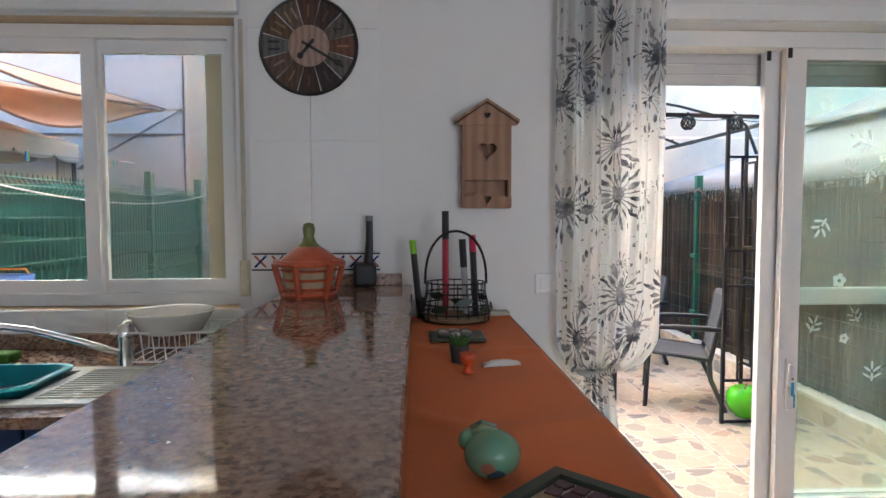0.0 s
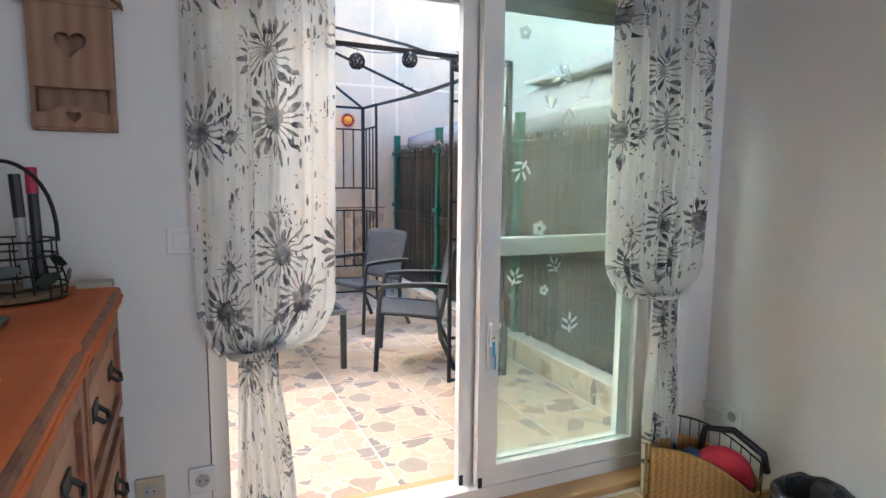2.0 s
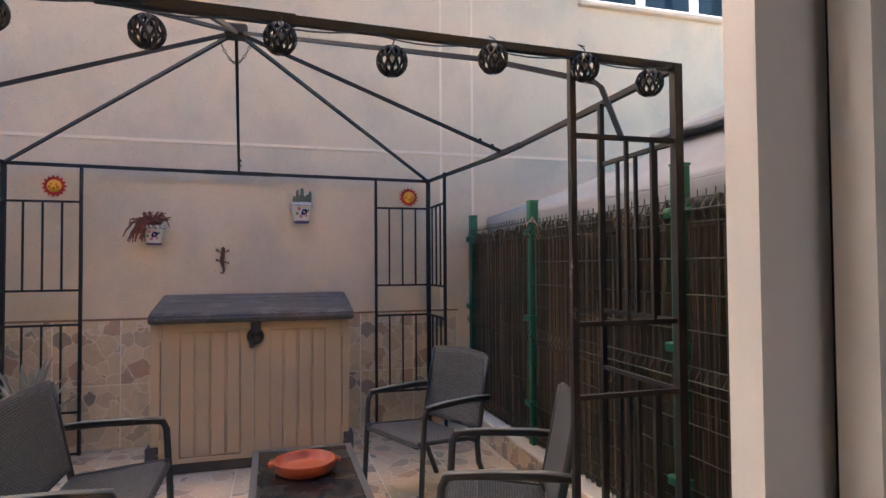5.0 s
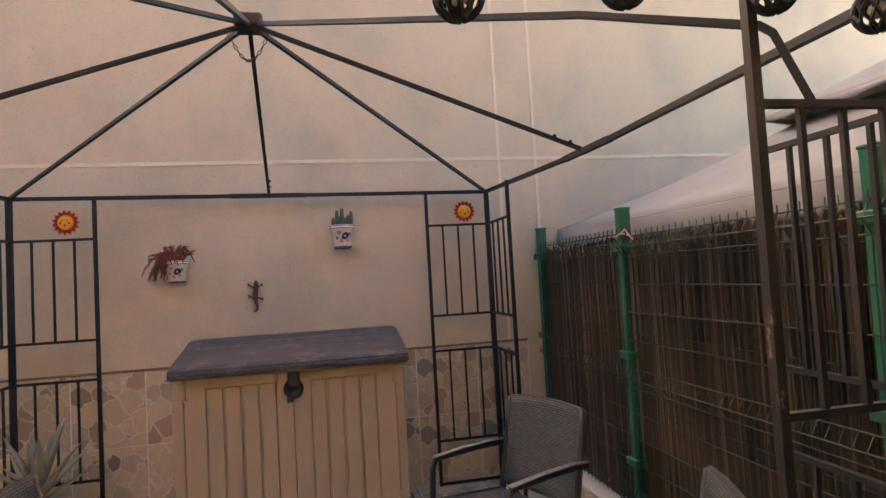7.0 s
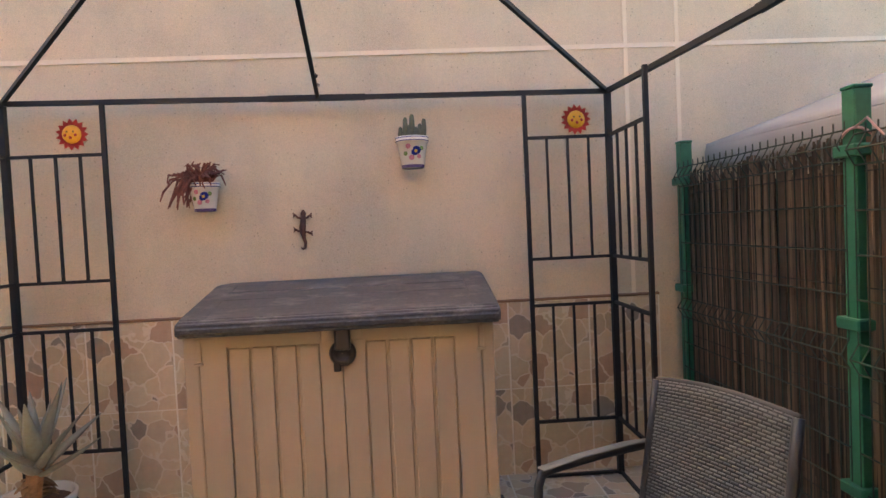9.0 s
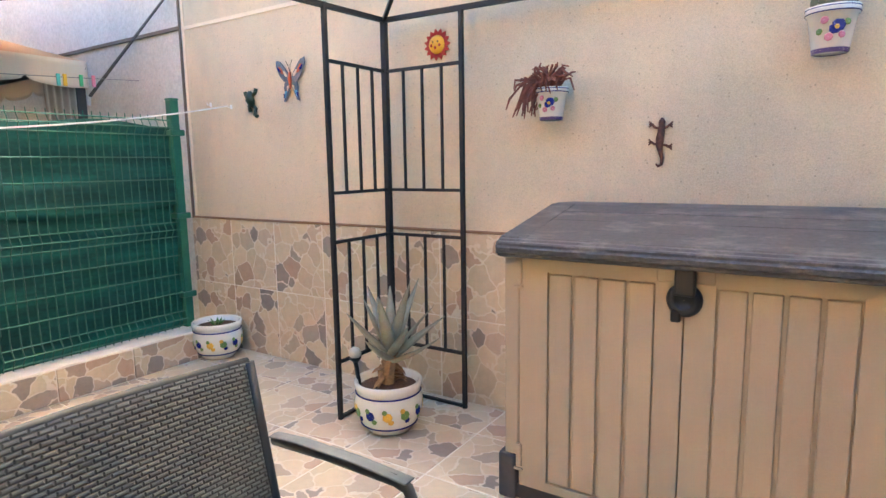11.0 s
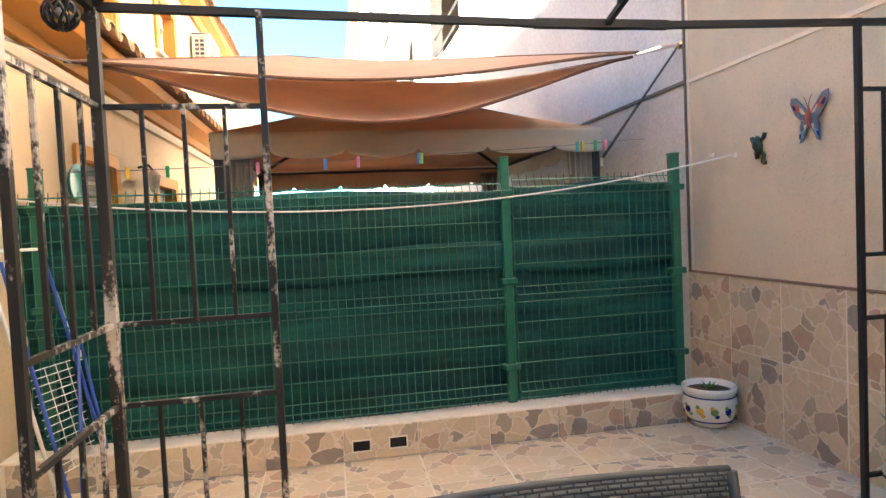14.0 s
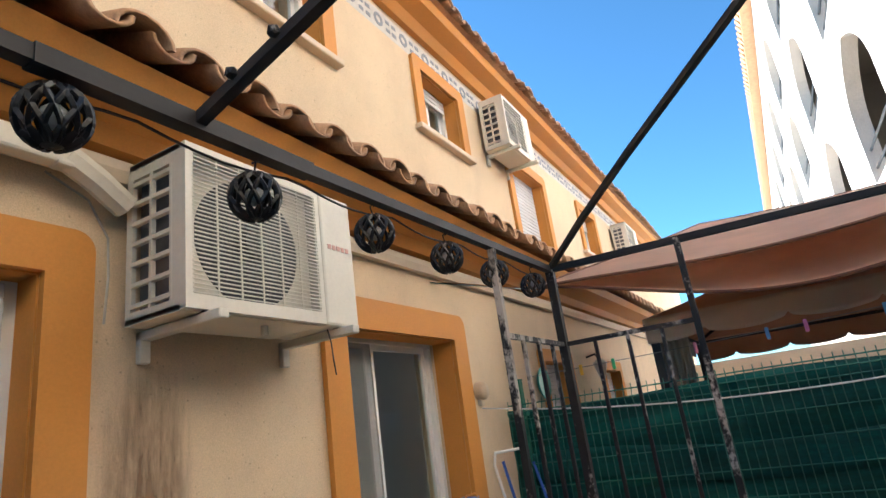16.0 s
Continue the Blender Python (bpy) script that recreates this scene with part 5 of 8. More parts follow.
lid_plate("lid_border", 0.772, 0.87, 6.43, 6.925)
lid_plate("lid_border", 1.96, 2.058, 6.43, 6.925)
for k in range(4):
    lid_plate("lid_board", 0.876, 1.954, 6.43 + 0.124 * k, 6.55 + 0.124 * k, 0.004)
bm = lathe(B(), [(0.052, 0.0), (0.056, 0.012), (0.044, 0.026), (0.03, 0.03), (0.028, 0.022), (0.001, 0.02)], 20, (0, 0, 0))
bmesh.ops.transform(bm, verts=bm.verts, matrix=Matrix.Translation((1.413, 6.468, 0.884)) @ Matrix.Rotation(radians(90), 4, "X"))
lk = part("lock_disc", bm, BLACK_PLASTIC, sb, "black round lock cover", True)
part("lock_strap", box(B(), 1.385, 1.449, 6.425, 6.45, 0.9, 1.0, 0.008, 2), BLACK_PLASTIC, sb)
part("lock_lug", box(B(), 1.375, 1.405, 6.44, 6.462, 0.81, 0.85, 0.006, 2), BLACK_PLASTIC, sb)

# ---- pots and wall ornaments ----
def painted(th, at, motifs):
    """Small raised glaze motifs: (angle, z, radius there, size, material)."""
    for an, z, rr, s, mt in motifs:
        c = Vector((at[0] + rr * math.cos(an), at[1] + rr * math.sin(an), at[2] + z))
        bm = B()
        lathe(bm, [(s, 0), (s * 0.8, 0.003), (0.001, 0.004)], 7)
        bmesh.ops.transform(bm, verts=bm.verts, matrix=Matrix.Translation(c) @ Matrix.Rotation(an - math.pi / 2 + math.pi, 4, "Z") @ Matrix.Rotation(radians(90), 4, "X"))
        part("glaze_motif", bm, mt, th)


def glazed_pot(name, at, k, label):
    th = thing(name, at, label, "plant pot")
    prof = [(0.001, 0), (0.105, 0), (0.12, 0.012), (0.15, 0.06), (0.172, 0.12), (0.176, 0.165), (0.165, 0.205), (0.158, 0.215), (0.172, 0.23), (0.176, 0.262), (0.168, 0.268), (0.156, 0.262), (0.15, 0.225), (0.001, 0.225)]
    part("body", lathe(B(), [(r * k, z * k) for r, z in prof], 36, at), CERAMIC, th, "", True)
    for z, r in ((0.208, 0.166), (0.045, 0.143)):
        bm = sweep(B(), [(at[0] + (r * k + 0.001) * math.cos(a), at[1] + (r * k + 0.001) * math.sin(a), at[2] + z * k) for a in [i * math.pi / 18 for i in range(36)]], 0.0045, 5, True)
        part("blue_band", bm, BLUE_GLAZE, th, "cobalt blue painted band")
    mot = []
    for i in range(12):
        a = i * 2 * math.pi / 12 + 0.1
        mot.append((a, 0.125 * k, 0.173 * k, 0.026 * k, (BLUE_GLAZE, YELLOW_GLAZE, GREEN_GLAZE)[i % 3]))
        mot.append((a + 0.1, 0.095 * k, 0.164 * k, 0.016 * k, (GREEN_GLAZE, YELLOW_GLAZE, BLUE_GLAZE)[i % 3]))
        mot.append((a - 0.08, 0.15 * k, 0.176 * k, 0.014 * k, (GREEN_GLAZE, GREEN_GLAZE, YELLOW_GLAZE)[i % 3]))
    painted(th, at, mot)
    part("soil", lathe(B(), [(0.15 * k, 0.228 * k), (0.08 * k, 0.24 * k), (0.001, 0.242 * k)], 20, at), SOIL, th, "dry brown soil")
    return th


def leaf_blade(bm, base, way, ln, w, curl, n=7):
    """A thick tapering succulent leaf."""
    way = Vector(way).normalized()
    side = way.cross(Vector((0, 0, 1))).normalized()
    if side.length < 0.1:
        side = Vector((1, 0, 0))
    rings = []
    p = Vector(base)
    d = way.copy()
    for i in range(n + 1):
        t = i / n
        ww = w * (1 - t) ** 0.75 * (0.75 + 0.9 * t * (1 - t)) + 0.002
        up = side.cross(d).normalized()
        rings.append([bm.verts.new(p + side * ww * cx + up * ww * cz) for cx, cz in ((-1, 0.25), (-0.5, -0.3), (0, -0.42), (0.5, -0.3), (1, 0.25), (0, -0.02))])
        p = p + d * (ln / n)
        d = (d + Vector((0, 0, curl / n))).normalized()
    for a, b in zip(rings, rings[1:]):
        for j in range(6):
            bm.faces.new((a[j], a[(j + 1) % 6], b[(j + 1) % 6], b[j]))
    bm.faces.new(rings[-1])
    return bm


PA = (-0.03, 6.74, 0.0)
glazed_pot("plant_pot", PA, 0.98, "white glazed pot with blue and yellow flowers")
aloe = thing("aloe_plant", (PA[0], PA[1], 0.23), "grey green aloe with dry lower leaves in a pot", "plant")
part("stem", sweep(B(), [(PA[0], PA[1], 0.21), (PA[0] + 0.01, PA[1] - 0.01, 0.3), (PA[0] + 0.02, PA[1], 0.4)], [0.03, 0.034, 0.04], 8), DRY, aloe, "brown leaf-scarred stem")
rs = random.Random(5)
for i in range(17):
    a = i * 2.4
    el = 0.42 + 0.058 * i
    part("leaf", leaf_blade(B(), (PA[0] + 0.02 + 0.02 * math.cos(a), PA[1] + 0.02 * math.sin(a), 0.36 + 0.006 * i), (math.cos(a) * math.cos(el), math.sin(a) * math.cos(el), math.sin(el)), rs.uniform(0.24, 0.37), rs.uniform(0.036, 0.05), rs.uniform(-0.1, 0.35)), ALOE, aloe, "", True)
for i in range(18):
    a = i * 2.1 + 0.4
    part("dry_leaf", leaf_blade(B(), (PA[0] + 0.03 * math.cos(a), PA[1] + 0.03 * math.sin(a), rs.uniform(0.25, 0.34)), (math.cos(a), math.sin(a), rs.uniform(-1.0, 0.4)), rs.uniform(0.05, 0.085), rs.uniform(0.018, 0.032), -0.8, 4), DRY, aloe, "dry brown leaf")
sl = thing("solar_light", (-0.155, 6.66, 0.22), "small globe garden light on a black spike", "garden light")
part("spike", sweep(B(), [(-0.15, 6.665, 0.2), (-0.17, 6.655, 0.35)], 0.011, 8), BLACK_PLASTIC, sl)
part("cup", lathe(B(), [(0.012, 0), (0.03, 0.02), (0.032, 0.03)], 14, (-0.17, 6.655, 0.345)), BLACK_PLASTIC, sl, "", True)
bm = B()
bmesh.ops.create_uvsphere(bm, u_segments=16, v_segments=10, radius=0.032, matrix=Matrix.Translation((-0.17, 6.655, 0.392)))
part("globe", bm, plain("frosted_globe", (0.5, 0.47, 0.43), 0.4, var=0.05), sl, "", True)
PB = (-1.80, 7.03, 0.0)
glazed_pot("plant_pot", PB, 0.97, "white glazed pot with blue flowers on the patio")
small = thing("succulent", (PB[0], PB[1], 0.222), "tiny green succulent in a glazed pot", "plant")
for i in range(9):
    a = i * 2.4
    part("leaf", leaf_blade(B(), (PB[0] + 0.02 * math.cos(a), PB[1] + 0.02 * math.sin(a), 0.226), (math.cos(a), math.sin(a), 0.9), 0.055, 0.014, 0.5, 4), plain("fresh_green", (0.08, 0.2, 0.04), 0.5), small, "", True)


def wall_pot(at, k, label):
    """A half-round pot hung on the wall; at: top centre at the wall."""
    th = thing("wall_pot", at, label, "plant pot", "flower pots on the party wall")
    bm = B()
    prof = [(0.001, -0.15), (0.052, -0.15), (0.056, -0.145), (0.074, -0.03), (0.08, -0.028), (0.083, 0.0), (0.075, 0.0), (0.07, -0.02), (0.001, -0.02)]
    lathe(bm, [(r * k, z * k) for r, z in prof], 24, (at[0], at[1] - 0.085 * k, at[2]))
    part("body", bm, CERAMIC, th, "", True)
    part("foot", lathe(B(), [(0.05 * k, -0.153 * k), (0.055 * k, -0.152 * k), (0.058 * k, -0.138 * k), (0.05 * k, -0.137 * k)], 20, (at[0], at[1] - 0.085 * k, at[2])), plain("violet_glaze", (0.12, 0.07, 0.2), 0.3), th, "violet glazed foot")
    part("bracket", box(B(), at[0] - 0.02, at[0] + 0.02, at[1] - 0.03, at[1], at[2] - 0.06, at[2] - 0.01, 0.004), CERAMIC, th)
    c = (at[0], at[1] - 0.085 * k, at[2])
    for z in (-0.006, -0.022):
        part("rim_line", sweep(B(), [(c[0] + (0.082 * k) * math.cos(a), c[1] + 0.082 * k * math.sin(a), c[2] + z * k) for a in [i * math.pi / 12 for i in range(24)]], 0.002, 4, True), BLUE_GLAZE, th)
    f = -math.pi / 2
    painted(th, c, [(f + 0.3, -0.07 * k, 0.069 * k, 0.022 * k, BLUE_GLAZE), (f + 0.15, -0.08 * k, 0.067 * k, 0.018 * k, BLUE_GLAZE), (f + 0.22, -0.075 * k, 0.071 * k, 0.009 * k, YELLOW_GLAZE), (f - 0.3, -0.05 * k, 0.071 * k, 0.014 * k, PINK_GLAZE), (f - 0.1, -0.105 * k, 0.064 * k, 0.014 * k, PINK_GLAZE), (f + 0.7, -0.06 * k, 0.07 * k, 0.012 * k, GREEN_GLAZE), (f - 0.55, -0.085 * k, 0.066 * k, 0.012 * k, GREEN_GLAZE), (f + 0.5, -0.1 * k, 0.064 * k, 0.012 * k, PINK_GLAZE)])
    return th


wall_pot((0.664, YF, 1.668), 0.96, "white painted half pot hung on the party wall")
wall_pot((1.748, YF, 1.862), 1.06, "white painted half pot hung high on the party wall")
trail = thing("trailing_succulent", (0.63, YF - 0.08, 1.68), "reddish trailing succulent spilling from a wall pot", "plant")
MT = plain("reddish_brown_stem", (0.22, 0.07, 0.05), 0.8, var=0.3, scale=25)
for i in range(130):
    a, o = rs.uniform(0, 2 * math.pi), rs.uniform(0, 0.06)
    b = Vector((0.645 + o * math.cos(a), YF - 0.085 + 0.6 * o * math.sin(a), 1.652))
    dx = rs.uniform(-0.13, 0.11)
    dz = rs.uniform(-0.12, 0.06) if dx < -0.03 else rs.uniform(-0.02, 0.12)
    dy = rs.uniform(-0.09, 0.03)
    m_ = b + Vector((dx * 0.45, dy * 0.6, 0.05 + dz * 0.15))
    e = b + Vector((dx, dy, dz))
    k = Vector((rs.uniform(-0.025, 0.025), rs.uniform(-0.02, 0.01), rs.uniform(-0.01, 0.035)))
    part("stem", sweep(B(), [b, m_, m_.lerp(e, 0.6) + k, e], [0.004, 0.006, 0.006, 0.003], 5), MT, trail)
cact = thing("cactus", (1.748, YF - 0.09, 1.842), "clump of grey green columnar cactus in a wall pot", "plant")
for dx, h, r in ((-0.035, 0.11, 0.012), (0.0, 0.125, 0.013), (0.04, 0.075, 0.011), (0.062, 0.1, 0.012), (-0.062, 0.06, 0.011), (0.02, 0.06, 0.012), (-0.015, 0.07, 0.01)):
    cx = 1.748 + dx
    pts = [(cx, YF - 0.09, 1.842), (cx + 0.003, YF - 0.092, 1.85 + h * 0.6), (cx + 0.004, YF - 0.09, 1.85 + h), (cx + 0.004, YF - 0.09, 1.858 + h)]
    part("column", sweep(B(), pts, [r, r * 1.15, r * 0.9, r * 0.4], 8), plain("cactus_green", (0.14, 0.14, 0.09), 0.8, var=0.2, scale=40), cact, "", True)


def sun_face(x, y, z):
    th = thing("sun_ornament", (x, y, z), "red and yellow metal sun face ornament", "ornament", "sun ornaments on the party wall")
    RED = plain("red_enamel", (0.5, 0.03, 0.03), 0.35, var=0.1)
    for i in range(15):
        a = 2 * math.pi * i / 15
        pts = [(0.04, -0.011), (0.058, -0.016), (0.083, 0.0), (0.058, 0.016), (0.04, 0.011)]
        ca, sa = math.cos(a), math.sin(a)
        part("ray", prism(B(), [(x + u * ca - v * sa, z + u * sa + v * ca) for u, v in pts], "y", y - 0.008, y - 0.002), RED, th)
    bm = lathe(B(), [(0.05, 0), (0.046, 0.012), (0.03, 0.02), (0.001, 0.023)], 24)
    bmesh.ops.transform(bm, verts=bm.verts, matrix=Matrix.Translation((x, y - 0.004, z)) @ Matrix.Rotation(radians(90), 4, "X"))
    part("face", bm, plain("yellow_enamel", (0.85, 0.4, 0.03), 0.35, var=0.06), th, "yellow round face", True)
    for dx, dz, s in ((-0.016, 0.012, 0.006), (0.016, 0.012, 0.006), (-0.026, -0.006, 0.008), (0.026, -0.006, 0.008), (0, -0.018, 0.009)):
        bm = lathe(B(), [(s, 0), (s * 0.6, 0.003), (0.001, 0.004)], 8)
        bmesh.ops.transform(bm, verts=bm.verts, matrix=Matrix.Translation((x + dx, y - 0.0245, z + dz)) @ Matrix.Rotation(radians(90), 4, "X"))
        part("feature", bm, RED if s > 0.007 else plain("brown_line", (0.2, 0.08, 0.02), 0.4), th)
    return th


sun_face(-0.02, YF, 1.957)
sun_face(2.65, YF, 1.94)

# lizard, frog and butterfly on the wall
liz = thing("lizard_ornament", (1.145, YF, 1.41), "rusty brown cast iron lizard ornament", "ornament")
RUST = plain("rusty_iron", (0.14, 0.05, 0.035), 0.8, var=0.3, scale=30)
yy = YF - 0.012
body = [(1.150, yy, 1.512), (1.150, yy, 1.495), (1.149, yy, 1.475), (1.147, yy, 1.45), (1.143, yy, 1.42), (1.142, yy, 1.39), (1.148, yy, 1.36), (1.155, yy, 1.335), (1.152, yy, 1.31), (1.138, yy, 1.302), (1.13, yy, 1.313)]
bm = sweep(B(), body, [0.004, 0.015, 0.013, 0.015, 0.018, 0.015, 0.010, 0.008, 0.007, 0.006, 0.004], 8)
for sx, z, dz in ((-1, 1.465, 0.02), (1, 1.465, 0.015), (-1, 1.395, 0.012), (1, 1.395, -0.01)):
    sweep(bm, [(1.145, yy, z), (1.145 + sx * 0.025, yy, z + dz * 0.3), (1.145 + sx * 0.036, yy, z + dz)], 0.006, 6)
    for k in (-1, 0, 1):
        sweep(bm, [(1.145 + sx * 0.036, yy, z + dz), (1.145 + sx * 0.05, yy, z + dz + k * 0.012)], 0.0035, 5)
part("lizard", bm, RUST, liz, "", True)
frog = thing("frog_ornament", (-1.52, YF, 1.755), "dark green frog wall ornament", "ornament")
FGM = plain("dark_frog_green", (0.045, 0.06, 0.025), 0.5, var=0.3, scale=40)
bm = sweep(B(), [(-1.52, YF - 0.02, 1.83), (-1.52, YF - 0.025, 1.805), (-1.515, YF - 0.028, 1.77), (-1.505, YF - 0.022, 1.73)], [0.012, 0.026, 0.03, 0.018], 10)
for p in ([(-1.53, 1.80), (-1.565, 1.80), (-1.575, 1.83)], [(-1.51, 1.80), (-1.475, 1.82), (-1.465, 1.845)], [(-1.51, 1.74), (-1.545, 1.735), (-1.53, 1.70)], [(-1.5, 1.735), (-1.475, 1.715), (-1.49, 1.675), (-1.465, 1.665)]):
    sweep(bm, [(u, YF - 0.016, v) for u, v in p], [0.012] * (len(p) - 1) + [0.014], 6)
part("frog", bm, FGM, frog, "", True)
bf = thing("butterfly_ornament", (-1.13, YF, 1.88), "painted metal butterfly with blue and orange wings", "ornament")
BC = (-1.125, 1.875)
WING = ([(0.0, 0.0), (0.03, 0.05), (0.09, 0.115), (0.125, 0.125), (0.13, 0.09), (0.1, 0.03), (0.06, -0.01), (0.0, -0.02)], [(0.0, -0.015), (0.055, -0.015), (0.065, -0.05), (0.055, -0.09), (0.07, -0.135), (0.05, -0.13), (0.03, -0.09), (0.008, -0.05)])
GREYB = plain("grey_blue_enamel", (0.12, 0.15, 0.2), 0.35, var=0.2, scale=30)
for s in (-1, 1):
    for wi, w in enumerate(WING):
        bm = prism(B(), [(BC[0] + s * u, BC[1] + v) for u, v in w], "y", YF - 0.022, YF - 0.016)
        wg = part("wing", bm, GREYB, bf)
        cx, cz = sum(u for u, v in w) / len(w), sum(v for u, v in w) / len(w)
        for k, (sc, ou, ov, mt) in enumerate(((0.35, 0.2, 0.25, TERRACOTTA if wi == 0 else plain("sky_blue_enamel", (0.1, 0.35, 0.5), 0.35)), (0.28, -0.35, -0.25, plain("cream_enamel", (0.6, 0.5, 0.4), 0.35)), (0.22, 0.45, 0.35, BLUE_GLAZE))):
            q = [(BC[0] + s * (cx + (u - cx) * sc + ou * cx), BC[1] + cz + (v - cz) * sc + ov * cz) for u, v in w]
            part("wing_patch", prism(B(), q, "y", YF - 0.0255 - 0.001 * k, YF - 0.022), mt, wg)
part("body", sweep(B(), [(BC[0], YF - 0.025, BC[1] + 0.045), (BC[0], YF - 0.03, BC[1]), (BC[0], YF - 0.025, BC[1] - 0.06)], [0.008, 0.013, 0.005], 8), TERRACOTTA, bf)
for s in (-1, 1):
    part("antenna", sweep(B(), [(BC[0], YF - 0.025, BC[1] + 0.045), (BC[0] + s * 0.012, YF - 0.03, BC[1] + 0.09), (BC[0] + s * 0.03, YF - 0.03, BC[1] + 0.115)], 0.0018, 5), IRON, bf)
for x, z in ((-1.97, 1.775), (-1.745, 1.745)):
    hk = thing("wall_hook", (x, YF, z), "small white wall hook", "hook")
    part("plate", box(B(), x - 0.012, x + 0.012, YF - 0.006, YF, z - 0.015, z + 0.015, 0.003), ALU, hk)
    part("arm", sweep(B(), [(x, YF - 0.005, z), (x, YF - 0.03, z - 0.004), (x, YF - 0.034, z + 0.012)], 0.003, 6), ALU, hk)
rope = thing("washing_line", (-1.5, 5, 1.6), "white washing line sagging across the green fence", "washing line")
pts = []
for i in range(41):
    t = i / 40
    pts.append((-1.80 + 0.055 * t, 2.85 + (YF - 0.03 - 2.85) * t, 1.64 + 0.11 * t - 0.8 * t * (1 - t)))
part("line", sweep(B(), pts, 0.005, 5), plain("white_cord", (0.75, 0.73, 0.7), 0.7), rope)

# ---- neighbour's shade sail and tents ----
def sail(name, a, b, c, d, sag, label, mt, hem=0.02):
    """A cloth stretched between four corners with hollow edges."""
    a, b, c, d = (Vector(p) for p in (a, b, c, d))

    def fn(u, v):
        uu = 0.5 + (u - 0.5) * (1 - 0.12 * math.sin(math.pi * v))
        vv = 0.5 + (v - 0.5) * (1 - 0.1 * math.sin(math.pi * u))
        p = a.lerp(b, uu).lerp(d.lerp(c, uu), vv)
        rip = 0.02 * math.sin(14 * u + 5 * v) * math.sin(math.pi * u) * math.sin(math.pi * v)
        p.z -= sag * math.sin(math.pi * u) ** 1.3 * (1 - v) ** 2 + rip
        return p
    th = thing(name, a.lerp(c, 0.5), label, "shade sail")
    part("cloth", solidify(grid(B(), fn, 36, 30), 0.003), mt, th, "", True)
    for e in ([fn(i / 24, 0) for i in range(25)], [fn(i / 24, 1) for i in range(25)], [fn(0, i / 24) for i in range(25)], [fn(1, i / 24) for i in range(25)]):
        part("hem", sweep(B(), e, 0.012, 5), plain("brown_hem", (0.16, 0.075, 0.045), 0.9), th)
    return th


HOOK = (-2.30, YF - 0.02, 2.62)
sail("shade_sail", (-2.35, 3.2, 2.47), (-2.38, 6.88, 2.55), (-5.8, 7.0, 3.15), (-5.8, 3.2, 3.25), 0.42, "terracotta shade sail stretched over the neighbour's yard", SAIL)
sail("shade_sail", (-2.30, 3.12, 2.47), (-2.36, 6.92, 2.58), (-6.0, 5.3, 3.5), (-6.0, 4.2, 3.58), 0.16, "upper terracotta shade sail rising behind the first", SAIL)
rig = thing("sail_rigging", HOOK, "steel ropes and turnbuckle holding the sail to the wall", "rope")
part("eye_plate", box(B(), HOOK[0] - 0.03, HOOK[0] + 0.03, YF - 0.01, YF, HOOK[2] - 0.03, HOOK[2] + 0.03, 0.004), CHROME, rig)
part("turnbuckle", sweep(B(), [(-2.36, 6.9, 2.56), (-2.33, 7.08, 2.6), HOOK], [0.012, 0.02, 0.01], 6), CHROME, rig)
for dx in (0, 0.04):
    part("rope", sweep(B(), [HOOK, (-3.45 + dx, YF - 0.1, 1.93)], 0.008, 5), plain("grey_rope", (0.12, 0.11, 0.1), 0.9), rig)
part("rope_end", sweep(B(), [(-3.45, YF - 0.1, 1.95), (-3.46, YF - 0.1, 1.86)], 0.02, 6), plain("white_sleeve", (0.6, 0.58, 0.55), 0.7), rig)
rg2 = thing("sail_chain", (-2.3, 2.95, 2.46), "steel chain holding the sail to the facade", "chain")
part("chain", sweep(B(), [(-1.35, YO + 0.01, 2.46), (-1.7, 2.98, 2.455), (-2.32, 3.16, 2.465)], 0.007, 5), CHROME, rg2)

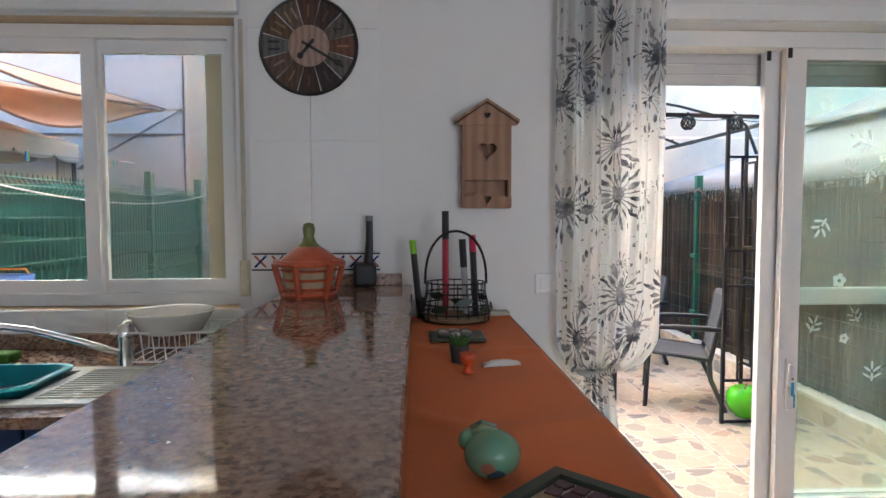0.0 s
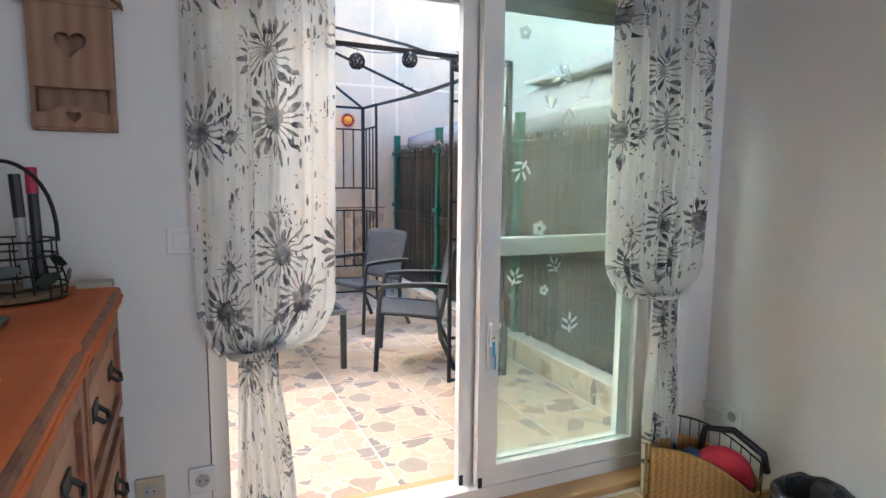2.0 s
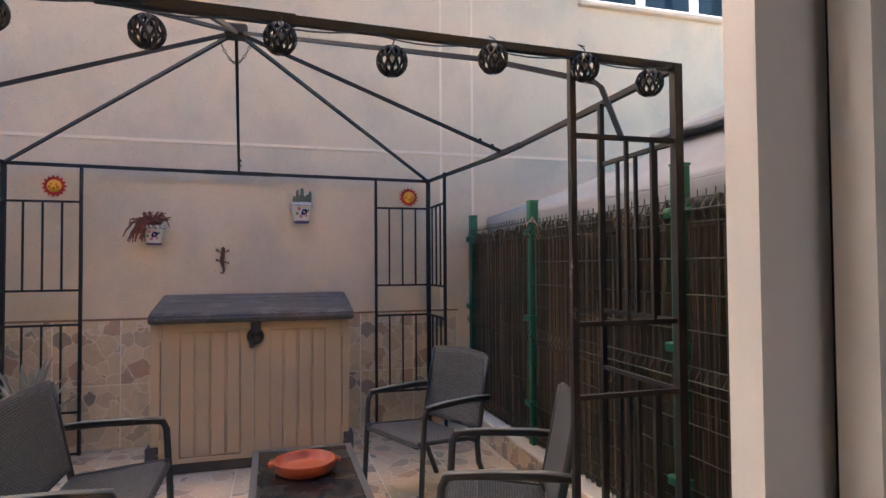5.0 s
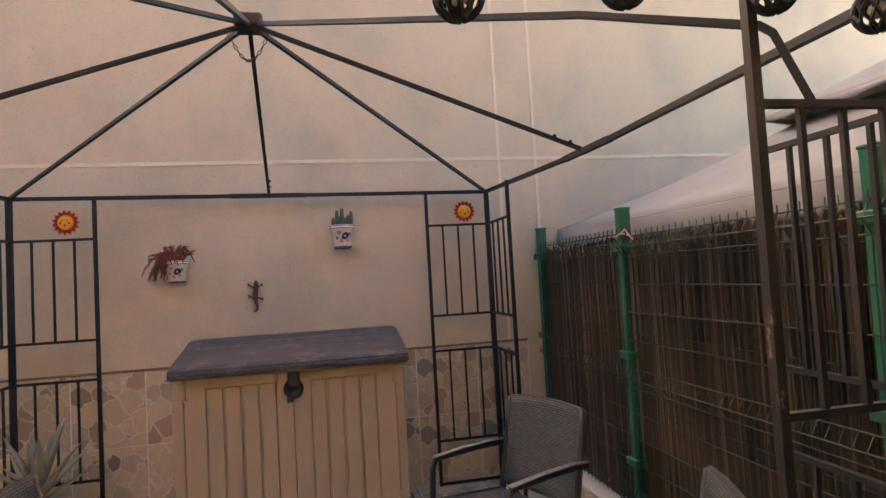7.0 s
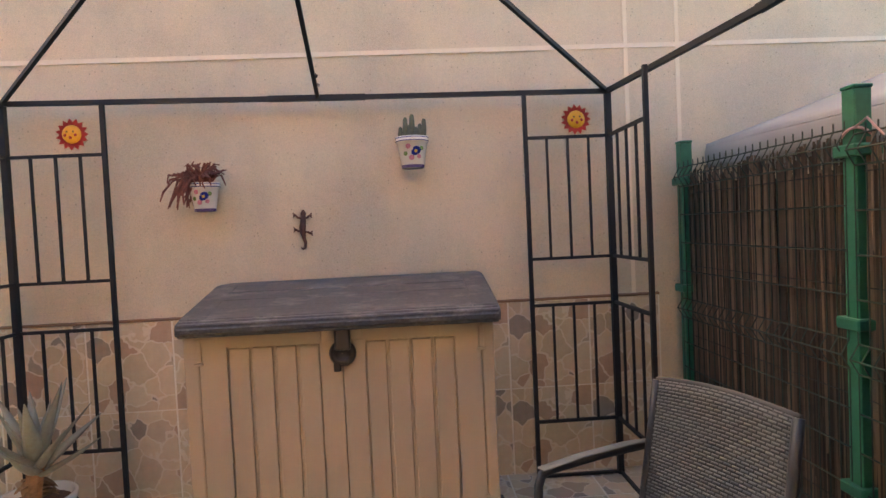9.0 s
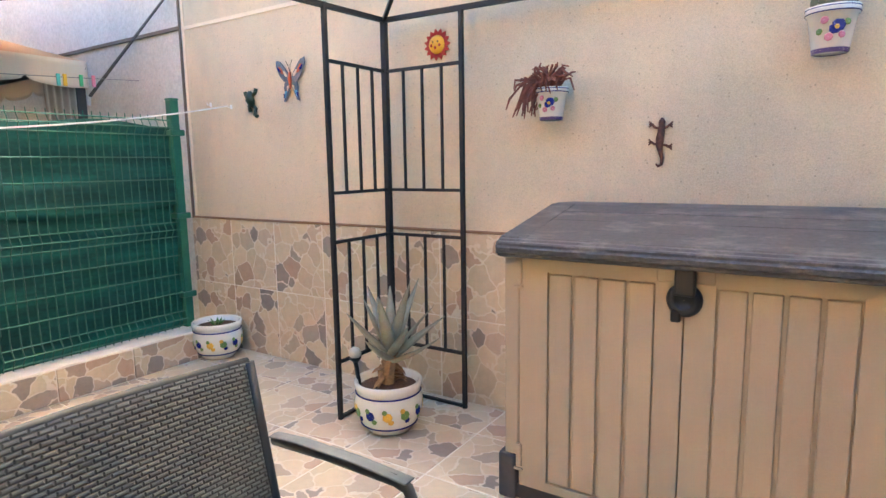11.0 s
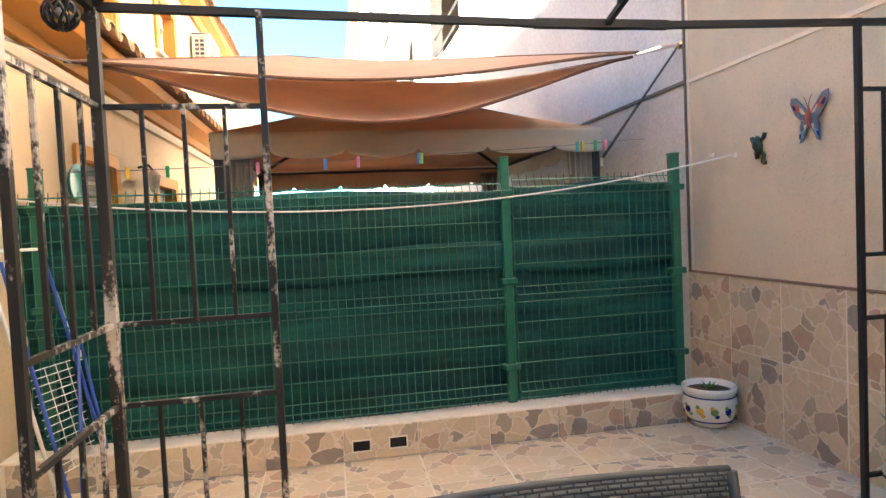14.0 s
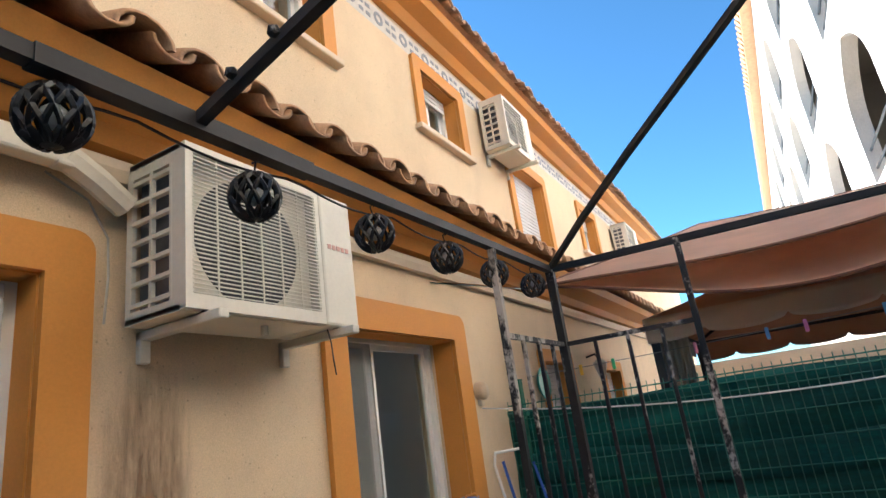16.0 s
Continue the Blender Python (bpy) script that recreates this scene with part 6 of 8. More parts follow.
# party tent: canopy with scalloped valance, posts, tied curtains
TX0, TX1, TY0, TY1, TE, TP = -6.6, -3.42, 3.72, 7.12, 2.21, 2.96
tent = thing("party_tent", ((TX0 + TX1) / 2, (TY0 + TY1) / 2, 0), "taupe party tent with scalloped valance in the next yard", "tent")
cpt = Vector(((TX0 + TX1) / 2, (TY0 + TY1) / 2, TP))
cs = [Vector((TX1, TY0, TE)), Vector((TX1, TY1, TE)), Vector((TX0, TY1, TE)), Vector((TX0, TY0, TE))]
for i in range(4):
    a, b = cs[i], cs[(i + 1) % 4]

    def roof(u, v, a=a, b=b):
        p = a.lerp(b, u).lerp(cpt, v)
        p.z -= 0.05 * math.sin(math.pi * v) + 0.02 * math.sin(math.pi * u) * (1 - v)
        return p
    part("canopy_panel", solidify(grid(B(), roof, 10, 8), 0.003), TENT_BROWN if i else SAIL, tent, "brown canopy panel", True)

    low = 0.07 if i == 2 else 0.0

    def val(u, v, a=a, b=b, low=low):
        p = a.lerp(b, u)
        nrm = (b - a).cross(Vector((0, 0, 1))).normalized()
        k = abs(math.sin(math.pi * (u * 5.5 + 0.25)))
        drop = 0.155 + 0.065 * k ** 0.4 + low
        return p + nrm * (0.01 + 0.006 * math.sin(25 * u)) - Vector((0, 0, drop * v))
    part("valance", solidify(grid(B(), val, 110, 6), 0.002), TENT_BROWN if i == 2 else TENT_TAUPE, tent, "scalloped cloth valance", True)
    inw = Vector((-0.05 if a.x > -5 else 0.05, 0.05 if a.y < 5 else -0.05, -0.045))
    inb = Vector((-0.05 if b.x > -5 else 0.05, 0.05 if b.y < 5 else -0.05, -0.045))
    part("eave_pole", sweep(B(), [a + inw, b + inb], 0.02, 6), FRAME_GREY, tent)
    part("post", bar(B(), (a.x + inw.x, a.y + inw.y, 0), (a.x + inw.x, a.y + inw.y, TE - 0.04), 0.07), FRAME_GREY, tent)
    part("rafter", sweep(B(), [a - Vector((0, 0, 0.06)), cpt - Vector((0, 0, 0.06))], 0.018, 6), IRON, tent)


def tied(cx, cy, dy):
    def fn(u, v):
        w = 0.24 - 0.15 * math.sin(math.pi * min(1, v * 1.05)) ** 2 * v
        return (cx + 0.03 * math.sin(u * 9 * math.pi), cy + dy * w * u, 2.1 - 1.9 * v)
    return solidify(grid(B(), fn, 30, 16), 0.002)


CREAM = cloth_sheet("cream_tent_curtain", (0.5, 0.43, 0.37), 0.35)
part("side_curtain", tied(TX1 - 0.05, TY0 + 0.08, 1), CREAM, tent, "cream tied side curtain", True)
part("side_curtain", tied(TX1 - 0.05, TY1 - 0.08, -1), CREAM, tent, "cream tied side curtain", True)
part("side_curtain", tied(TX0 + 0.05, TY1 - 0.1, -1), CREAM, tent, "cream tied side curtain", True)
# added white panel: stands in for the sky-lit wall below the rear valance
nb = thing("white_scalloped_screen", (-6.9, 5.5, 1.0), "white panel standing in for the bright gap under the rear valance", "screen")


def scr(u, v):
    return (-6.75, 3.4 + 3.7 * u, 0.0 + (1.50 + 0.09 * abs(math.sin(math.pi * u * 6))) * v)


part("panel", solidify(grid(B(), scr, 72, 4), 0.02), plain("bright_gap_white", (0.78, 0.77, 0.75), 0.7), nb)
# peg line with coloured pegs
pl = thing("peg_line", (-2.9, 5, 2.0), "grey washing line with coloured plastic pegs", "washing line")
LP = [Vector((-2.85, YO + (YF - YO) * t, 1.86 + 0.16 * t - 0.12 * t * (1 - t))) for t in [i / 30 for i in range(31)]]
part("line", sweep(B(), LP, 0.003, 4), plain("grey_cord", (0.3, 0.3, 0.29), 0.8), pl)
PEGC = [(0.85, 0.5, 0.05), (0.05, 0.5, 0.2), (0.8, 0.25, 0.35), (0.15, 0.4, 0.75), (0.75, 0.25, 0.55), (0.1, 0.35, 0.7), (0.35, 0.6, 0.1), (0.1, 0.55, 0.5)]
for i, t in enumerate((0.1, 0.16, 0.30, 0.41, 0.465, 0.57, 0.575, 0.865, 0.875, 0.9, 0.92)):
    k = int(t * 30)
    p = LP[k].lerp(LP[min(30, k + 1)], t * 30 - k)
    part("peg", box(B(), p.x - 0.006, p.x + 0.006, p.y - 0.013, p.y + 0.013, p.z - 0.062, p.z + 0.022, 0.003), plain("peg_plastic", PEGC[i % 8], 0.4, var=0.03), pl)

# neighbour's pavilion beyond the reed fence: two-tier pale canopy
pav = thing("garden_pavilion", (5.1, 5.2, 0), "pale grey two-tier pavilion canopy beyond the reed fence", "pavilion")


def tier(name, x0, x1, y0, y1, ze, top, ins, lip, mt):
    cx, cy = (x0 + x1) / 2, (y0 + y1) / 2
    lo = [Vector((x0, y0, ze)), Vector((x1, y0, ze)), Vector((x1, y1, ze)), Vector((x0, y1, ze))]
    hi = [Vector((cx + (p.x - cx) * ins, cy + (p.y - cy) * ins, top)) for p in lo]
    for i in range(4):
        a, b, c, d = lo[i], lo[(i + 1) % 4], hi[(i + 1) % 4], hi[i]

        def fn(u, v):
            p = a.lerp(b, u).lerp(d.lerp(c, u), v)
            p.z -= 0.03 * math.sin(math.pi * v) + 0.03 * math.sin(math.pi * u) * (1 - v)
            return p
        part(name, solidify(grid(B(), fn, 12, 8), 0.004), mt, pav, "", True)
        e = [fn(i / 12, 0) - Vector((0, 0, 0.01)) for i in range(13)]
        part("canopy_hem", sweep(B(), e, 0.008, 5, ry=0.012), TARP_GREY, pav)

        def hang(u, v):
            p = fn(u, 0)
            out = (b - a).cross(Vector((0, 0, 1))).normalized()
            return p + out * (0.012 * math.sin(math.pi * v) + 0.006 * math.sin(19 * u) * v) - Vector((0, 0, (lip + 0.008 * math.sin(23 * u)) * v))
        part("valance", solidify(grid(B(), hang, 30, 5), 0.003), TARP_GREY, pav, "", True)


tier("canopy_panel", 3.36, 6.6, 3.3, 7.18, 1.772, 2.28, 0.34, 0.13, TARP_GREY)
tier("top_canopy_panel", 4.2, 5.8, 4.3, 6.0, 2.30, 2.72, 0.02, 0.03, TARP_GREY)
for x in (3.5, 6.5):
    for y in (3.6, 6.95):
        part("post", bar(B(), (x, y, 0), (x, y, 1.68), 0.07), FRAME_GREY, pav)
# yard edges beyond the fences
bm = B()
box(bm, 6.9, 7.1, YO, YF, -0.02, 2.4)
struct("wall_yard_east", bm, FARWALL, "pale rendered yard wall")
bm = B()
box(bm, -9.2, -9.0, YO, YF, -0.02, 2.0)
struct("wall_yard_west", bm, FACADE, "cream rendered yard wall")

# ---- air conditioners ----
def ac_unit(x0, x1, y0, y1, z0, z1, label, detail=True):
    """Front faces +y; the fan grille takes the +x part."""
    th = thing("air_conditioner", ((x0 + x1) / 2, (y0 + y1) / 2, z0), label, "air conditioner")
    w, h = x1 - x0, z1 - z0
    gx0 = x0 + w * 0.24
    bm = B()
    box(bm, x0, gx0, y0, y1, z0, z1, 0.012, 2)
    part("front_cover", bm, AC_WHITE, th)
    bm = slab_with_holes(B(), rect(gx0 + 0.001, x1, z0 + 0.004, z1 - 0.002), [rect(gx0 + 0.025, x1 - 0.03, z0 + 0.05, z1 - 0.03)], "y", y1 - 0.03, y1 - 0.004)
    slab_with_holes(bm, rect(y0, y1 - 0.03, z0 + 0.004, z1 - 0.002), [rect(y0 + 0.025, y1 - 0.075, z0 + 0.04, z1 - 0.06)], "x", x1 - 0.02, x1)
    box(bm, gx0, x1, y0, y1 - 0.03, z1 - 0.022, z1)
    box(bm, gx0, x1, y0, y1 - 0.03, z0, z0 + 0.02)
    part("casing", bm, AC_WHITE, th)
    bm = B()
    box(bm, gx0 + 0.01, x1 - 0.05, y1 - 0.075, y1 - 0.07, z0 + 0.02, z1 - 0.02)
    part("coil_back", bm, plain("warm_shroud", (0.62, 0.57, 0.47), 0.6), th)
    bm = B()
    box(bm, x1 - 0.05, x1 - 0.045, y0 + 0.01, y1 - 0.07, z0 + 0.02, z1 - 0.02)
    part("side_coil", bm, plain("grey_coil", (0.16, 0.16, 0.17), 0.5, metal=0.5), th)
    cx, cz, r = (gx0 + x1) / 2, (z0 + z1) / 2, min(h, x1 - gx0) * 0.42
    bm = lathe(B(), [(0.001, 0), (r, 0), (r, 0.004), (0.001, 0.004)], 36)
    bmesh.ops.transform(bm, verts=bm.verts, matrix=Matrix.Translation((cx, y1 - 0.066, cz)) @ Matrix.Rotation(radians(90), 4, "X"))
    part("fan_opening", bm, BLACK_PLASTIC, th, "dark round fan opening")
    bm = lathe(B(), [(0.001, 0), (r * 0.25, 0), (r * 0.22, 0.02), (0.001, 0.03)], 20)
    bmesh.ops.transform(bm, verts=bm.verts, matrix=Matrix.Translation((cx, y1 - 0.05, cz)) @ Matrix.Rotation(radians(-90), 4, "X"))
    part("fan_hub", bm, AC_DARK, th)
    n = 34 if detail else 12
    for k in range(n):
        z = z0 + 0.055 + (h - 0.09) * k / (n - 1)
        part("grille_slat", box(B(), gx0 + 0.02, x1 - 0.026, y1 - 0.0055, y1 - 0.002, z - 0.0021, z + 0.0021), AC_WHITE, th)
    for k in range(7):
        x = gx0 + 0.03 + (x1 - gx0 - 0.06) * k / 6
        part("grille_bar", box(B(), x - 0.003, x + 0.003, y1 - 0.0085, y1 - 0.0055, z0 + 0.05, z1 - 0.03), AC_WHITE, th)
    for k in range(7):
        z = z0 + 0.06 + (h - 0.14) * k / 6
        part("side_louvre", box(B(), x1 - 0.016, x1 + 0.002, y0 + 0.02, y1 - 0.07, z - 0.008, z + 0.008, 0.002), AC_WHITE, th)
    for k in range(3):
        y = y0 + 0.025 + (y1 - y0 - 0.1) * k / 2
        part("side_bar", box(B(), x1 - 0.016, x1 + 0.001, y - 0.006, y + 0.006, z0 + 0.04, z1 - 0.06), AC_WHITE, th)
    for x in (x0 + 0.1, x1 - 0.09):
        bm = B()
        box(bm, x - 0.02, x + 0.02, YO + 0.001, y1 + 0.06, z0 - 0.035, z0 - 0.002, 0.004)
        box(bm, x - 0.02, x + 0.02, YO + 0.001, YO + 0.03, z0 - 0.11, z0 - 0.002, 0.004)
        part("bracket", bm, AC_WHITE, th)
        part("foot", box(B(), x - 0.016, x + 0.016, y1 - 0.05, y1 - 0.02, z0 - 0.004, z0 + 0.004), BLACK_PLASTIC, th)
    return th


ac = ac_unit(-0.095, 0.75, 2.87, 3.175, 1.99, 2.56, "yellowed white split air conditioner on wall brackets")
# maker's mark as plain red bars
for k in range(5):
    x = 0.073 - k * 0.028
    part("maker_mark", box(B(), x - 0.022, x - 0.001, 3.1755, 3.1772, 2.315, 2.335), plain("faded_red_print", (0.62, 0.34, 0.28), 0.6), ac)
part("drain", sweep(B(), [(0.35, 3.08, 1.985), (0.35, 3.08, 1.95)], 0.014, 8), AC_WHITE, ac)
part("loose_cable", sweep(B(), [(0.06, 3.13, 1.985), (0.055, 3.14, 1.93), (0.06, 3.15, 1.86), (0.05, 3.15, 1.80)], 0.003, 5), BLACK_PLASTIC, ac)
ac_unit(-3.25, -2.62, 2.86, 3.1, 3.86, 4.36, "white split air conditioner high on the facade", False)
ac_unit(-8.0, -7.25, 2.86, 3.1, 3.75, 4.25, "white split air conditioner further along the facade", False)
# pipe trunking beside the unit
tr = thing("pipe_trunking", (1.5, YO, 2.6), "white plastic pipe trunking along the facade", "trunking")
part("duct", box(B(), 0.98, 5.5, YO + 0.062, YO + 0.12, 2.47, 2.55, 0.01, 2), AC_WHITE, tr)
part("duct", sweep(B(), [(0.985, YO + 0.09, 2.51), (0.88, YO + 0.085, 2.46), (0.77, YO + 0.07, 2.40)], 0.045, 8), AC_WHITE, tr)
part("joint_cover", box(B(), 0.96, 1.02, YO + 0.062, YO + 0.124, 2.462, 2.558, 0.012, 2), AC_WHITE, tr)
cb = thing("wall_cable", (0.8, YO, 2.3), "thin grey cable looping down the facade", "cable")
part("cable", sweep(B(), [(1.0, YO + 0.01, 2.48), (0.86, YO + 0.01, 2.42), (0.79, YO + 0.01, 2.3), (0.8, YO + 0.035, 2.16), (0.81, YO + 0.035, 2.0)], 0.004, 5), plain("grey_cable", (0.45, 0.42, 0.38), 0.7), cb)

STAIN, nt, bs = nodes_of("rusty_drip_stain")
_c = nt.nodes.new("ShaderNodeTexCoord")
_x = nt.nodes.new("ShaderNodeSeparateXYZ")
L(nt, _c.outputs["UV"], _x.inputs[0])
_edge = maths(nt, "MULTIPLY", maths(nt, "MULTIPLY", _x.outputs[0], maths(nt, "SUBTRACT", 1.0, _x.outputs[0])), 4.0)
_fall = maths(nt, "MULTIPLY", maths(nt, "MULTIPLY", _x.outputs[1], maths(nt, "SUBTRACT", 1.0, _x.outputs[1])), 3.0)
_n = noise_of(nt, coords(nt, "Object", (16, 16, 2.2)), 2.0, 6, 0.7)
_f = ramp(nt, maths(nt, "MULTIPLY", maths(nt, "MULTIPLY", _edge, _fall), _n), [(0.12, (0, 0, 0)), (0.42, (0.75, 0.75, 0.75))])
bs.inputs["Base Color"].default_value = (0.3, 0.2, 0.12, 1)
bs.inputs["Roughness"].default_value = 0.95
_t, _m = nt.nodes.new("ShaderNodeBsdfTransparent"), nt.nodes.new("ShaderNodeMixShader")
L(nt, _f, _m.inputs[0])
L(nt, _t.outputs[0], _m.inputs[1])
L(nt, bs.outputs[0], _m.inputs[2])
L(nt, _m.outputs[0], nt.nodes["Material Output"].inputs[0])
struct("facade_stain", grid(B(), lambda u, v: (0.42 + 0.42 * u, YO + 0.0015, 0.95 + 1.03 * v), 1, 1, lambda u, v: (u, v)), STAIN, "brown drip stains on the render under the unit")

# ---- facade odds and ends ----
bell = thing("alarm_box", (-1.83, YO, 1.74), "round cream plastic ventilator box on the facade", "wall box")
bm = lathe(B(), [(0.062, 0), (0.062, 0.05), (0.05, 0.062), (0.001, 0.064)], 20)
bmesh.ops.transform(bm, verts=bm.verts, matrix=Matrix.Translation((-1.83, YO, 1.755)) @ Matrix.Rotation(radians(-90), 4, "X"))
part("dome", bm, plain("cream_plastic", (0.62, 0.46, 0.3), 0.5), bell, "", True)
part("foot", box(B(), -1.855, -1.805, YO, YO + 0.03, 1.655, 1.70, 0.005), plain("cream_plastic_foot", (0.68, 0.55, 0.4), 0.5), bell)
bk = thing("peg_basket", (-1.37, 2.87, KZ0), "blue plastic peg basket with orange handle on the sill", "basket")
BLUEP = plain("blue_basket_plastic", (0.12, 0.24, 0.62), 0.4, var=0.06)
bx0, bx1, by0, by1 = -1.47, -1.285, 2.80, 2.90
for y in (by0, by1):
    hs = [rect(bx0 + 0.02 + k * 0.026, bx0 + 0.036 + k * 0.026, KZ0 + 0.035, KZ0 + 0.065) for k in range(6)]
    part("side", slab_with_holes(B(), [(bx0 + 0.012, KZ0 + 0.002), (bx1 - 0.012, KZ0 + 0.002), (bx1, KZ0 + 0.1), (bx0, KZ0 + 0.1)], hs, "y", y - 0.003, y + 0.003), BLUEP, bk)
for x in (bx0 + 0.004, bx1 - 0.004):
    part("end", box(B(), x - 0.003, x + 0.003, by0, by1, KZ0 + 0.002, KZ0 + 0.1), BLUEP, bk)
part("bottom", box(B(), bx0 + 0.012, bx1 - 0.012, by0, by1, KZ0 + 0.001, KZ0 + 0.006), BLUEP, bk)
part("rim", sweep(B(), [(bx0, by0, KZ0 + 0.1), (bx1, by0, KZ0 + 0.1), (bx1, by1, KZ0 + 0.1), (bx0, by1, KZ0 + 0.1)], 0.006, 6, True), BLUEP, bk)
part("handle", sweep(B(), [(bx0 + 0.02, by1 + 0.004, KZ0 + 0.1), (bx0 + 0.035, by1, KZ0 + 0.125), (bx1 - 0.035, by1, KZ0 + 0.125), (bx1 - 0.02, by1 + 0.004, KZ0 + 0.1)], 0.005, 6), plain("orange_plastic", (0.8, 0.3, 0.03), 0.4), bk, "orange handle")
hz = thing("hose_holder", (-1.5, YO, 0.7), "green hose coiled on a lime wall holder", "garden hose")
LIME = plain("lime_plastic", (0.16, 0.45, 0.06), 0.4, var=0.05)
HG = plain("green_hose", (0.01, 0.19, 0.09), 0.35, var=0.08)
part("back_plate", box(B(), -1.62, -1.38, YO + 0.001, YO + 0.012, 0.60, 0.86, 0.02, 2), LIME, hz)


def cradle(u, v):
    a = math.pi * (0.05 + 0.9 * u)
    return (-1.5 - 0.1 * math.cos(a), YO + 0.01 + 0.15 * v, 0.72 + 0.07 * math.sin(a))


part("cradle", solidify(grid(B(), cradle, 12, 3), 0.006), LIME, hz, "", True)
part("front_plate", prism(B(), [(-1.61, 0.70), (-1.39, 0.70), (-1.40, 0.87), (-1.45, 0.885), (-1.59, 0.86)], "y", YO + 0.16, YO + 0.168), LIME, hz)
for k in range(7):
    ph, w, dp = k * 0.35, 0.11 + 0.012 * (k % 3), 0.15 + 0.02 * (k % 4)
    pts = []
    for i in range(28):
        a = 2 * math.pi * i / 28
        pts.append((-1.5 + w * math.cos(a) + 0.01 * math.sin(ph), YO + 0.03 + 0.017 * k + 0.012 * math.sin(a * 2 + ph), 0.66 + dp * math.sin(a) * (1.0 if math.sin(a) < 0 else 0.8)))
    part("hose_coil", sweep(B(), pts, 0.0085, 7, True), HG, hz, "", True)
part("nozzle", sweep(B(), [(-1.36, YO + 0.1, 0.80), (-1.42, YO + 0.13, 0.83), (-1.47, YO + 0.14, 0.85)], [0.012, 0.016, 0.014], 8), plain("grey_nozzle", (0.4, 0.42, 0.4), 0.4), hz, "grey hose nozzle")

# folded clothes airer leaning by the facade
ar = thing("clothes_airer", (-1.85, 3.0, 0), "folded white and blue clothes airer leaning on the facade", "clothes airer")
WHT, BLU = plain("white_coated_wire", (0.72, 0.71, 0.69), 0.4, var=0.03), plain("blue_tube", (0.03, 0.09, 0.4), 0.35, var=0.05)
A0, A1 = Vector((-1.62, 3.22, 0.02)), Vector((-1.70, 2.92, 1.32))
dv = Vector((-0.36, 0.12, 0))
part("outer_frame", sweep(B(), [A0, A1.lerp(A0, 0.03), A1 + dv * 0.08 + Vector((0, 0, 0.03)), A1 + dv * 0.92 + Vector((0, 0, 0.03)), A1.lerp(A0, 0.03) + dv, A0 + dv], 0.010, 7), WHT, ar, "", True)
for f0, f1, t0, t1 in ((0.08, 0.12, 0.02, 0.98), (0.92, 0.86, 0.02, 0.95)):
    part("leg", sweep(B(), [A0 + dv * f0 + Vector((0, 0.03, 0)), A0.lerp(A1, t1) + dv * f1 + Vector((0, 0.03, 0))], 0.010, 7), BLU, ar, "blue tube leg")
for f0, f1 in ((0.2, 0.95), (0.85, 0.99)):
    part("leg", sweep(B(), [A0 + dv * f0 + Vector((0, 0.05, 0)), A0.lerp(A1, 0.62) + dv * f1 + Vector((0, 0.05, 0))], 0.010, 7), BLU, ar, "blue tube leg")
for k in range(14):
    q = A0.lerp(A1, 0.12 + 0.032 * k)
    part("rung", sweep(B(), [q + dv * 0.12, q + dv * 0.88], 0.0028, 5), WHT, ar)
for k in range(4):
    part("rung", sweep(B(), [A0.lerp(A1, 0.12) + dv * (0.2 + 0.2 * k), A0.lerp(A1, 0.54) + dv * (0.2 + 0.2 * k)], 0.0025, 5), WHT, ar)
for f in (0.0, 1.0):
    q = A0.lerp(A1, 0.55) + dv * f
    part("joint", box(B(), q.x - 0.02, q.x + 0.02, q.y - 0.01, q.y + 0.04, q.z - 0.03, q.z + 0.03, 0.008, 2), WHT, ar)
# facade lantern and meter further along
ln = thing("wall_lantern", (-4.6, YO, 2.0), "black wall lantern with white glass", "wall lamp")
part("arm", sweep(B(), [(-4.6, YO, 2.08), (-4.6, YO + 0.1, 2.1), (-4.6, YO + 0.14, 2.04)], 0.012, 6), IRON, ln)
part("shade", lathe(B(), [(0.03, -0.2), (0.07, -0.05), (0.075, -0.03), (0.02, 0.02)], 10, (-4.6, YO + 0.14, 2.03), True), plain("milky_glass", (0.6, 0.57, 0.5), 0.3), ln)
dsk = thing("wall_plate", (-3.05, YO, 1.75), "round turquoise plate hung on the facade", "plate")
bm = lathe(B(), [(0.001, 0.02), (0.1, 0.02), (0.14, 0.035), (0.14, 0.03), (0.1, 0.0), (0.001, 0.0)], 24)
bmesh.ops.transform(bm, verts=bm.verts, matrix=Matrix.Translation((-3.0, YO + 0.03, 1.8)) @ Matrix.Rotation(radians(-90), 4, "X"))
part("disc", bm, plain("turquoise_glaze", (0.02, 0.3, 0.24), 0.35), dsk, "", True)

# ---- room: bar, kitchen run, sideboard ----
bar_base = struct("bar_wall", box(B(), 0.02, 0.37, 0.45, YI, 0, 1.03), PLASTER, "white half-height wall under the bar")
bt = thing("bar_counter", (0.18, 1.4, 1.09), "polished brown granite bar top on a half wall", "countertop")
part("slab", box(B(), -0.045, 0.412, 0.36, YI - 0.002, 1.03, 1.12, 0.006, 2), GRANITE, bt)
part("upstand", box(B(), 0.12, 0.37, YI - 0.02, YI - 0.002, 1.12, 1.165, 0.003), GRANITE, bt)
WTOP = thing("kitchen_worktop", (-1.4, 2.1, 0.85), "brown granite kitchen worktop with a set-in sink", "countertop")
bm = slab_with_holes(B(), rect(-2.98, 0.018, 1.70, YI - 0.002), [rect(-1.17, -0.30, 1.80, 2.16)], "z", 0.85, 0.88)
part("slab", bm, GRANITE, WTOP)
part("upstand", box(B(), -2.98, 0.018, YI - 0.02, YI - 0.002, 0.88, 0.94, 0.003), GRANITE, WTOP)
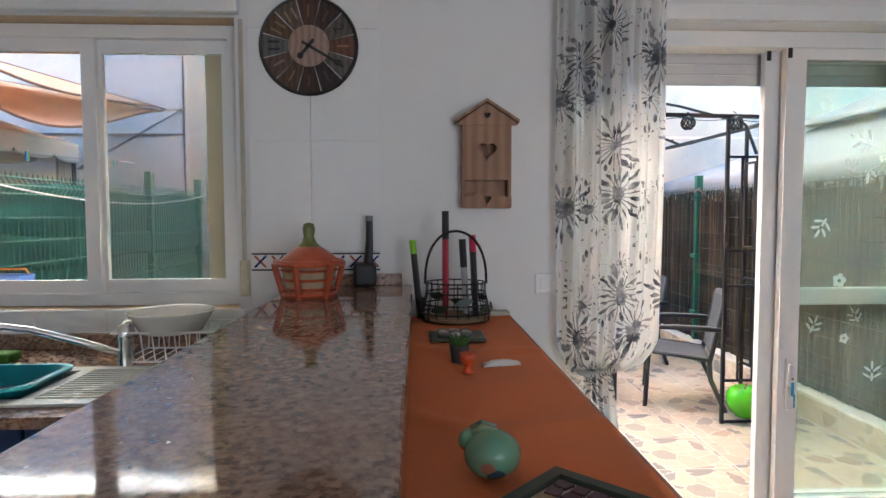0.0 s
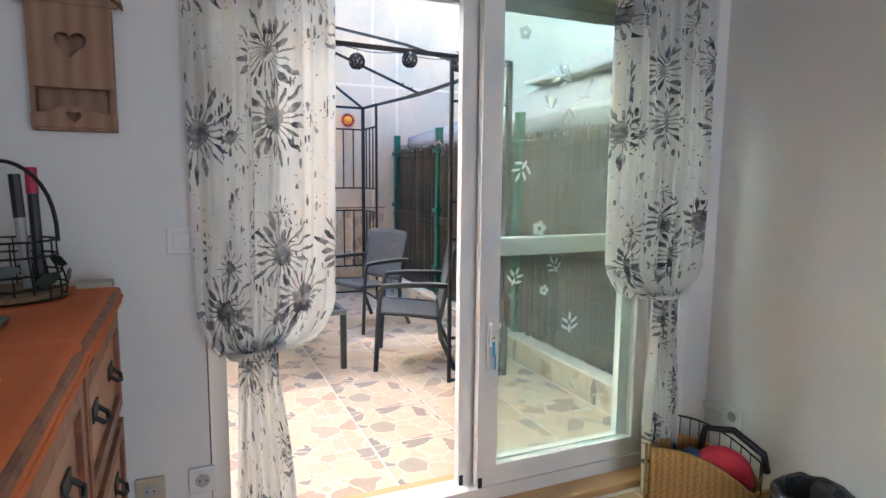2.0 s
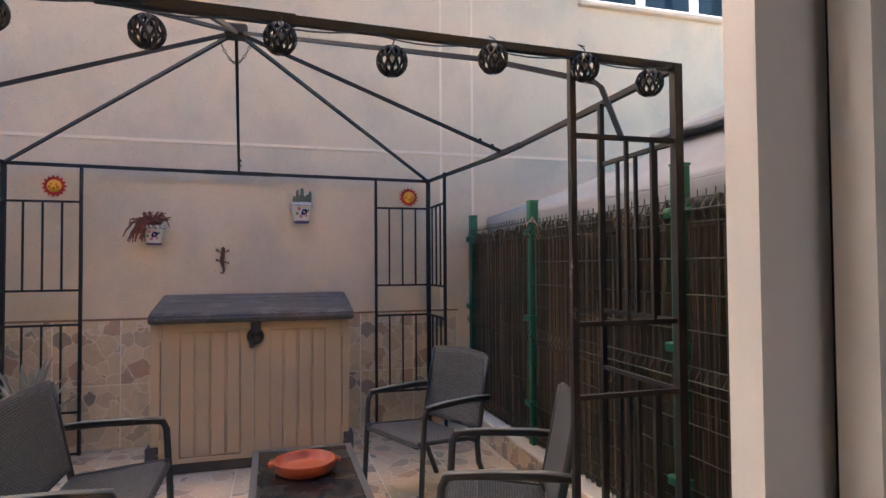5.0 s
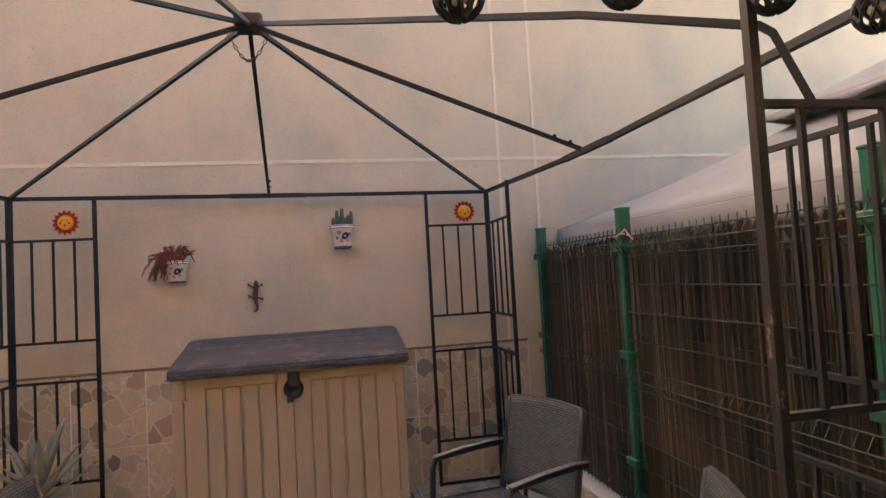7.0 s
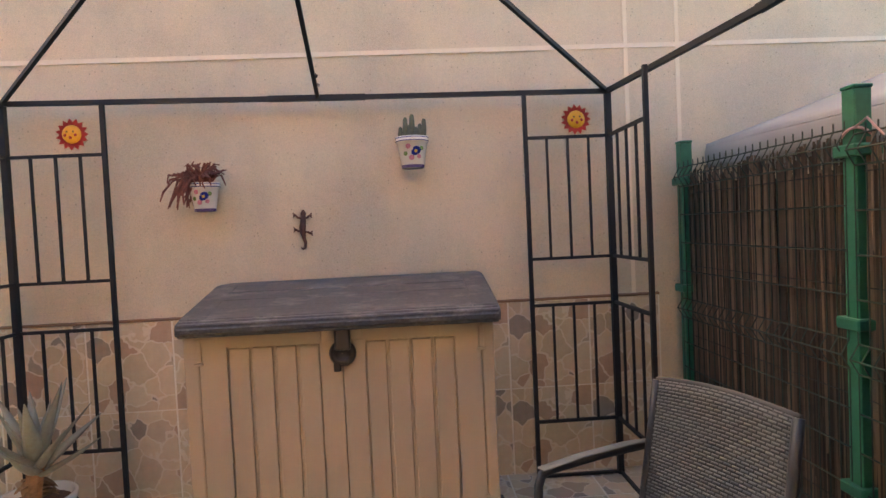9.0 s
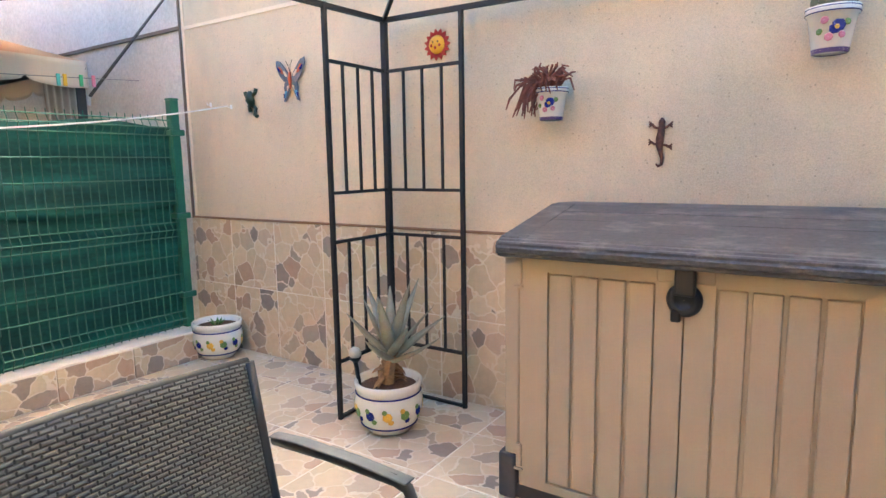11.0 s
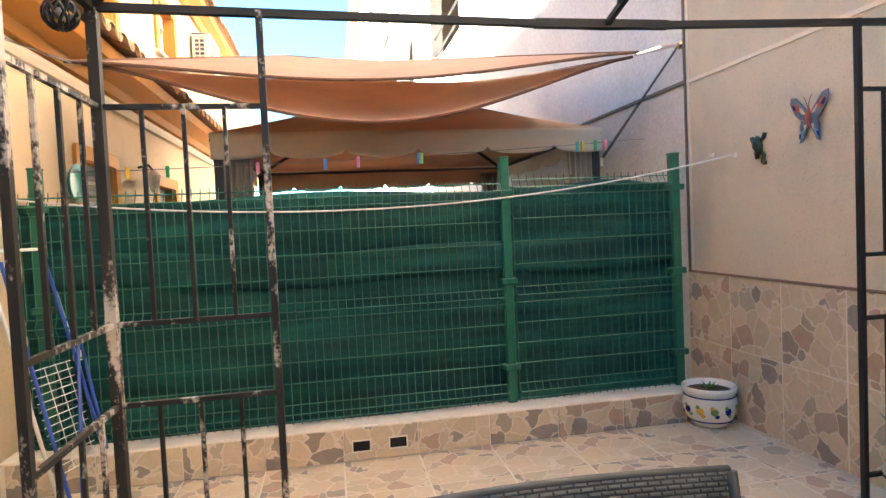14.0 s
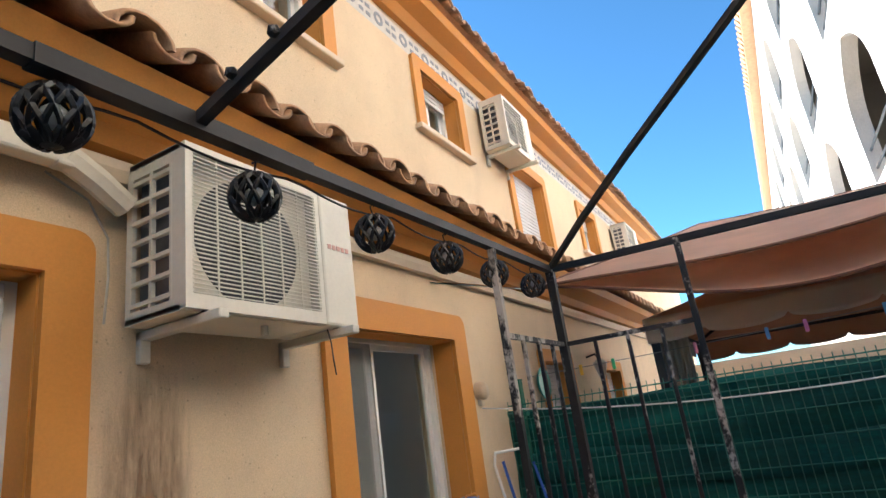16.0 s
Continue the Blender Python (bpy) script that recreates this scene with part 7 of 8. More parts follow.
NAVY = plain("navy_cabinet_lacquer", (0.02, 0.05, 0.13), 0.4, var=0.05, scale=3)
for k in range(5):
    x0 = -2.96 + k * 0.59
    cab = thing("base_cabinet", (x0 + 0.29, 2.0, 0), "navy blue kitchen base cabinet under the worktop", "cabinet", "kitchen base cabinets")
    part("carcass", box(B(), x0, x0 + 0.585, 1.77, YI - 0.01, 0.1, 0.849), NAVY, cab)
    part("plinth", box(B(), x0, x0 + 0.585, 1.82, 1.9, 0, 0.1), BLACK_PLASTIC, cab)
    d = part("door", box(B(), x0 + 0.003, x0 + 0.582, 1.748, 1.768, 0.12, 0.84, 0.004), NAVY, cab)
    part("handle", sweep(B(), [(x0 + 0.5, 1.745, 0.6), (x0 + 0.5, 1.72, 0.61), (x0 + 0.5, 1.72, 0.73), (x0 + 0.5, 1.745, 0.74)], 0.006, 6), CHROME, d)
snk = thing("kitchen_sink", (-0.74, 1.98, 0.88), "white sink with drainer and a turquoise washing-up bowl", "sink")
STEEL = plain("white_enamel_sink", (0.6, 0.6, 0.58), 0.25, metal=0.2, var=0.04)
part("rim", slab_with_holes(B(), rect(-1.19, -0.28, 1.78, 2.18), [rect(-1.12, -0.66, 1.83, 2.13)], "z", 0.881, 0.889), STEEL, snk)
bm = B()
for a, b in (((-1.12, 1.83), (-1.12, 2.13)), ((-0.66, 1.83), (-0.66, 2.13))):
    box(bm, a[0] - 0.004, a[0] + 0.004, a[1], b[1], 0.74, 0.884)
for y in (1.83, 2.13):
    box(bm, -1.12, -0.66, y - 0.004, y + 0.004, 0.74, 0.884)
box(bm, -1.12, -0.66, 1.83, 2.13, 0.735, 0.742)
part("basin", bm, STEEL, snk)
for k in range(14):
    y = 1.83 + k * 0.023
    part("drainer_rib", box(B(), -0.62, -0.31, y, y + 0.01, 0.889, 0.893, 0.0015), STEEL, snk)
bowl = thing("washing_up_bowl", (-0.88, 1.98, 0.76), "turquoise plastic washing-up bowl in the sink", "basin")
TQ = plain("turquoise_plastic", (0.01, 0.30, 0.38), 0.35, var=0.06)


def bowl_ring(k, z, r):
    hx, hy = 0.215 * k, 0.145 * k
    out = []
    for cx, cy, a0 in ((hx - r, hy - r, 0), (-hx + r, hy - r, 90), (-hx + r, -hy + r, 180), (hx - r, -hy + r, 270)):
        for i in range(6):
            a = radians(a0 + 90 * i / 5)
            out.append((-0.885 + cx + r * math.cos(a), 1.98 + cy + r * math.sin(a), z))
    return out


bm = B()
rr = [[bm.verts.new(p) for p in bowl_ring(*q)] for q in ((0.82, 0.748, 0.05), (0.95, 0.9, 0.06), (1.05, 0.905, 0.065), (1.05, 0.913, 0.065), (0.94, 0.913, 0.06), (0.8, 0.756, 0.05))]
for a, b in zip(rr, rr[1:]):
    for j in range(24):
        bm.faces.new((a[j], a[(j + 1) % 24], b[(j + 1) % 24], b[j]))
bm.faces.new(rr[0][::-1])
bm.faces.new(rr[-1])
part("bowl", bm, TQ, bowl, "", True)
fc = thing("mixer_tap", (-0.55, 2.2, 0.88), "chrome kitchen mixer tap with a long spout", "tap")
part("body", lathe(B(), [(0.03, 0), (0.027, 0.01), (0.025, 0.09), (0.028, 0.1), (0.026, 0.14), (0.012, 0.15)], 18, (-0.55, 2.2, 0.88), True), CHROME, fc, "", True)
part("spout", sweep(B(), [(-0.56, 2.19, 0.93), (-0.66, 2.15, 0.975), (-0.80, 2.1, 1.03), (-0.86, 2.07, 1.045), (-0.90, 2.06, 1.04), (-0.915, 2.055, 1.02)], [0.013, 0.012, 0.011, 0.011, 0.012, 0.012], 10), CHROME, fc, "", True)
part("lever", sweep(B(), [(-0.55, 2.2, 1.03), (-0.5, 2.19, 1.045), (-0.46, 2.18, 1.05)], [0.012, 0.008, 0.006], 8), CHROME, fc)
spg = thing("sponge", (-1.05, 2.3, 0.88), "green washing-up sponge on the worktop", "sponge")
part("pad", box(B(), -1.13, -0.98, 2.26, 2.34, 0.881, 0.915, 0.008, 2), plain("green_sponge", (0.06, 0.16, 0.02), 0.95, fine=200, relief=0.6), spg)
dr = thing("dish_rack", (-0.4, 2.27, 0.88), "white wire dish rack with a ribbed bowl", "dish rack")
for z, k in ((0.90, 0.9), (1.0, 1.0)):
    q = [(-0.42 + sx * 0.17 * k, 2.3 + sy * 0.12 * k, z) for sx, sy in ((-1, -1), (1, -1), (1, 1), (-1, 1))]
    part("rail", sweep(B(), q, 0.004, 5, True), WHT, dr)
for k in range(9):
    x = -0.57 + k * 0.037
    part("wire", sweep(B(), [(x, 2.185, 1.0), (x + 0.004, 2.2, 0.9), (x, 2.41, 0.9), (x, 2.42, 1.0)], 0.0025, 4), WHT, dr)
part("basket", solidify(lathe(B(), [(0.09, 0.0), (0.1, 0.003), (0.14, 0.07), (0.145, 0.075)], 24, (-0.43, 2.28, 0.985)), 0.004), CERAMIC, dr, "ribbed white bowl", True)
strap = thing("shutter_strap", (-0.232, YI, 1.6), "cream roller shutter strap beside the window", "strap")
part("webbing", box(B(), -0.242, -0.226, YI - 0.012, YI - 0.009, 1.2, 2.13), plain("cream_webbing", (0.5, 0.45, 0.34), 0.9), strap)
part("winder", box(B(), -0.252, -0.216, YI - 0.016, YI, 1.08, 1.22, 0.004), plain("cream_winder", (0.62, 0.57, 0.4), 0.5), strap)
bm = box(B(), -1.66, -0.235, YI - 0.05, YI - 0.002, 2.145, 2.36, 0.01, 2)
struct("shutter_box", bm, ALU, "white roller shutter box above the kitchen window")

# clay jar, knife block and lighters
jar = thing("clay_jar", (0.05, 2.18, 1.12), "terracotta lidded jar in an open clay cage", "jar")
J = (0.07, 2.17, 1.12)
STR = plain("cream_stripe_clay", (0.34, 0.27, 0.17), 0.7, var=0.15)
part("body", lathe(B(), [(0.06, 0.004), (0.075, 0.02), (0.085, 0.055), (0.09, 0.095), (0.088, 0.112)], 26, J, True), STR, jar, "", True)
for z in (0.03, 0.06, 0.09):
    part("stripe", sweep(B(), [(J[0] + (0.078 + 0.13 * z) * math.cos(a), J[1] + (0.078 + 0.13 * z) * math.sin(a), J[2] + z) for a in [i * math.pi / 13 for i in range(26)]], 0.005, 5, True), TERRACOTTA, jar)
for k in range(6):
    a = k * math.pi / 3 + 0.3
    part("cage_strut", sweep(B(), [(J[0] + r * math.cos(a), J[1] + r * math.sin(a), J[2] + z) for r, z in ((0.082, 0.0), (0.094, 0.04), (0.106, 0.085), (0.112, 0.115))], 0.011, 6), TERRACOTTA, jar)
for z, r in ((0.114, 0.108), (0.012, 0.082)):
    part("cage_ring", sweep(B(), [(J[0] + r * math.cos(a), J[1] + r * math.sin(a), J[2] + z) for a in [i * math.pi / 13 for i in range(26)]], 0.012, 6, True), TERRACOTTA, jar)
ld = part("lid", lathe(B(), [(0.095, 0.115), (0.09, 0.13), (0.052, 0.16), (0.026, 0.175)], 26, J, True), TERRACOTTA, jar, "", True)
part("knob", lathe(B(), [(0.042, 0.165), (0.026, 0.18), (0.017, 0.2), (0.021, 0.224), (0.017, 0.242), (0.001, 0.247)], 18, J), plain("olive_glaze", (0.16, 0.17, 0.04), 0.35, var=0.15), ld, "olive glazed knob", True)
kb = thing("corkscrew", (0.24, 2.42, 1.12), "black plastic corkscrew standing on the bar", "corkscrew")
part("handle", sweep(B(), [(0.245, 2.42, 1.12), (0.245, 2.42, 1.2), (0.25, 2.42, 1.3), (0.25, 2.42, 1.37)], [0.02, 0.018, 0.014, 0.013], 8), BLACK_PLASTIC, kb)
part("body", box(B(), 0.19, 0.275, 2.39, 2.44, 1.121, 1.215, 0.015, 2), BLACK_PLASTIC, kb)
part("cap", lathe(B(), [(0.014, 0), (0.014, 0.02)], 10, (0.25, 2.42, 1.37), True), plain("grey_cap", (0.2, 0.2, 0.2), 0.4), kb)

sd = thing("sideboard", (0.62, 1.5, 0), "reddish wooden sideboard with drawers beside the bar", "sideboard")
part("carcass", box(B(), 0.415, 0.745, 0.62, 2.38, 0.06, 0.985, 0.004), WOOD_RED, sd)
part("top", box(B(), 0.41, 0.785, 0.6, 2.395, 0.985, 1.013, 0.01, 2), WOOD_RED, sd, "dark stained top with moulded edge")
part("plinth", box(B(), 0.43, 0.73, 0.63, 2.37, 0.0, 0.06), WOOD_RED, sd)
for r in range(3):
    for c in range(3):
        y0 = 0.65 + c * 0.58
        z0 = 0.13 + r * 0.287
        d = part("drawer_front", box(B(), 0.746, 0.765, y0, y0 + 0.55, z0, z0 + 0.25, 0.006, 2), WOOD_FACE, sd, "pale wooden drawer front")
        bm = slab_with_holes(B(), rect(y0, y0 + 0.55, z0, z0 + 0.25), [rect(y0 + 0.035, y0 + 0.515, z0 + 0.035, z0 + 0.215)], "x", 0.7655, 0.776)
        part("drawer_moulding", bm, WOOD_RED, d)
        for y in (y0 + 0.15, y0 + 0.41):
            h = part("handle", sweep(B(), [(0.767, y - 0.03, z0 + 0.13), (0.786, y - 0.028, z0 + 0.115), (0.79, y, z0 + 0.108), (0.786, y + 0.028, z0 + 0.115), (0.767, y + 0.03, z0 + 0.13)], 0.005, 6), IRON, d, "black drop handle")
            part("plate", box(B(), 0.766, 0.77, y - 0.035, y + 0.035, z0 + 0.115, z0 + 0.15, 0.002), IRON, d)


def runner(u, v):
    y = 0.61 + 1.74 * v
    x = 0.402 + 0.39 * u
    z = 1.017 + 0.004 * noise.noise((x * 7, y * 6, 0.4)) + 0.007 * max(0, math.sin(y * 11.0 + 1.6 * u + 0.6 * math.sin(5 * u))) ** 16
    if u > 0.94:
        z -= (u - 0.94) * 0.5
    return (x, y, z)


rn = thing("table_runner", (0.6, 1.5, 0.993), "orange cloth runner creased over the sideboard", "tablecloth")
part("cloth", solidify(grid(B(), runner, 30, 90), -0.002), ORANGE_CLOTH, rn, "", True)
for u0, u1 in ((0.004, 0.004), (0.992, 0.992)):
    part("hem", sweep(B(), [Vector(runner(u0, k / 60)) + Vector((0, 0, 0.002)) for k in range(61)], 0.004, 6, ry=0.002), ORANGE_CLOTH, rn, "stitched orange hem", True)
part("end_hem", sweep(B(), [Vector(runner(k / 20, 0.996)) + Vector((0, 0, 0.002)) for k in range(20)], 0.004, 6, ry=0.002), ORANGE_CLOTH, rn, "stitched orange hem", True)
wb = thing("wire_basket", (0.6, 2.38, 0.998), "dark wire basket with leaf ornaments and arched handle", "basket")
WB = (0.565, 2.26, 1.02)
DKW = plain("dark_bronze_wire", (0.035, 0.035, 0.03), 0.5, metal=0.6, var=0.2)
for z, r in ((0.004, 0.118), (0.03, 0.122), (0.06, 0.112), (0.10, 0.105), (0.135, 0.104)):
    part("ring", sweep(B(), [(WB[0] + r * math.cos(a), WB[1] + 0.85 * r * math.sin(a), WB[2] + z) for a in [i * math.pi / 16 for i in range(32)]], 0.0028, 5, True), DKW, wb)
for k in range(20):
    a = 2 * math.pi * k / 20
    part("stay", sweep(B(), [(WB[0] + r * math.cos(a), WB[1] + 0.85 * r * math.sin(a), WB[2] + z) for r, z in ((0.118, 0.004), (0.121, 0.03), (0.105, 0.1), (0.104, 0.135))], 0.0018, 4), DKW, wb)
part("handle", sweep(B(), [(WB[0] + 0.108 * math.cos(a), WB[1], WB[2] + 0.13 + 0.185 * math.sin(a) ** 0.8) for a in [i * math.pi / 18 for i in range(19)]], 0.005, 6), DKW, wb)
for k in range(9):
    a = 2 * math.pi * k / 9
    c = Vector((WB[0] + 0.122 * math.cos(a), WB[1] + 0.104 * math.sin(a), WB[2] + 0.05 + 0.025 * (k % 2)))
    t = Vector((-math.sin(a), math.cos(a), 0.15))
    bm = B()
    n = Vector((math.cos(a), math.sin(a), 0))
    vs = [bm.verts.new(c + t * u + Vector((0, 0, w)) + n * 0.002) for u, w in ((-0.035, 0), (-0.01, 0.014), (0.02, 0.01), (0.035, 0), (0.015, -0.013), (-0.015, -0.011))]
    bm.faces.new(vs)
    part("leaf", solidify(bm, 0.002), plain("dark_green_enamel", (0.025, 0.04, 0.02), 0.4), wb, "dark green metal leaf")
part("base_tray", lathe(B(), [(0.001, 0.006), (0.11, 0.006), (0.112, 0.016), (0.1, 0.02), (0.001, 0.012)], 24, WB), plain("woven_tan_tray", (0.25, 0.17, 0.09), 0.8, var=0.2, scale=40), wb)
LT = [((0.53, 2.27), (0.53, 2.29), 1.04, 1.405, (0.35, 0.02, 0.04), BLACK_PLASTIC, 0.1, "red"), ((0.605, 2.28), (0.59, 2.29), 1.04, 1.305, (0.35, 0.34, 0.33), BLACK_PLASTIC, 0.1, "silver"), ((0.635, 2.25), (0.625, 2.28), 1.04, 1.32, (0.02, 0.02, 0.022), plain("crimson_plastic", (0.5, 0.02, 0.08), 0.35), 0.06, "black"), ((0.44, 2.31), (0.412, 2.34), 1.02, 1.30, (0.015, 0.015, 0.016), plain("lime_cap", (0.25, 0.55, 0.03), 0.35), 0.05, "black")]
for (ax, ay), (bx, by), z0, z1, col, capm, cl, word in LT:
    lt = thing("gas_lighter", (ax, ay, z0), "long " + word + " stick lighter with a coloured end", "lighter", "stick lighters on the sideboard")
    a, b = Vector((ax, ay, z0)), Vector((bx, by, z1))
    m_ = b.lerp(a, cl / (z1 - z0))
    part("barrel", sweep(B(), [a, m_], 0.0115, 8), plain("lighter_barrel", col, 0.35, var=0.05), lt)
    part("grip", sweep(B(), [m_, b], 0.0125, 8), capm, lt)
ash = thing("square_dish", (0.555, 2.03, 1.0), "square dark green dish with pebbles", "dish")
part("plate", box(B(), 0.465, 0.63, 1.87, 2.0, 1.022, 1.034, 0.004), plain("green_grey_glaze", (0.07, 0.085, 0.06), 0.3, var=0.2), ash)
for k in range(9):
    bm = B()
    bmesh.ops.create_icosphere(bm, subdivisions=2, radius=1, matrix=Matrix.Translation((0.505 + 0.035 * (k % 3), 1.905 + 0.03 * (k // 3), 1.04)) @ Matrix.Diagonal((0.016, 0.013, 0.008, 1)))
    part("pebble", bm, plain("pale_pebble", (0.4, 0.37, 0.33) if k % 2 else (0.15, 0.14, 0.13), 0.5), ash, "", True)
gp = thing("mini_pot", (0.545, 1.76, 1.0), "small grey pot with a green tuft", "plant pot")
part("pot", lathe(B(), [(0.02, 0), (0.026, 0.045), (0.023, 0.045), (0.001, 0.036)], 14, (0.535, 1.66, 1.02)), plain("grey_pot", (0.07, 0.065, 0.06), 0.7), gp, "", True)
for k in range(14):
    a = k * 2.4
    part("blade", leaf_blade(B(), (0.535 + 0.012 * math.cos(a), 1.66 + 0.012 * math.sin(a), 1.056), (math.cos(a), math.sin(a), 1.6), 0.036, 0.005, 0.2, 3), plain("tuft_green", (0.05, 0.13, 0.02), 0.6), gp)
eg = thing("egg_cup", (0.565, 1.62, 1.0), "orange glazed egg cup", "egg cup")
part("cup", lathe(B(), [(0.015, 0), (0.015, 0.003), (0.007, 0.009), (0.008, 0.017), (0.019, 0.029), (0.02, 0.045), (0.017, 0.045), (0.001, 0.03)], 18, (0.548, 1.56, 1.02)), plain("orange_glaze", (0.62, 0.09, 0.02), 0.25), eg, "", True)
pk = thing("paper_packet", (0.66, 1.7, 1.0), "crumpled white paper sachet", "packet")


def sachet(u, v):
    return (0.59 + 0.095 * u, 1.60 + 0.035 * v + 0.015 * u, 1.021 + 0.012 * math.sin(math.pi * v) * math.sin(math.pi * u) ** 0.5 + 0.003 * noise.noise((u * 9, v * 9, 2)))


part("sachet", solidify(grid(B(), sachet, 12, 8), 0.002), plain("white_paper", (0.7, 0.69, 0.67), 0.8, var=0.03), pk, "", True)
fig = thing("ceramic_rabbit", (0.53, 1.0, 1.0), "green glazed ceramic rabbit with painted flowers", "figurine")
bm = B()
bmesh.ops.create_uvsphere(bm, u_segments=26, v_segments=16, radius=1, matrix=Matrix.Translation((0.552, 1.03, 1.054)) @ Matrix.Diagonal((0.04, 0.035, 0.034, 1)))
bmesh.ops.create_uvsphere(bm, u_segments=18, v_segments=12, radius=1, matrix=Matrix.Translation((0.527, 1.05, 1.066)) @ Matrix.Diagonal((0.022, 0.02, 0.018, 1)))
for dy in (-0.012, 0.012):
    sweep(bm, [(0.524, 1.05 + dy * 0.7, 1.08), (0.54, 1.047 + dy * 0.7, 1.086), (0.56, 1.04 + dy * 0.7, 1.086)], [0.005, 0.008, 0.003], 6)
FG, nt, bs = nodes_of("flowered_green_glaze")
vo = N(nt, "TexVoronoi", Scale=26.0)
L(nt, coords(nt), vo.inputs["Vector"])
sp = nt.nodes.new("ShaderNodeSeparateColor")
L(nt, vo.outputs["Color"], sp.inputs[0])
fl_ = ramp(nt, sp.outputs[1], [(0.3, (0.02, 0.05, 0.09)), (0.5, (0.5, 0.45, 0.35)), (0.8, (0.3, 0.1, 0.06))])
L(nt, mixc(nt, ramp(nt, vo.outputs["Distance"], [(0.3, (0.9, 0.9, 0.9)), (0.36, (0, 0, 0))]), ramp(nt, noise_of(nt, coords(nt), 14, 4), [(0.3, (0.2, 0.22, 0.12)), (0.6, (0.1, 0.26, 0.17))]), fl_), bs.inputs["Base Color"])
bs.inputs["Roughness"].default_value = 0.2
part("figure", bm, FG, fig, "", True)
fig.location = (0.512, 0.966, 1.0)
ms = thing("mosaic_tray", (0.655, 0.94, 1.0), "square mosaic tray with a dark green frame", "tray")
mm = Matrix.Translation((0.622, 0.838, 1.021)) @ Matrix.Rotation(radians(45), 4, "Z")
bm = slab_with_holes(B(), rect(-0.108, 0.108, -0.108, 0.108), [rect(-0.09, 0.09, -0.09, 0.09)], "z", 0.0, 0.016)
bm.transform(mm)
part("frame", bm, plain("dark_green_frame", (0.035, 0.045, 0.03), 0.6), ms)
bm = box(B(), -0.092, 0.092, -0.092, 0.092, 0.0, 0.008)
bm.transform(mm)
part("bed", bm, plain("tray_grout", (0.5, 0.46, 0.4), 0.8), ms)
MC = [plain("plum_tessera", (0.07, 0.015, 0.025), 0.3), plain("tan_tessera", (0.35, 0.22, 0.1), 0.3), plain("cream_tessera", (0.6, 0.55, 0.48), 0.3)]
for i in range(7):
    for j in range(7):
        bm = box(B(), -0.0105, 0.0105, -0.0105, 0.0105, 0.008, 0.012, 0.001)
        bm.transform(mm @ Matrix.Translation((-0.075 + 0.025 * i, -0.075 + 0.025 * j, 0)) @ Matrix.Rotation(rs.uniform(-0.3, 0.3), 4, "Z"))
        part("tessera", bm, MC[0] if (i + j) % 3 == 0 or i > 4 else MC[1 + (i * j) % 2], ms)
bx = thing("paper_box", (0.76, 2.44, 0.99), "pale cardboard box at the end of the sideboard", "box")
part("carton", box(B(), 0.69, 0.77, 2.33, 2.39, 1.0135, 1.036, 0.003), plain("pale_card", (0.45, 0.42, 0.34), 0.8), bx)

# wall clock
ck = thing("wall_clock", (0.022, YI, 2.033), "round vintage wooden wall clock with patchwork face", "clock")
CK = Matrix.Translation((0.022, YI - 0.002, 2.033)) @ Matrix.Rotation(radians(90), 4, "X")


def clock_part(name, bm, mt, parent=None, label=""):
    bm.transform(CK)
    return part(name, bm, mt, parent or ck, label)


clock_part("rim", lathe(B(), [(0.17, 0), (0.186, 0), (0.188, 0.012), (0.182, 0.022), (0.175, 0.018)], 48), plain("black_clock_rim", (0.02, 0.017, 0.015), 0.5))
SEG = [(0.09, 0.045, 0.028), (0.05, 0.028, 0.02), (0.11, 0.09, 0.07), (0.14, 0.06, 0.035), (0.13, 0.115, 0.09), (0.035, 0.022, 0.02), (0.05, 0.026, 0.016), (0.1, 0.055, 0.03), (0.12, 0.07, 0.05), (0.13, 0.125, 0.11), (0.12, 0.075, 0.04), (0.14, 0.1, 0.07)]
for k in range(12):
    a0 = radians(90 - 30 * k - 14.3)
    pts = []
    for rr_, seq in ((0.178, range(6)), (0.075, range(5, -1, -1))):
        for i in seq:
            a = a0 + radians(28.6) * i / 5
            pts.append((rr_ * math.cos(a), rr_ * math.sin(a)))
    sg = clock_part("segment", prism(B(), pts, "z", 0.004, 0.011 + 0.001 * (k % 2)), wood("clock_wood", SEG[k], tuple(c * 0.6 for c in SEG[k]), (9, 9, 9), 0.7))
    if k in (2, 4):
        cu = bpy.data.curves.new("numeral", "FONT")
        cu.body, cu.size, cu.extrude, cu.align_x, cu.align_y = str(k), 0.06, 0.0012, "CENTER", "CENTER"
        to = bpy.data.objects.new("numeral", cu)
        me = bpy.data.meshes.new_from_object(to)
        bpy.data.objects.remove(to)
        bm = B()
        bm.from_mesh(me)
        a = radians(90 - 30 * k)
        bm.transform(Matrix.Translation((0.13 * math.cos(a), 0.13 * math.sin(a), 0.014)) @ Matrix.Rotation(a - math.pi / 2, 4, "Z"))
        clock_part("numeral", bm, BLACK_PLASTIC, sg)
    else:
        a = radians(90 - 30 * k)
        dk = BLACK_PLASTIC if k == 9 else plain("faded_numeral", tuple(min(1, c * 2.2) for c in SEG[k]), 0.7)
        for o in ((-0.014, 0.014) if k in (9, 10, 11) else (0.0,)):
            bm = box(B(), -0.004, 0.004, -0.022, 0.022, 0.0125, 0.0145)
            bm.transform(Matrix.Translation((0.13 * math.cos(a), 0.13 * math.sin(a), 0)) @ Matrix.Rotation(a - math.pi / 2, 4, "Z") @ Matrix.Translation((o, 0, 0)))
            clock_part("numeral_bar", bm, dk, sg)
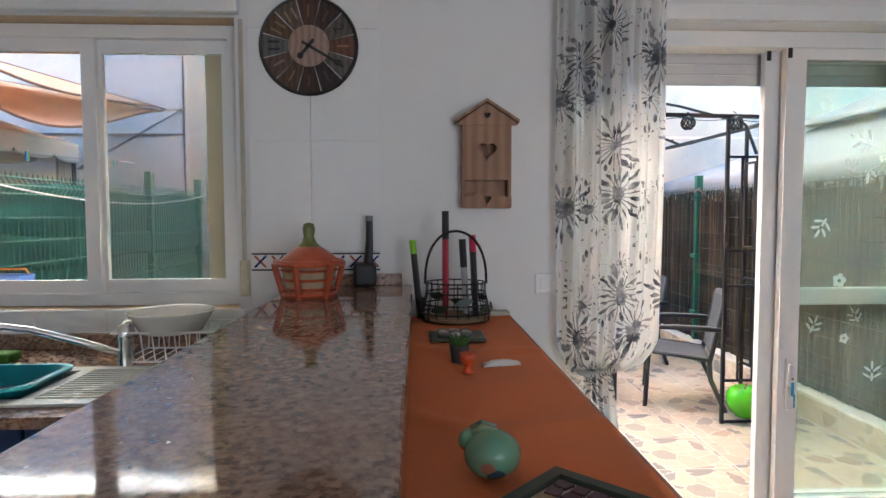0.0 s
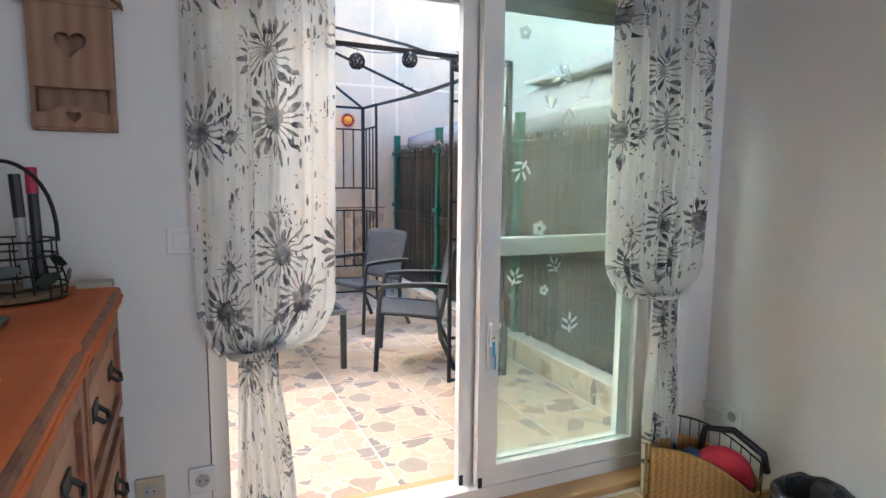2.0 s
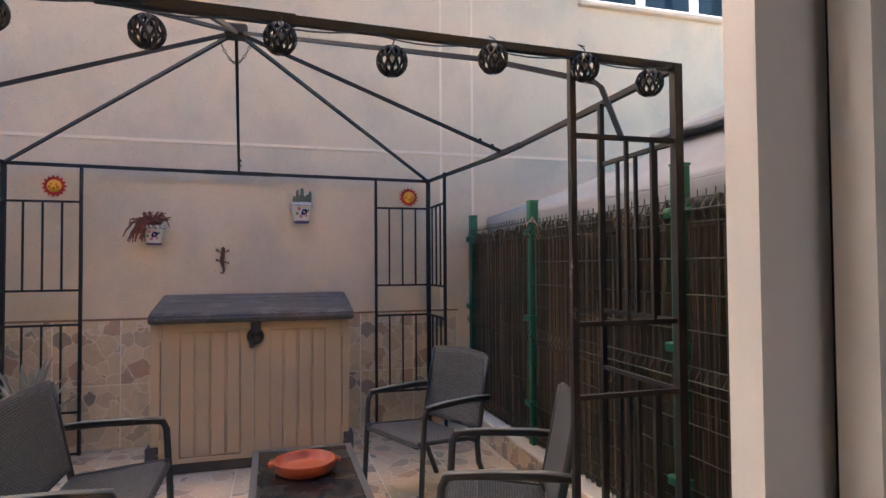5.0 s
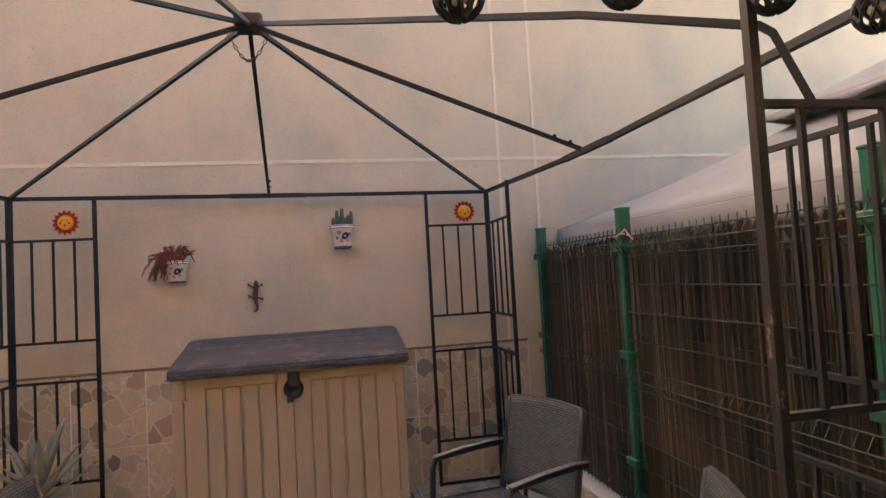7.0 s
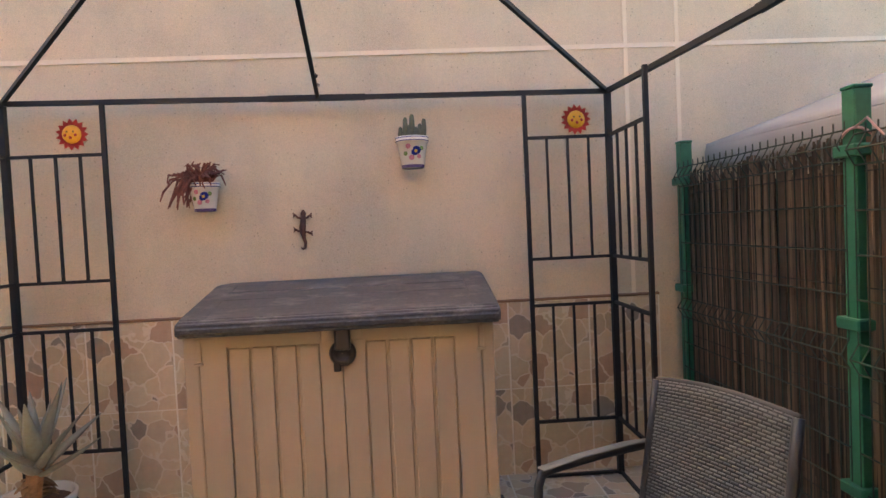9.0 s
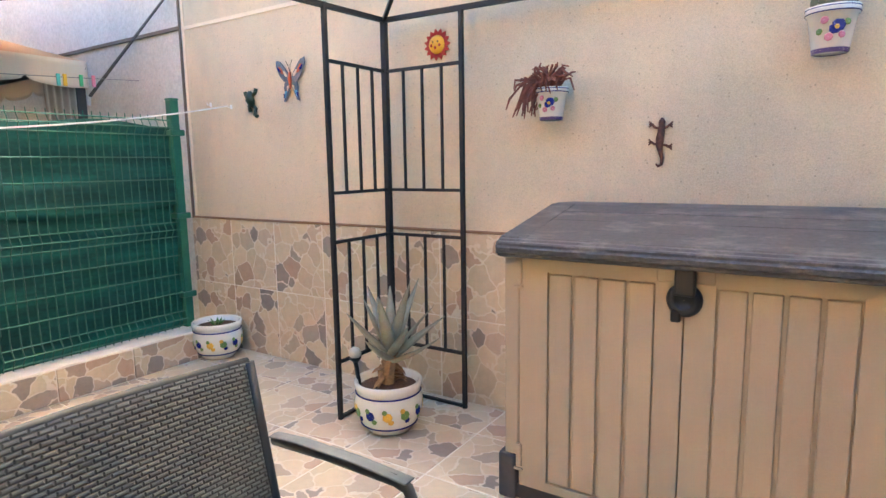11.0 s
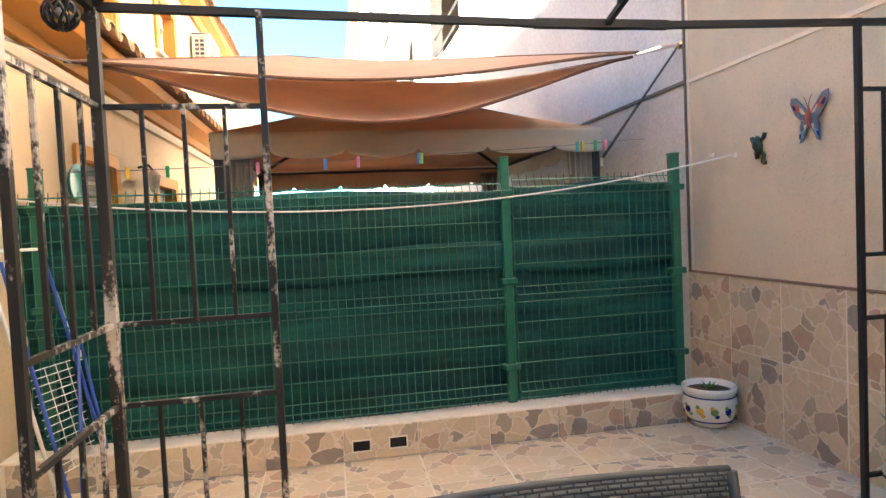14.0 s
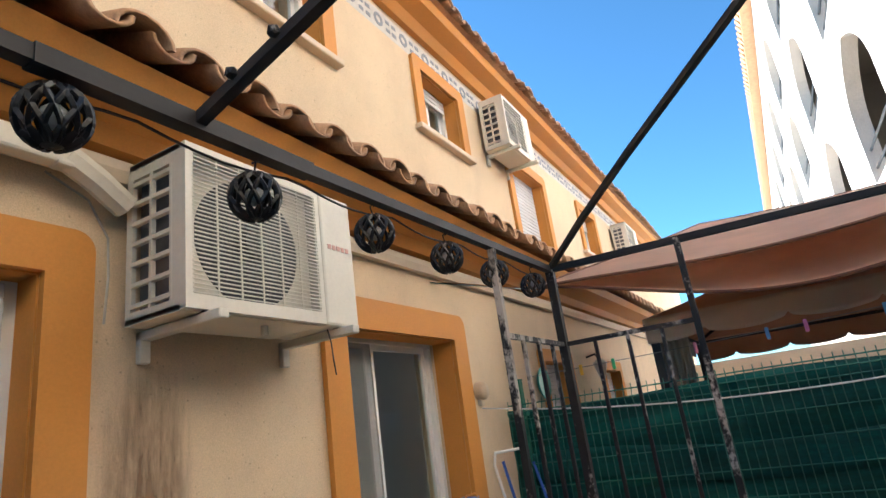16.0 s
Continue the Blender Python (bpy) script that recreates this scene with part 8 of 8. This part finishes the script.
clock_part("centre", lathe(B(), [(0.078, 0.004), (0.078, 0.013), (0.07, 0.015), (0.001, 0.015)], 32), wood("clock_centre", (0.36, 0.25, 0.19), (0.26, 0.17, 0.125), (9, 9, 9), 0.7))
for ang, ln_, w in ((-30, 0.155, 0.005), (-130, 0.06, 0.006)):
    bm = prism(B(), [(-0.03, -w), (ln_ * 0.75, -w), (ln_, 0), (ln_ * 0.75, w), (-0.03, w)], "z", 0.017, 0.0185)
    lathe(bm, [(0.012, 0.017), (0.012, 0.019)], 12, (ln_ * 0.82, 0, 0), True)
    bm.transform(Matrix.Rotation(radians(ang), 4, "Z"))
    clock_part("hand", bm, BLACK_PLASTIC)

# wooden letter rack with heart cut-outs
mb = thing("letter_rack", (0.695, YI, 1.42), "weathered wooden house-shaped letter rack with hearts", "letter rack")
HT = [(math.sin(t) ** 3, (13 * math.cos(t) - 5 * math.cos(2 * t) - 2 * math.cos(3 * t) - math.cos(4 * t)) / 16) for t in [i * 2 * math.pi / 28 for i in range(28)]]


def heart(cx, cz, s):
    return [(cx + s * u, cz + s * v) for u, v in HT]


mx0, mx1 = 0.602, 0.79
part("back", box(B(), mx0, mx1, YI - 0.012, YI - 0.001, 1.425, 1.735), WOOD_GREY, mb)
part("front", slab_with_holes(B(), rect(mx0 + 0.001, mx1 - 0.001, 1.525, 1.732), [heart(0.697, 1.636, 0.036)], "y", YI - 0.062, YI - 0.05), WOOD_GREY, mb)
part("pocket_front", slab_with_holes(B(), [(mx0, 1.425), (mx1, 1.425), (mx1, 1.46), (0.76, 1.463), (0.73, 1.474), (0.695, 1.479), (0.66, 1.474), (0.63, 1.463), (mx0, 1.46)], [heart(0.697, 1.452, 0.017)], "y", YI - 0.066, YI - 0.054), WOOD_GREY, mb)
for x in (mx0, mx1 - 0.012):
    part("side", box(B(), x, x + 0.012, YI - 0.054, YI - 0.012, 1.425, 1.732), WOOD_GREY, mb)
part("base", box(B(), mx0, mx1, YI - 0.054, YI - 0.001, 1.418, 1.43), WOOD_GREY, mb)
part("gable", slab_with_holes(B(), [(0.585, 1.732), (0.806, 1.732), (0.806, 1.74), (0.695, 1.815), (0.585, 1.74)], [heart(0.696, 1.768, 0.014)], "y", YI - 0.066, YI - 0.05), WOOD_GREY, mb)
for s in (-1, 1):
    bm = prism(B(), [(0.695, 1.818), (0.695, 1.83), (0.695 + s * 0.122, 1.752), (0.695 + s * 0.122, 1.74)], "y", YI - 0.078, YI - 0.001)
    part("roof_board", bm, WOOD_GREY, mb)


def socket(x, z, axis, mt, label):
    th = thing("wall_socket", (x, YI if axis == "y" else 2.35, z), label, "socket")
    if axis == "y":
        part("plate", box(B(), x - 0.04, x + 0.04, YI - 0.012, YI, z - 0.04, z + 0.04, 0.004, 2), mt, th)
        bm = lathe(B(), [(0.021, 0), (0.021, 0.0015), (0.018, 0.002), (0.001, 0.002)], 20)
        bm.transform(Matrix.Translation((x, YI - 0.012, z)) @ Matrix.Rotation(radians(90), 4, "X"))
        w = part("well", bm, plain("socket_well", (0.42, 0.41, 0.39), 0.5), th)
        for dx in (-0.009, 0.009):
            bm = lathe(B(), [(0.003, 0), (0.003, 0.001)], 8, (0, 0, 0), True)
            bm.transform(Matrix.Translation((x + dx, YI - 0.0145, z)) @ Matrix.Rotation(radians(90), 4, "X"))
            part("pin_hole", bm, BLACK_PLASTIC, w)
    else:
        part("plate", box(B(), 3.038, 3.05, 2.31, 2.39, z - 0.04, z + 0.04, 0.004, 2), mt, th)
        bm = lathe(B(), [(0.021, 0), (0.021, 0.0015), (0.001, 0.002)], 20)
        bm.transform(Matrix.Translation((3.038, 2.35, z)) @ Matrix.Rotation(radians(-90), 4, "Y"))
        part("well", bm, plain("socket_well_side", (0.35, 0.34, 0.33), 0.5), th)


WPL = plain("white_socket_plastic", (0.72, 0.71, 0.68), 0.35, var=0.02)
socket(0.965, 0.385, "y", WPL, "white wall socket on the room wall")
socket(0.822, 0.38, "y", plain("beige_socket_plastic", (0.5, 0.43, 0.3), 0.4, var=0.03), "beige two-hole wall socket on the room wall")
socket(3.05, 0.31, "x", WPL, "white wall socket above a cable duct")
sw = thing("light_switch", (0.935, YI, 1.12), "white light switch beside the curtain", "switch")
part("plate", box(B(), 0.895, 0.975, YI - 0.01, YI, 1.08, 1.16, 0.004, 2), WPL, sw)
part("rocker", box(B(), 0.912, 0.958, YI - 0.014, YI - 0.01, 1.095, 1.145, 0.003), WPL, sw)
dc = thing("cable_duct", (3.04, 2.4, 0.35), "thin white cable duct along the wall", "cable duct")
part("duct", box(B(), 3.032, 3.05, 2.39, YI, 0.305, 0.335, 0.003), WPL, dc)

# ---- curtains, knotted halfway ----
def drape(label, x0, x1, xk0, xk1, xt0, xt1, zt, zk, yc, folds, seed, side):
    th = thing("curtain", ((x0 + x1) / 2, yc, 0.03), label, "curtain", "flower print curtains at the terrace door")
    wide = (x1 - x0) * 1.45

    def upper(u, v):
        # v 0 at the rod, 1 at the knot
        bulge = min(1.0, max(0.0, (v - 0.91) / 0.09))
        pinch = bulge ** 2.2
        a = x0 + (x1 - x0) * u
        b = xk0 + (xk1 - xk0) * u
        swell = 1 + 0.03 * math.sin(math.pi * min(1, v / 0.86))
        a = (x0 + x1) / 2 + (a - (x0 + x1) / 2) * swell
        x = a + (b - a) * pinch
        ph = folds * 2 * math.pi * u + seed
        amp = (0.022 + 0.012 * math.sin(3 * u + 2 * v + seed)) * (1 - 0.55 * pinch)
        y = yc + amp * math.sin(ph + 0.5 * math.sin(2.5 * v + seed)) + 0.012 * math.sin(2.3 * ph + 3 * v)
        y -= 0.07 * math.sin(math.pi * min(1, v / 0.97)) ** 2 * v ** 2 * math.sin(math.pi * u)
        z = zt + (zk - zt) * v - 0.05 * pinch * (1 - pinch) * 4 * (0.6 + 0.4 * math.sin(ph))
        return (x, y, z)

    def tail(u, v):
        w0, w1 = 0.55, 1.0
        k = w0 + (w1 - w0) * min(1, v * 1.6)
        c = (xt0 + xt1) / 2 + (xk0 + xk1 - xt0 - xt1) / 2 * (1 - v) ** 2
        x = c + (u - 0.5) * (xt1 - xt0) * k
        ph = folds * 2 * math.pi * u + seed
        return (x, yc + 0.024 * math.sin(ph + v) + 0.01 * math.sin(2.1 * ph + 5 * v), zk + 0.02 - (zk - 0.015) * v)
    part("drape", grid(B(), upper, 96, 60, lambda u, v: (u * wide, (1 - v) * (zt - zk))), CURTAIN, th, "", True)
    part("tail", grid(B(), tail, 60, 30, lambda u, v: (u * wide * 0.55 + 1.7, (1 - v) * zk + 3.1)), CURTAIN, th, "", True)
    # the hem folded back behind the drape: a second layer over part of its width
    def inner(u, v):
        x, y, z = upper(0.04 + 0.6 * u, v)
        return (x + 0.012 * math.sin(4 * v + 9 * u), y + 0.035 + 0.014 * math.sin(17 * u + 2 * v), z + 0.01 * v)
    part("inner_fold", grid(B(), inner, 48, 30, lambda u, v: (5.3 - u * wide * 0.6, (1 - v) * (zt - zk) + 0.4)), CURTAIN, th, "", True)
    kx = (xk0 + xk1) / 2
    pts = [(kx + (xk1 - xk0) * 0.5 * math.cos(a), yc + 0.05 * math.sin(a), zk + 0.012 * math.sin(a + 1)) for a in [i * math.pi / 9 for i in range(18)]]
    bm = sweep(B(), pts, 0.011, 7, True)
    uvl = bm.loops.layers.uv.verify()
    for f in bm.faces:
        for lp in f.loops:
            lp[uvl].uv = (lp.vert.co.x * 2, lp.vert.co.z * 2)
    part("knot", bm, CURTAIN, th, "", True)


drape("white voile curtain with grey flowers, knotted beside the open door", 0.965, 1.365, 1.05, 1.20, 1.06, 1.24, 2.34, 0.80, 2.41, 5, 0.4, 1)
drape("white voile curtain with grey flowers, knotted beside the fixed pane", 2.405, 2.885, 2.61, 2.77, 2.62, 2.79, 2.34, 0.86, 2.41, 6, 2.1, -1)
rod = thing("curtain_rod", (1.9, 2.42, 2.35), "white curtain rail above the terrace door", "curtain rail")
part("rail", box(B(), 0.8, 3.03, 2.395, 2.43, 2.335, 2.365, 0.004), ALU, rod)
for x in (0.9, 1.95, 2.95):
    part("bracket", box(B(), x - 0.015, x + 0.015, 2.42, YI, 2.34, 2.37, 0.003), ALU, rod)

# stickers on the door glass
YS = YD + 0.012 + 0.013


def sticker(kind_, x, z, s, rot):
    th = thing("window_sticker", (x, YS, z), "frosted white " + kind_ + " sticker on the door glass", "sticker", "stickers on the door glass")
    ca, sa = math.cos(rot), math.sin(rot)
    shapes = []
    if kind_ == "flower":
        for k in range(5):
            a = rot + k * 2 * math.pi / 5
            shapes.append([(x + s * (0.55 * math.cos(a) + 0.36 * math.cos(t)), z + s * (0.55 * math.sin(a) + 0.36 * math.sin(t))) for t in [i * math.pi / 5 for i in range(10)]])
    else:
        for u, v, an in ((0, 0.9, 1.57), (-0.45, 0.55, 2.5), (0.45, 0.55, 0.65), (-0.5, -0.05, 2.6), (0.5, -0.05, 0.55), (0, -0.2, 1.57)):
            px, pz = x + s * (u * ca - v * sa), z + s * (u * sa + v * ca)
            b_ = an + rot
            shapes.append([(px + s * (0.42 * math.cos(t) * math.cos(b_) - 0.12 * math.sin(t) * math.sin(b_)), pz + s * (0.42 * math.cos(t) * math.sin(b_) + 0.12 * math.sin(t) * math.cos(b_))) for t in [i * math.pi / 5 for i in range(10)]])
    for q in shapes:
        part("petal", prism(B(), q, "y", YS - 0.0008, YS), STK, th)


STK = glass("frosted_sticker", (0.75, 0.78, 0.77), 0.4, 0.35)
for kind_, x, z, s, r in (("flower", 2.145, 1.85, 0.03, 0.3), ("leaf", 2.15, 1.35, 0.05, 2.6), ("flower", 2.23, 1.11, 0.035, 0.1), ("leaf", 2.12, 0.91, 0.042, -0.4), ("leaf", 2.31, 0.95, 0.038, 0.5), ("flower", 2.26, 0.86, 0.025, 0.0), ("leaf", 2.39, 0.70, 0.048, 0.0), ("leaf", 2.33, 1.70, 0.06, 1.2)):
    sticker(kind_, x, z, s, r)
br = thing("window_sticker", (2.33, YS, 1.59), "frosted white branch sticker on the door glass", "sticker", "stickers on the door glass")
STEM = [(2.24, 1.588), (2.29, 1.572), (2.34, 1.575), (2.385, 1.6), (2.42, 1.64), (2.45, 1.67)]
for (xa, za), (xb, zb) in zip(STEM, STEM[1:]):
    part("stem", prism(B(), [(xa, za - 0.0015), (xb, zb - 0.0015), (xb, zb + 0.0015), (xa, za + 0.0015)], "y", YS - 0.0008, YS), STK, br)
for x, z, an, ln in ((2.25, 1.61, 1.9, 0.02), (2.285, 1.6, 1.2, 0.022), (2.34, 1.545, -1.7, 0.026), (2.365, 1.565, -0.9, 0.02), (2.395, 1.63, 1.9, 0.02), (2.43, 1.63, 0.2, 0.02), (2.455, 1.69, 1.2, 0.022)):
    ca, sa = math.cos(an), math.sin(an)
    part("petal", prism(B(), [(x + ln * math.cos(t) * ca - 0.3 * ln * math.sin(t) * sa, z + ln * math.cos(t) * sa + 0.3 * ln * math.sin(t) * ca) for t in [i * math.pi / 5 for i in range(10)]], "y", YS - 0.0008, YS), STK, br)

# corner basket, bin, small red cabinet
wk = thing("wicker_basket", (2.8, 2.2, 0), "wicker toy basket with wire edges in the corner", "basket")
WM = wood("honey_wicker", (0.5, 0.29, 0.09), (0.3, 0.16, 0.05), (3, 3, 60), 0.7, 20)
c0, c1 = Vector((2.62, 2.36, 0)), Vector((2.86, 2.06, 0))
dn = Vector((0.13, 0.10, 0))


def wpanel(off, h0, h1):
    def fn(u, v):
        p = c0.lerp(c1, u) + off
        h = h0 + (h1 - h0) * u + 0.05 * math.sin(math.pi * u)
        return p + Vector((0.004 * math.sin(v * 60), 0.004 * math.cos(u * 50), h * v + 0.002))
    return fn


part("front", solidify(grid(B(), wpanel(Vector((0, 0, 0)), 0.25, 0.13), 20, 20), 0.012), WM, wk, "", True)
part("back", solidify(grid(B(), wpanel(dn, 0.25, 0.13), 20, 20), 0.012), WM, wk, "", True)
for p, h in ((c0, 0.25), (c1, 0.13)):
    part("end", prism(B(), [(0, 0.002), (1, 0.002), (1, h), (0, h)], "z", 0, 0.01) if False else box(B(), min(p.x, p.x + dn.x), max(p.x, p.x + dn.x), p.y + 0.03, p.y + 0.045, 0.002, h, 0.003), WM, wk)
e = [wpanel(dn, 0.33, 0.2)(i / 10, 1.0) for i in range(11)]
part("wire_edge", sweep(B(), e, 0.004, 5), DKW, wk)
for i in range(11):
    part("wire_stay", sweep(B(), [wpanel(dn, 0.25, 0.13)(i / 10, 1.0), e[i]], 0.0025, 4), DKW, wk)
for p, h in ((c0, 0.26), (c1, 0.15)):
    part("wire_loop", sweep(B(), [p + dn * t + Vector((0, 0, h + 0.1 * math.sin(math.pi * t))) for t in [i / 8 for i in range(9)]], 0.0035, 5), DKW, wk)
tc = thing("toy_cloth", (2.78, 2.22, 0.15), "blue cloth folded in the basket", "cloth")


def cl(u, v):
    p = c0.lerp(c1, 0.1 + 0.75 * u) + dn * (0.2 + 0.3 * v)
    return p + Vector((0, 0, 0.1 + 0.17 * math.sin(math.pi * (0.15 + 0.7 * u)) - 0.06 * u + 0.02 * noise.noise((u * 5, v * 5, 1))))


part("fold", solidify(grid(B(), cl, 14, 8), 0.02), plain("navy_blue_cloth", (0.03, 0.07, 0.15), 0.9, var=0.2), tc, "", True)
tb2 = thing("red_bag", (2.84, 2.18, 0.1), "red and black toy bag standing in the basket", "bag")
bm = lathe(B(), [(0.001, -0.03), (0.1, -0.03), (0.115, 0.0), (0.1, 0.03), (0.001, 0.03)], 24)
bm.transform(Matrix.Translation((2.82, 2.2, 0.17)) @ Matrix.Rotation(radians(-50), 4, "Z") @ Matrix.Rotation(radians(90), 4, "X"))
part("body", bm, plain("bright_red_fabric", (0.5, 0.02, 0.04), 0.6, var=0.1), tb2, "", True)
part("handle", sweep(B(), [(2.80, 2.29, 0.24), (2.81, 2.28, 0.33), (2.87, 2.2, 0.34), (2.93, 2.11, 0.27), (2.94, 2.1, 0.2)], 0.014, 7), BLACK_PLASTIC, tb2, "", True)
bn = thing("waste_bin", (2.86, 1.86, 0), "round bin lined with a crumpled grey bag", "waste bin")
part("bin", lathe(B(), [(0.001, 0.002), (0.1, 0.002), (0.125, 0.25), (0.118, 0.25), (0.095, 0.01)], 28, (2.86, 1.86, 0)), plain("dark_grey_bin", (0.05, 0.05, 0.05), 0.5), bn, "", True)


def liner(u, v):
    a = 2 * math.pi * u
    r = (0.122 + 0.02 * noise.noise((math.cos(a) * 2, math.sin(a) * 2, v * 4))) * (1.0 if v < 0.5 else 0.93)
    z = 0.12 + 0.3 * v if v < 0.5 else 0.27 - 0.36 * (v - 0.5)
    return (2.86 + r * math.cos(a), 1.86 + r * math.sin(a), z + 0.015 * noise.noise((math.cos(a) * 3, math.sin(a) * 3, 7)))


part("bag", grid(B(), liner, 48, 20), plain("grey_bin_bag", (0.07, 0.075, 0.075), 0.3, var=0.2), bn, "crumpled grey plastic bag", True)
rc = thing("side_cabinet", (2.93, 1.2, 0), "reddish wooden cabinet against the wall", "cabinet")
part("carcass", box(B(), 2.86, 3.045, 0.75, 1.60, 0.0, 0.82, 0.006, 2), WOOD_RED, rc)
part("top", box(B(), 2.84, 3.047, 0.73, 1.62, 0.82, 0.845, 0.006, 2), WOOD_RED, rc)

# ---- tiles: each a piece on shared meshes ----
def tile_mesh(name, u, v, t, axis, mat, bev=0.002):
    bm = B()
    if axis == "z":
        box(bm, 0, u, 0, v, -t, 0, bev)
    elif axis == "y":
        box(bm, 0, u, 0, t, 0, v, bev)
    else:
        box(bm, 0, t, 0, u, 0, v, bev)
    me = bpy.data.meshes.new(name)
    bm.to_mesh(me)
    bm.free()
    me.materials.append(mat)
    return me


def lay(me, at, parent, name="tile"):
    ob = new(name, me)
    ob.parent = parent
    ob.location = at
    return ob


P, J_ = 0.45, 0.008
full = tile_mesh("floor_tile", P - J_, P - J_, 0.012, "z", TILE)
y = YO + 0.035
while y < YF - 0.02:
    v = min(P, YF - y) - J_
    x = KG + 0.004
    while x < KB_ - 0.02:
        u = min(P, KB_ - x) - J_
        me = full if u > P - 0.01 and v > P - 0.01 else tile_mesh("floor_tile_cut", u, v, 0.012, "z", TILE)
        lay(me, (x, y, random.uniform(-0.0006, 0.0006)), patio)
        x += P
    y += P
far_tiles = struct("wall_dado", box(B(), -2.245, KB_ + 0.0, YF - 0.0125, YF - 0.0005, 0.0, 0.955), GROUT, "dado of stone-print wall tiles")
wall_t = tile_mesh("wall_tile", P - J_, 0.474, 0.01, "y", TILE)
for r in range(2):
    x = KG - 0.096 + 0.14 - P - P + 0.0
    while x < KB_ - 0.03:
        u = min(P, KB_ - x) - J_
        if x < -2.24:
            lay(tile_mesh("wall_tile_cut", x + P + 2.24 - J_, 0.474, 0.01, "y", TILE), (-2.24, YF - 0.014, 0.002 + r * 0.479), far_tiles)
            x += P
            continue
        me = wall_t if u > P - 0.01 else tile_mesh("wall_tile_cut", u, 0.474, 0.01, "y", TILE)
        lay(me, (x, YF - 0.014, 0.002 + r * 0.479), far_tiles)
        x += P
bm = box(B(), -2.245, KB_, YF - 0.02, YF - 0.001, 0.957, 0.972, 0.003)
struct("dado_trim", bm, plain("terracotta_edge", (0.3, 0.17, 0.1), 0.7), "thin clay edge above the wall tiles")
for base, xx, kh in ((kerb_g, KG - 0.0075, KW), (kerb_b, KB_ - 0.0025, KH)):
    y = YO + 0.036
    while y < YF - 0.03:
        u = min(P, YF - 0.02 - y) - J_
        lay(tile_mesh("kerb_tile", u, kh - 0.014, 0.01, "x", TILE), (xx, y, 0.003), base)
        y += P
# drain holes in the green-fence kerb: flat near-black plates paint their inner shade
for y in (4.70, 4.92):
    dh = struct("drain_hole", slab_with_holes(B(), rect(y, y + 0.115, 0.05, 0.125), [rect(y + 0.008, y + 0.107, 0.058, 0.117)], "x", KG + 0.0026, KG + 0.006), GROUT, "square drain hole in the kerb")
    part("opening", box(B(), KG + 0.0026, KG + 0.0035, y + 0.008, y + 0.107, 0.058, 0.117), plain("hole_shade_black", (0.01, 0.009, 0.008), 0.95), dh)
# room floor
fin = tile_mesh("room_tile", 0.404, 0.404, 0.002, "z", FLOOR_IN, 0.0006)
for i in range(15):
    for j in range(13):
        lay(fin, (-3.1 + 0.41 * i, -2.85 + 0.41 * j, 0.0), floor_in)
# glazed kitchen wall tiles with a patterned border
spl = struct("wall_tiling", box(B(), -2.98, 0.288, YI - 0.004, YI - 0.0005, 0.94, 1.028), plain("white_grout", (0.70, 0.69, 0.67), 0.9), "white glazed kitchen wall tiles with a border")
wt_cols = [0.024 - 0.264 * k for k in range(-1, 10)]


def wtile(x0, x1, z0, z1):
    lay(tile_mesh("glazed_tile", x1 - x0 - 0.0014, z1 - z0 - 0.0014, 0.006, "y", WALL_TILE, 0.0006), (x0 + 0.0007, YI - 0.0085, z0 + 0.0007), spl)


for k, x1 in enumerate(wt_cols):
    x0 = max(-2.98, x1 - 0.264)
    wtile(x0, x1, 0.942, 1.028)
    if x1 > -0.25:
        x0 = max(x0, -0.21)
        if x1 - x0 > 0.03:
            for z0, z1 in ((1.03, 1.177), (1.25, 1.676), (1.676, 2.1), (2.1, 2.495)):
                wtile(x0, x1, z0, z1)
            lay(tile_mesh("border_tile", x1 - x0 - 0.002, 0.07, 0.006, "y", WALL_TILE, 0.001), (x0 + 0.001, YI - 0.0085, 1.178), spl, "border_tile")
            for q in range(int((x1 - x0) / 0.066)):
                cx = x0 + 0.035 + 0.066 * q
                for s in (-1, 1):
                    bm = prism(B(), [(cx - 0.025, 1.213 - s * 0.02), (cx - 0.019, 1.213 - s * 0.025), (cx + 0.025, 1.213 + s * 0.02), (cx + 0.019, 1.213 + s * 0.025)], "y", YI - 0.0095, YI - 0.0084)
                    part("motif", bm, BLUE_GLAZE if s > 0 else TERRACOTTA, spl)
            for z in (1.181, 1.243):
                part("border_line", box(B(), x0 + 0.002, x1 - 0.002, YI - 0.0095, YI - 0.0084, z - 0.003, z + 0.003), BLACK_PLASTIC, spl)
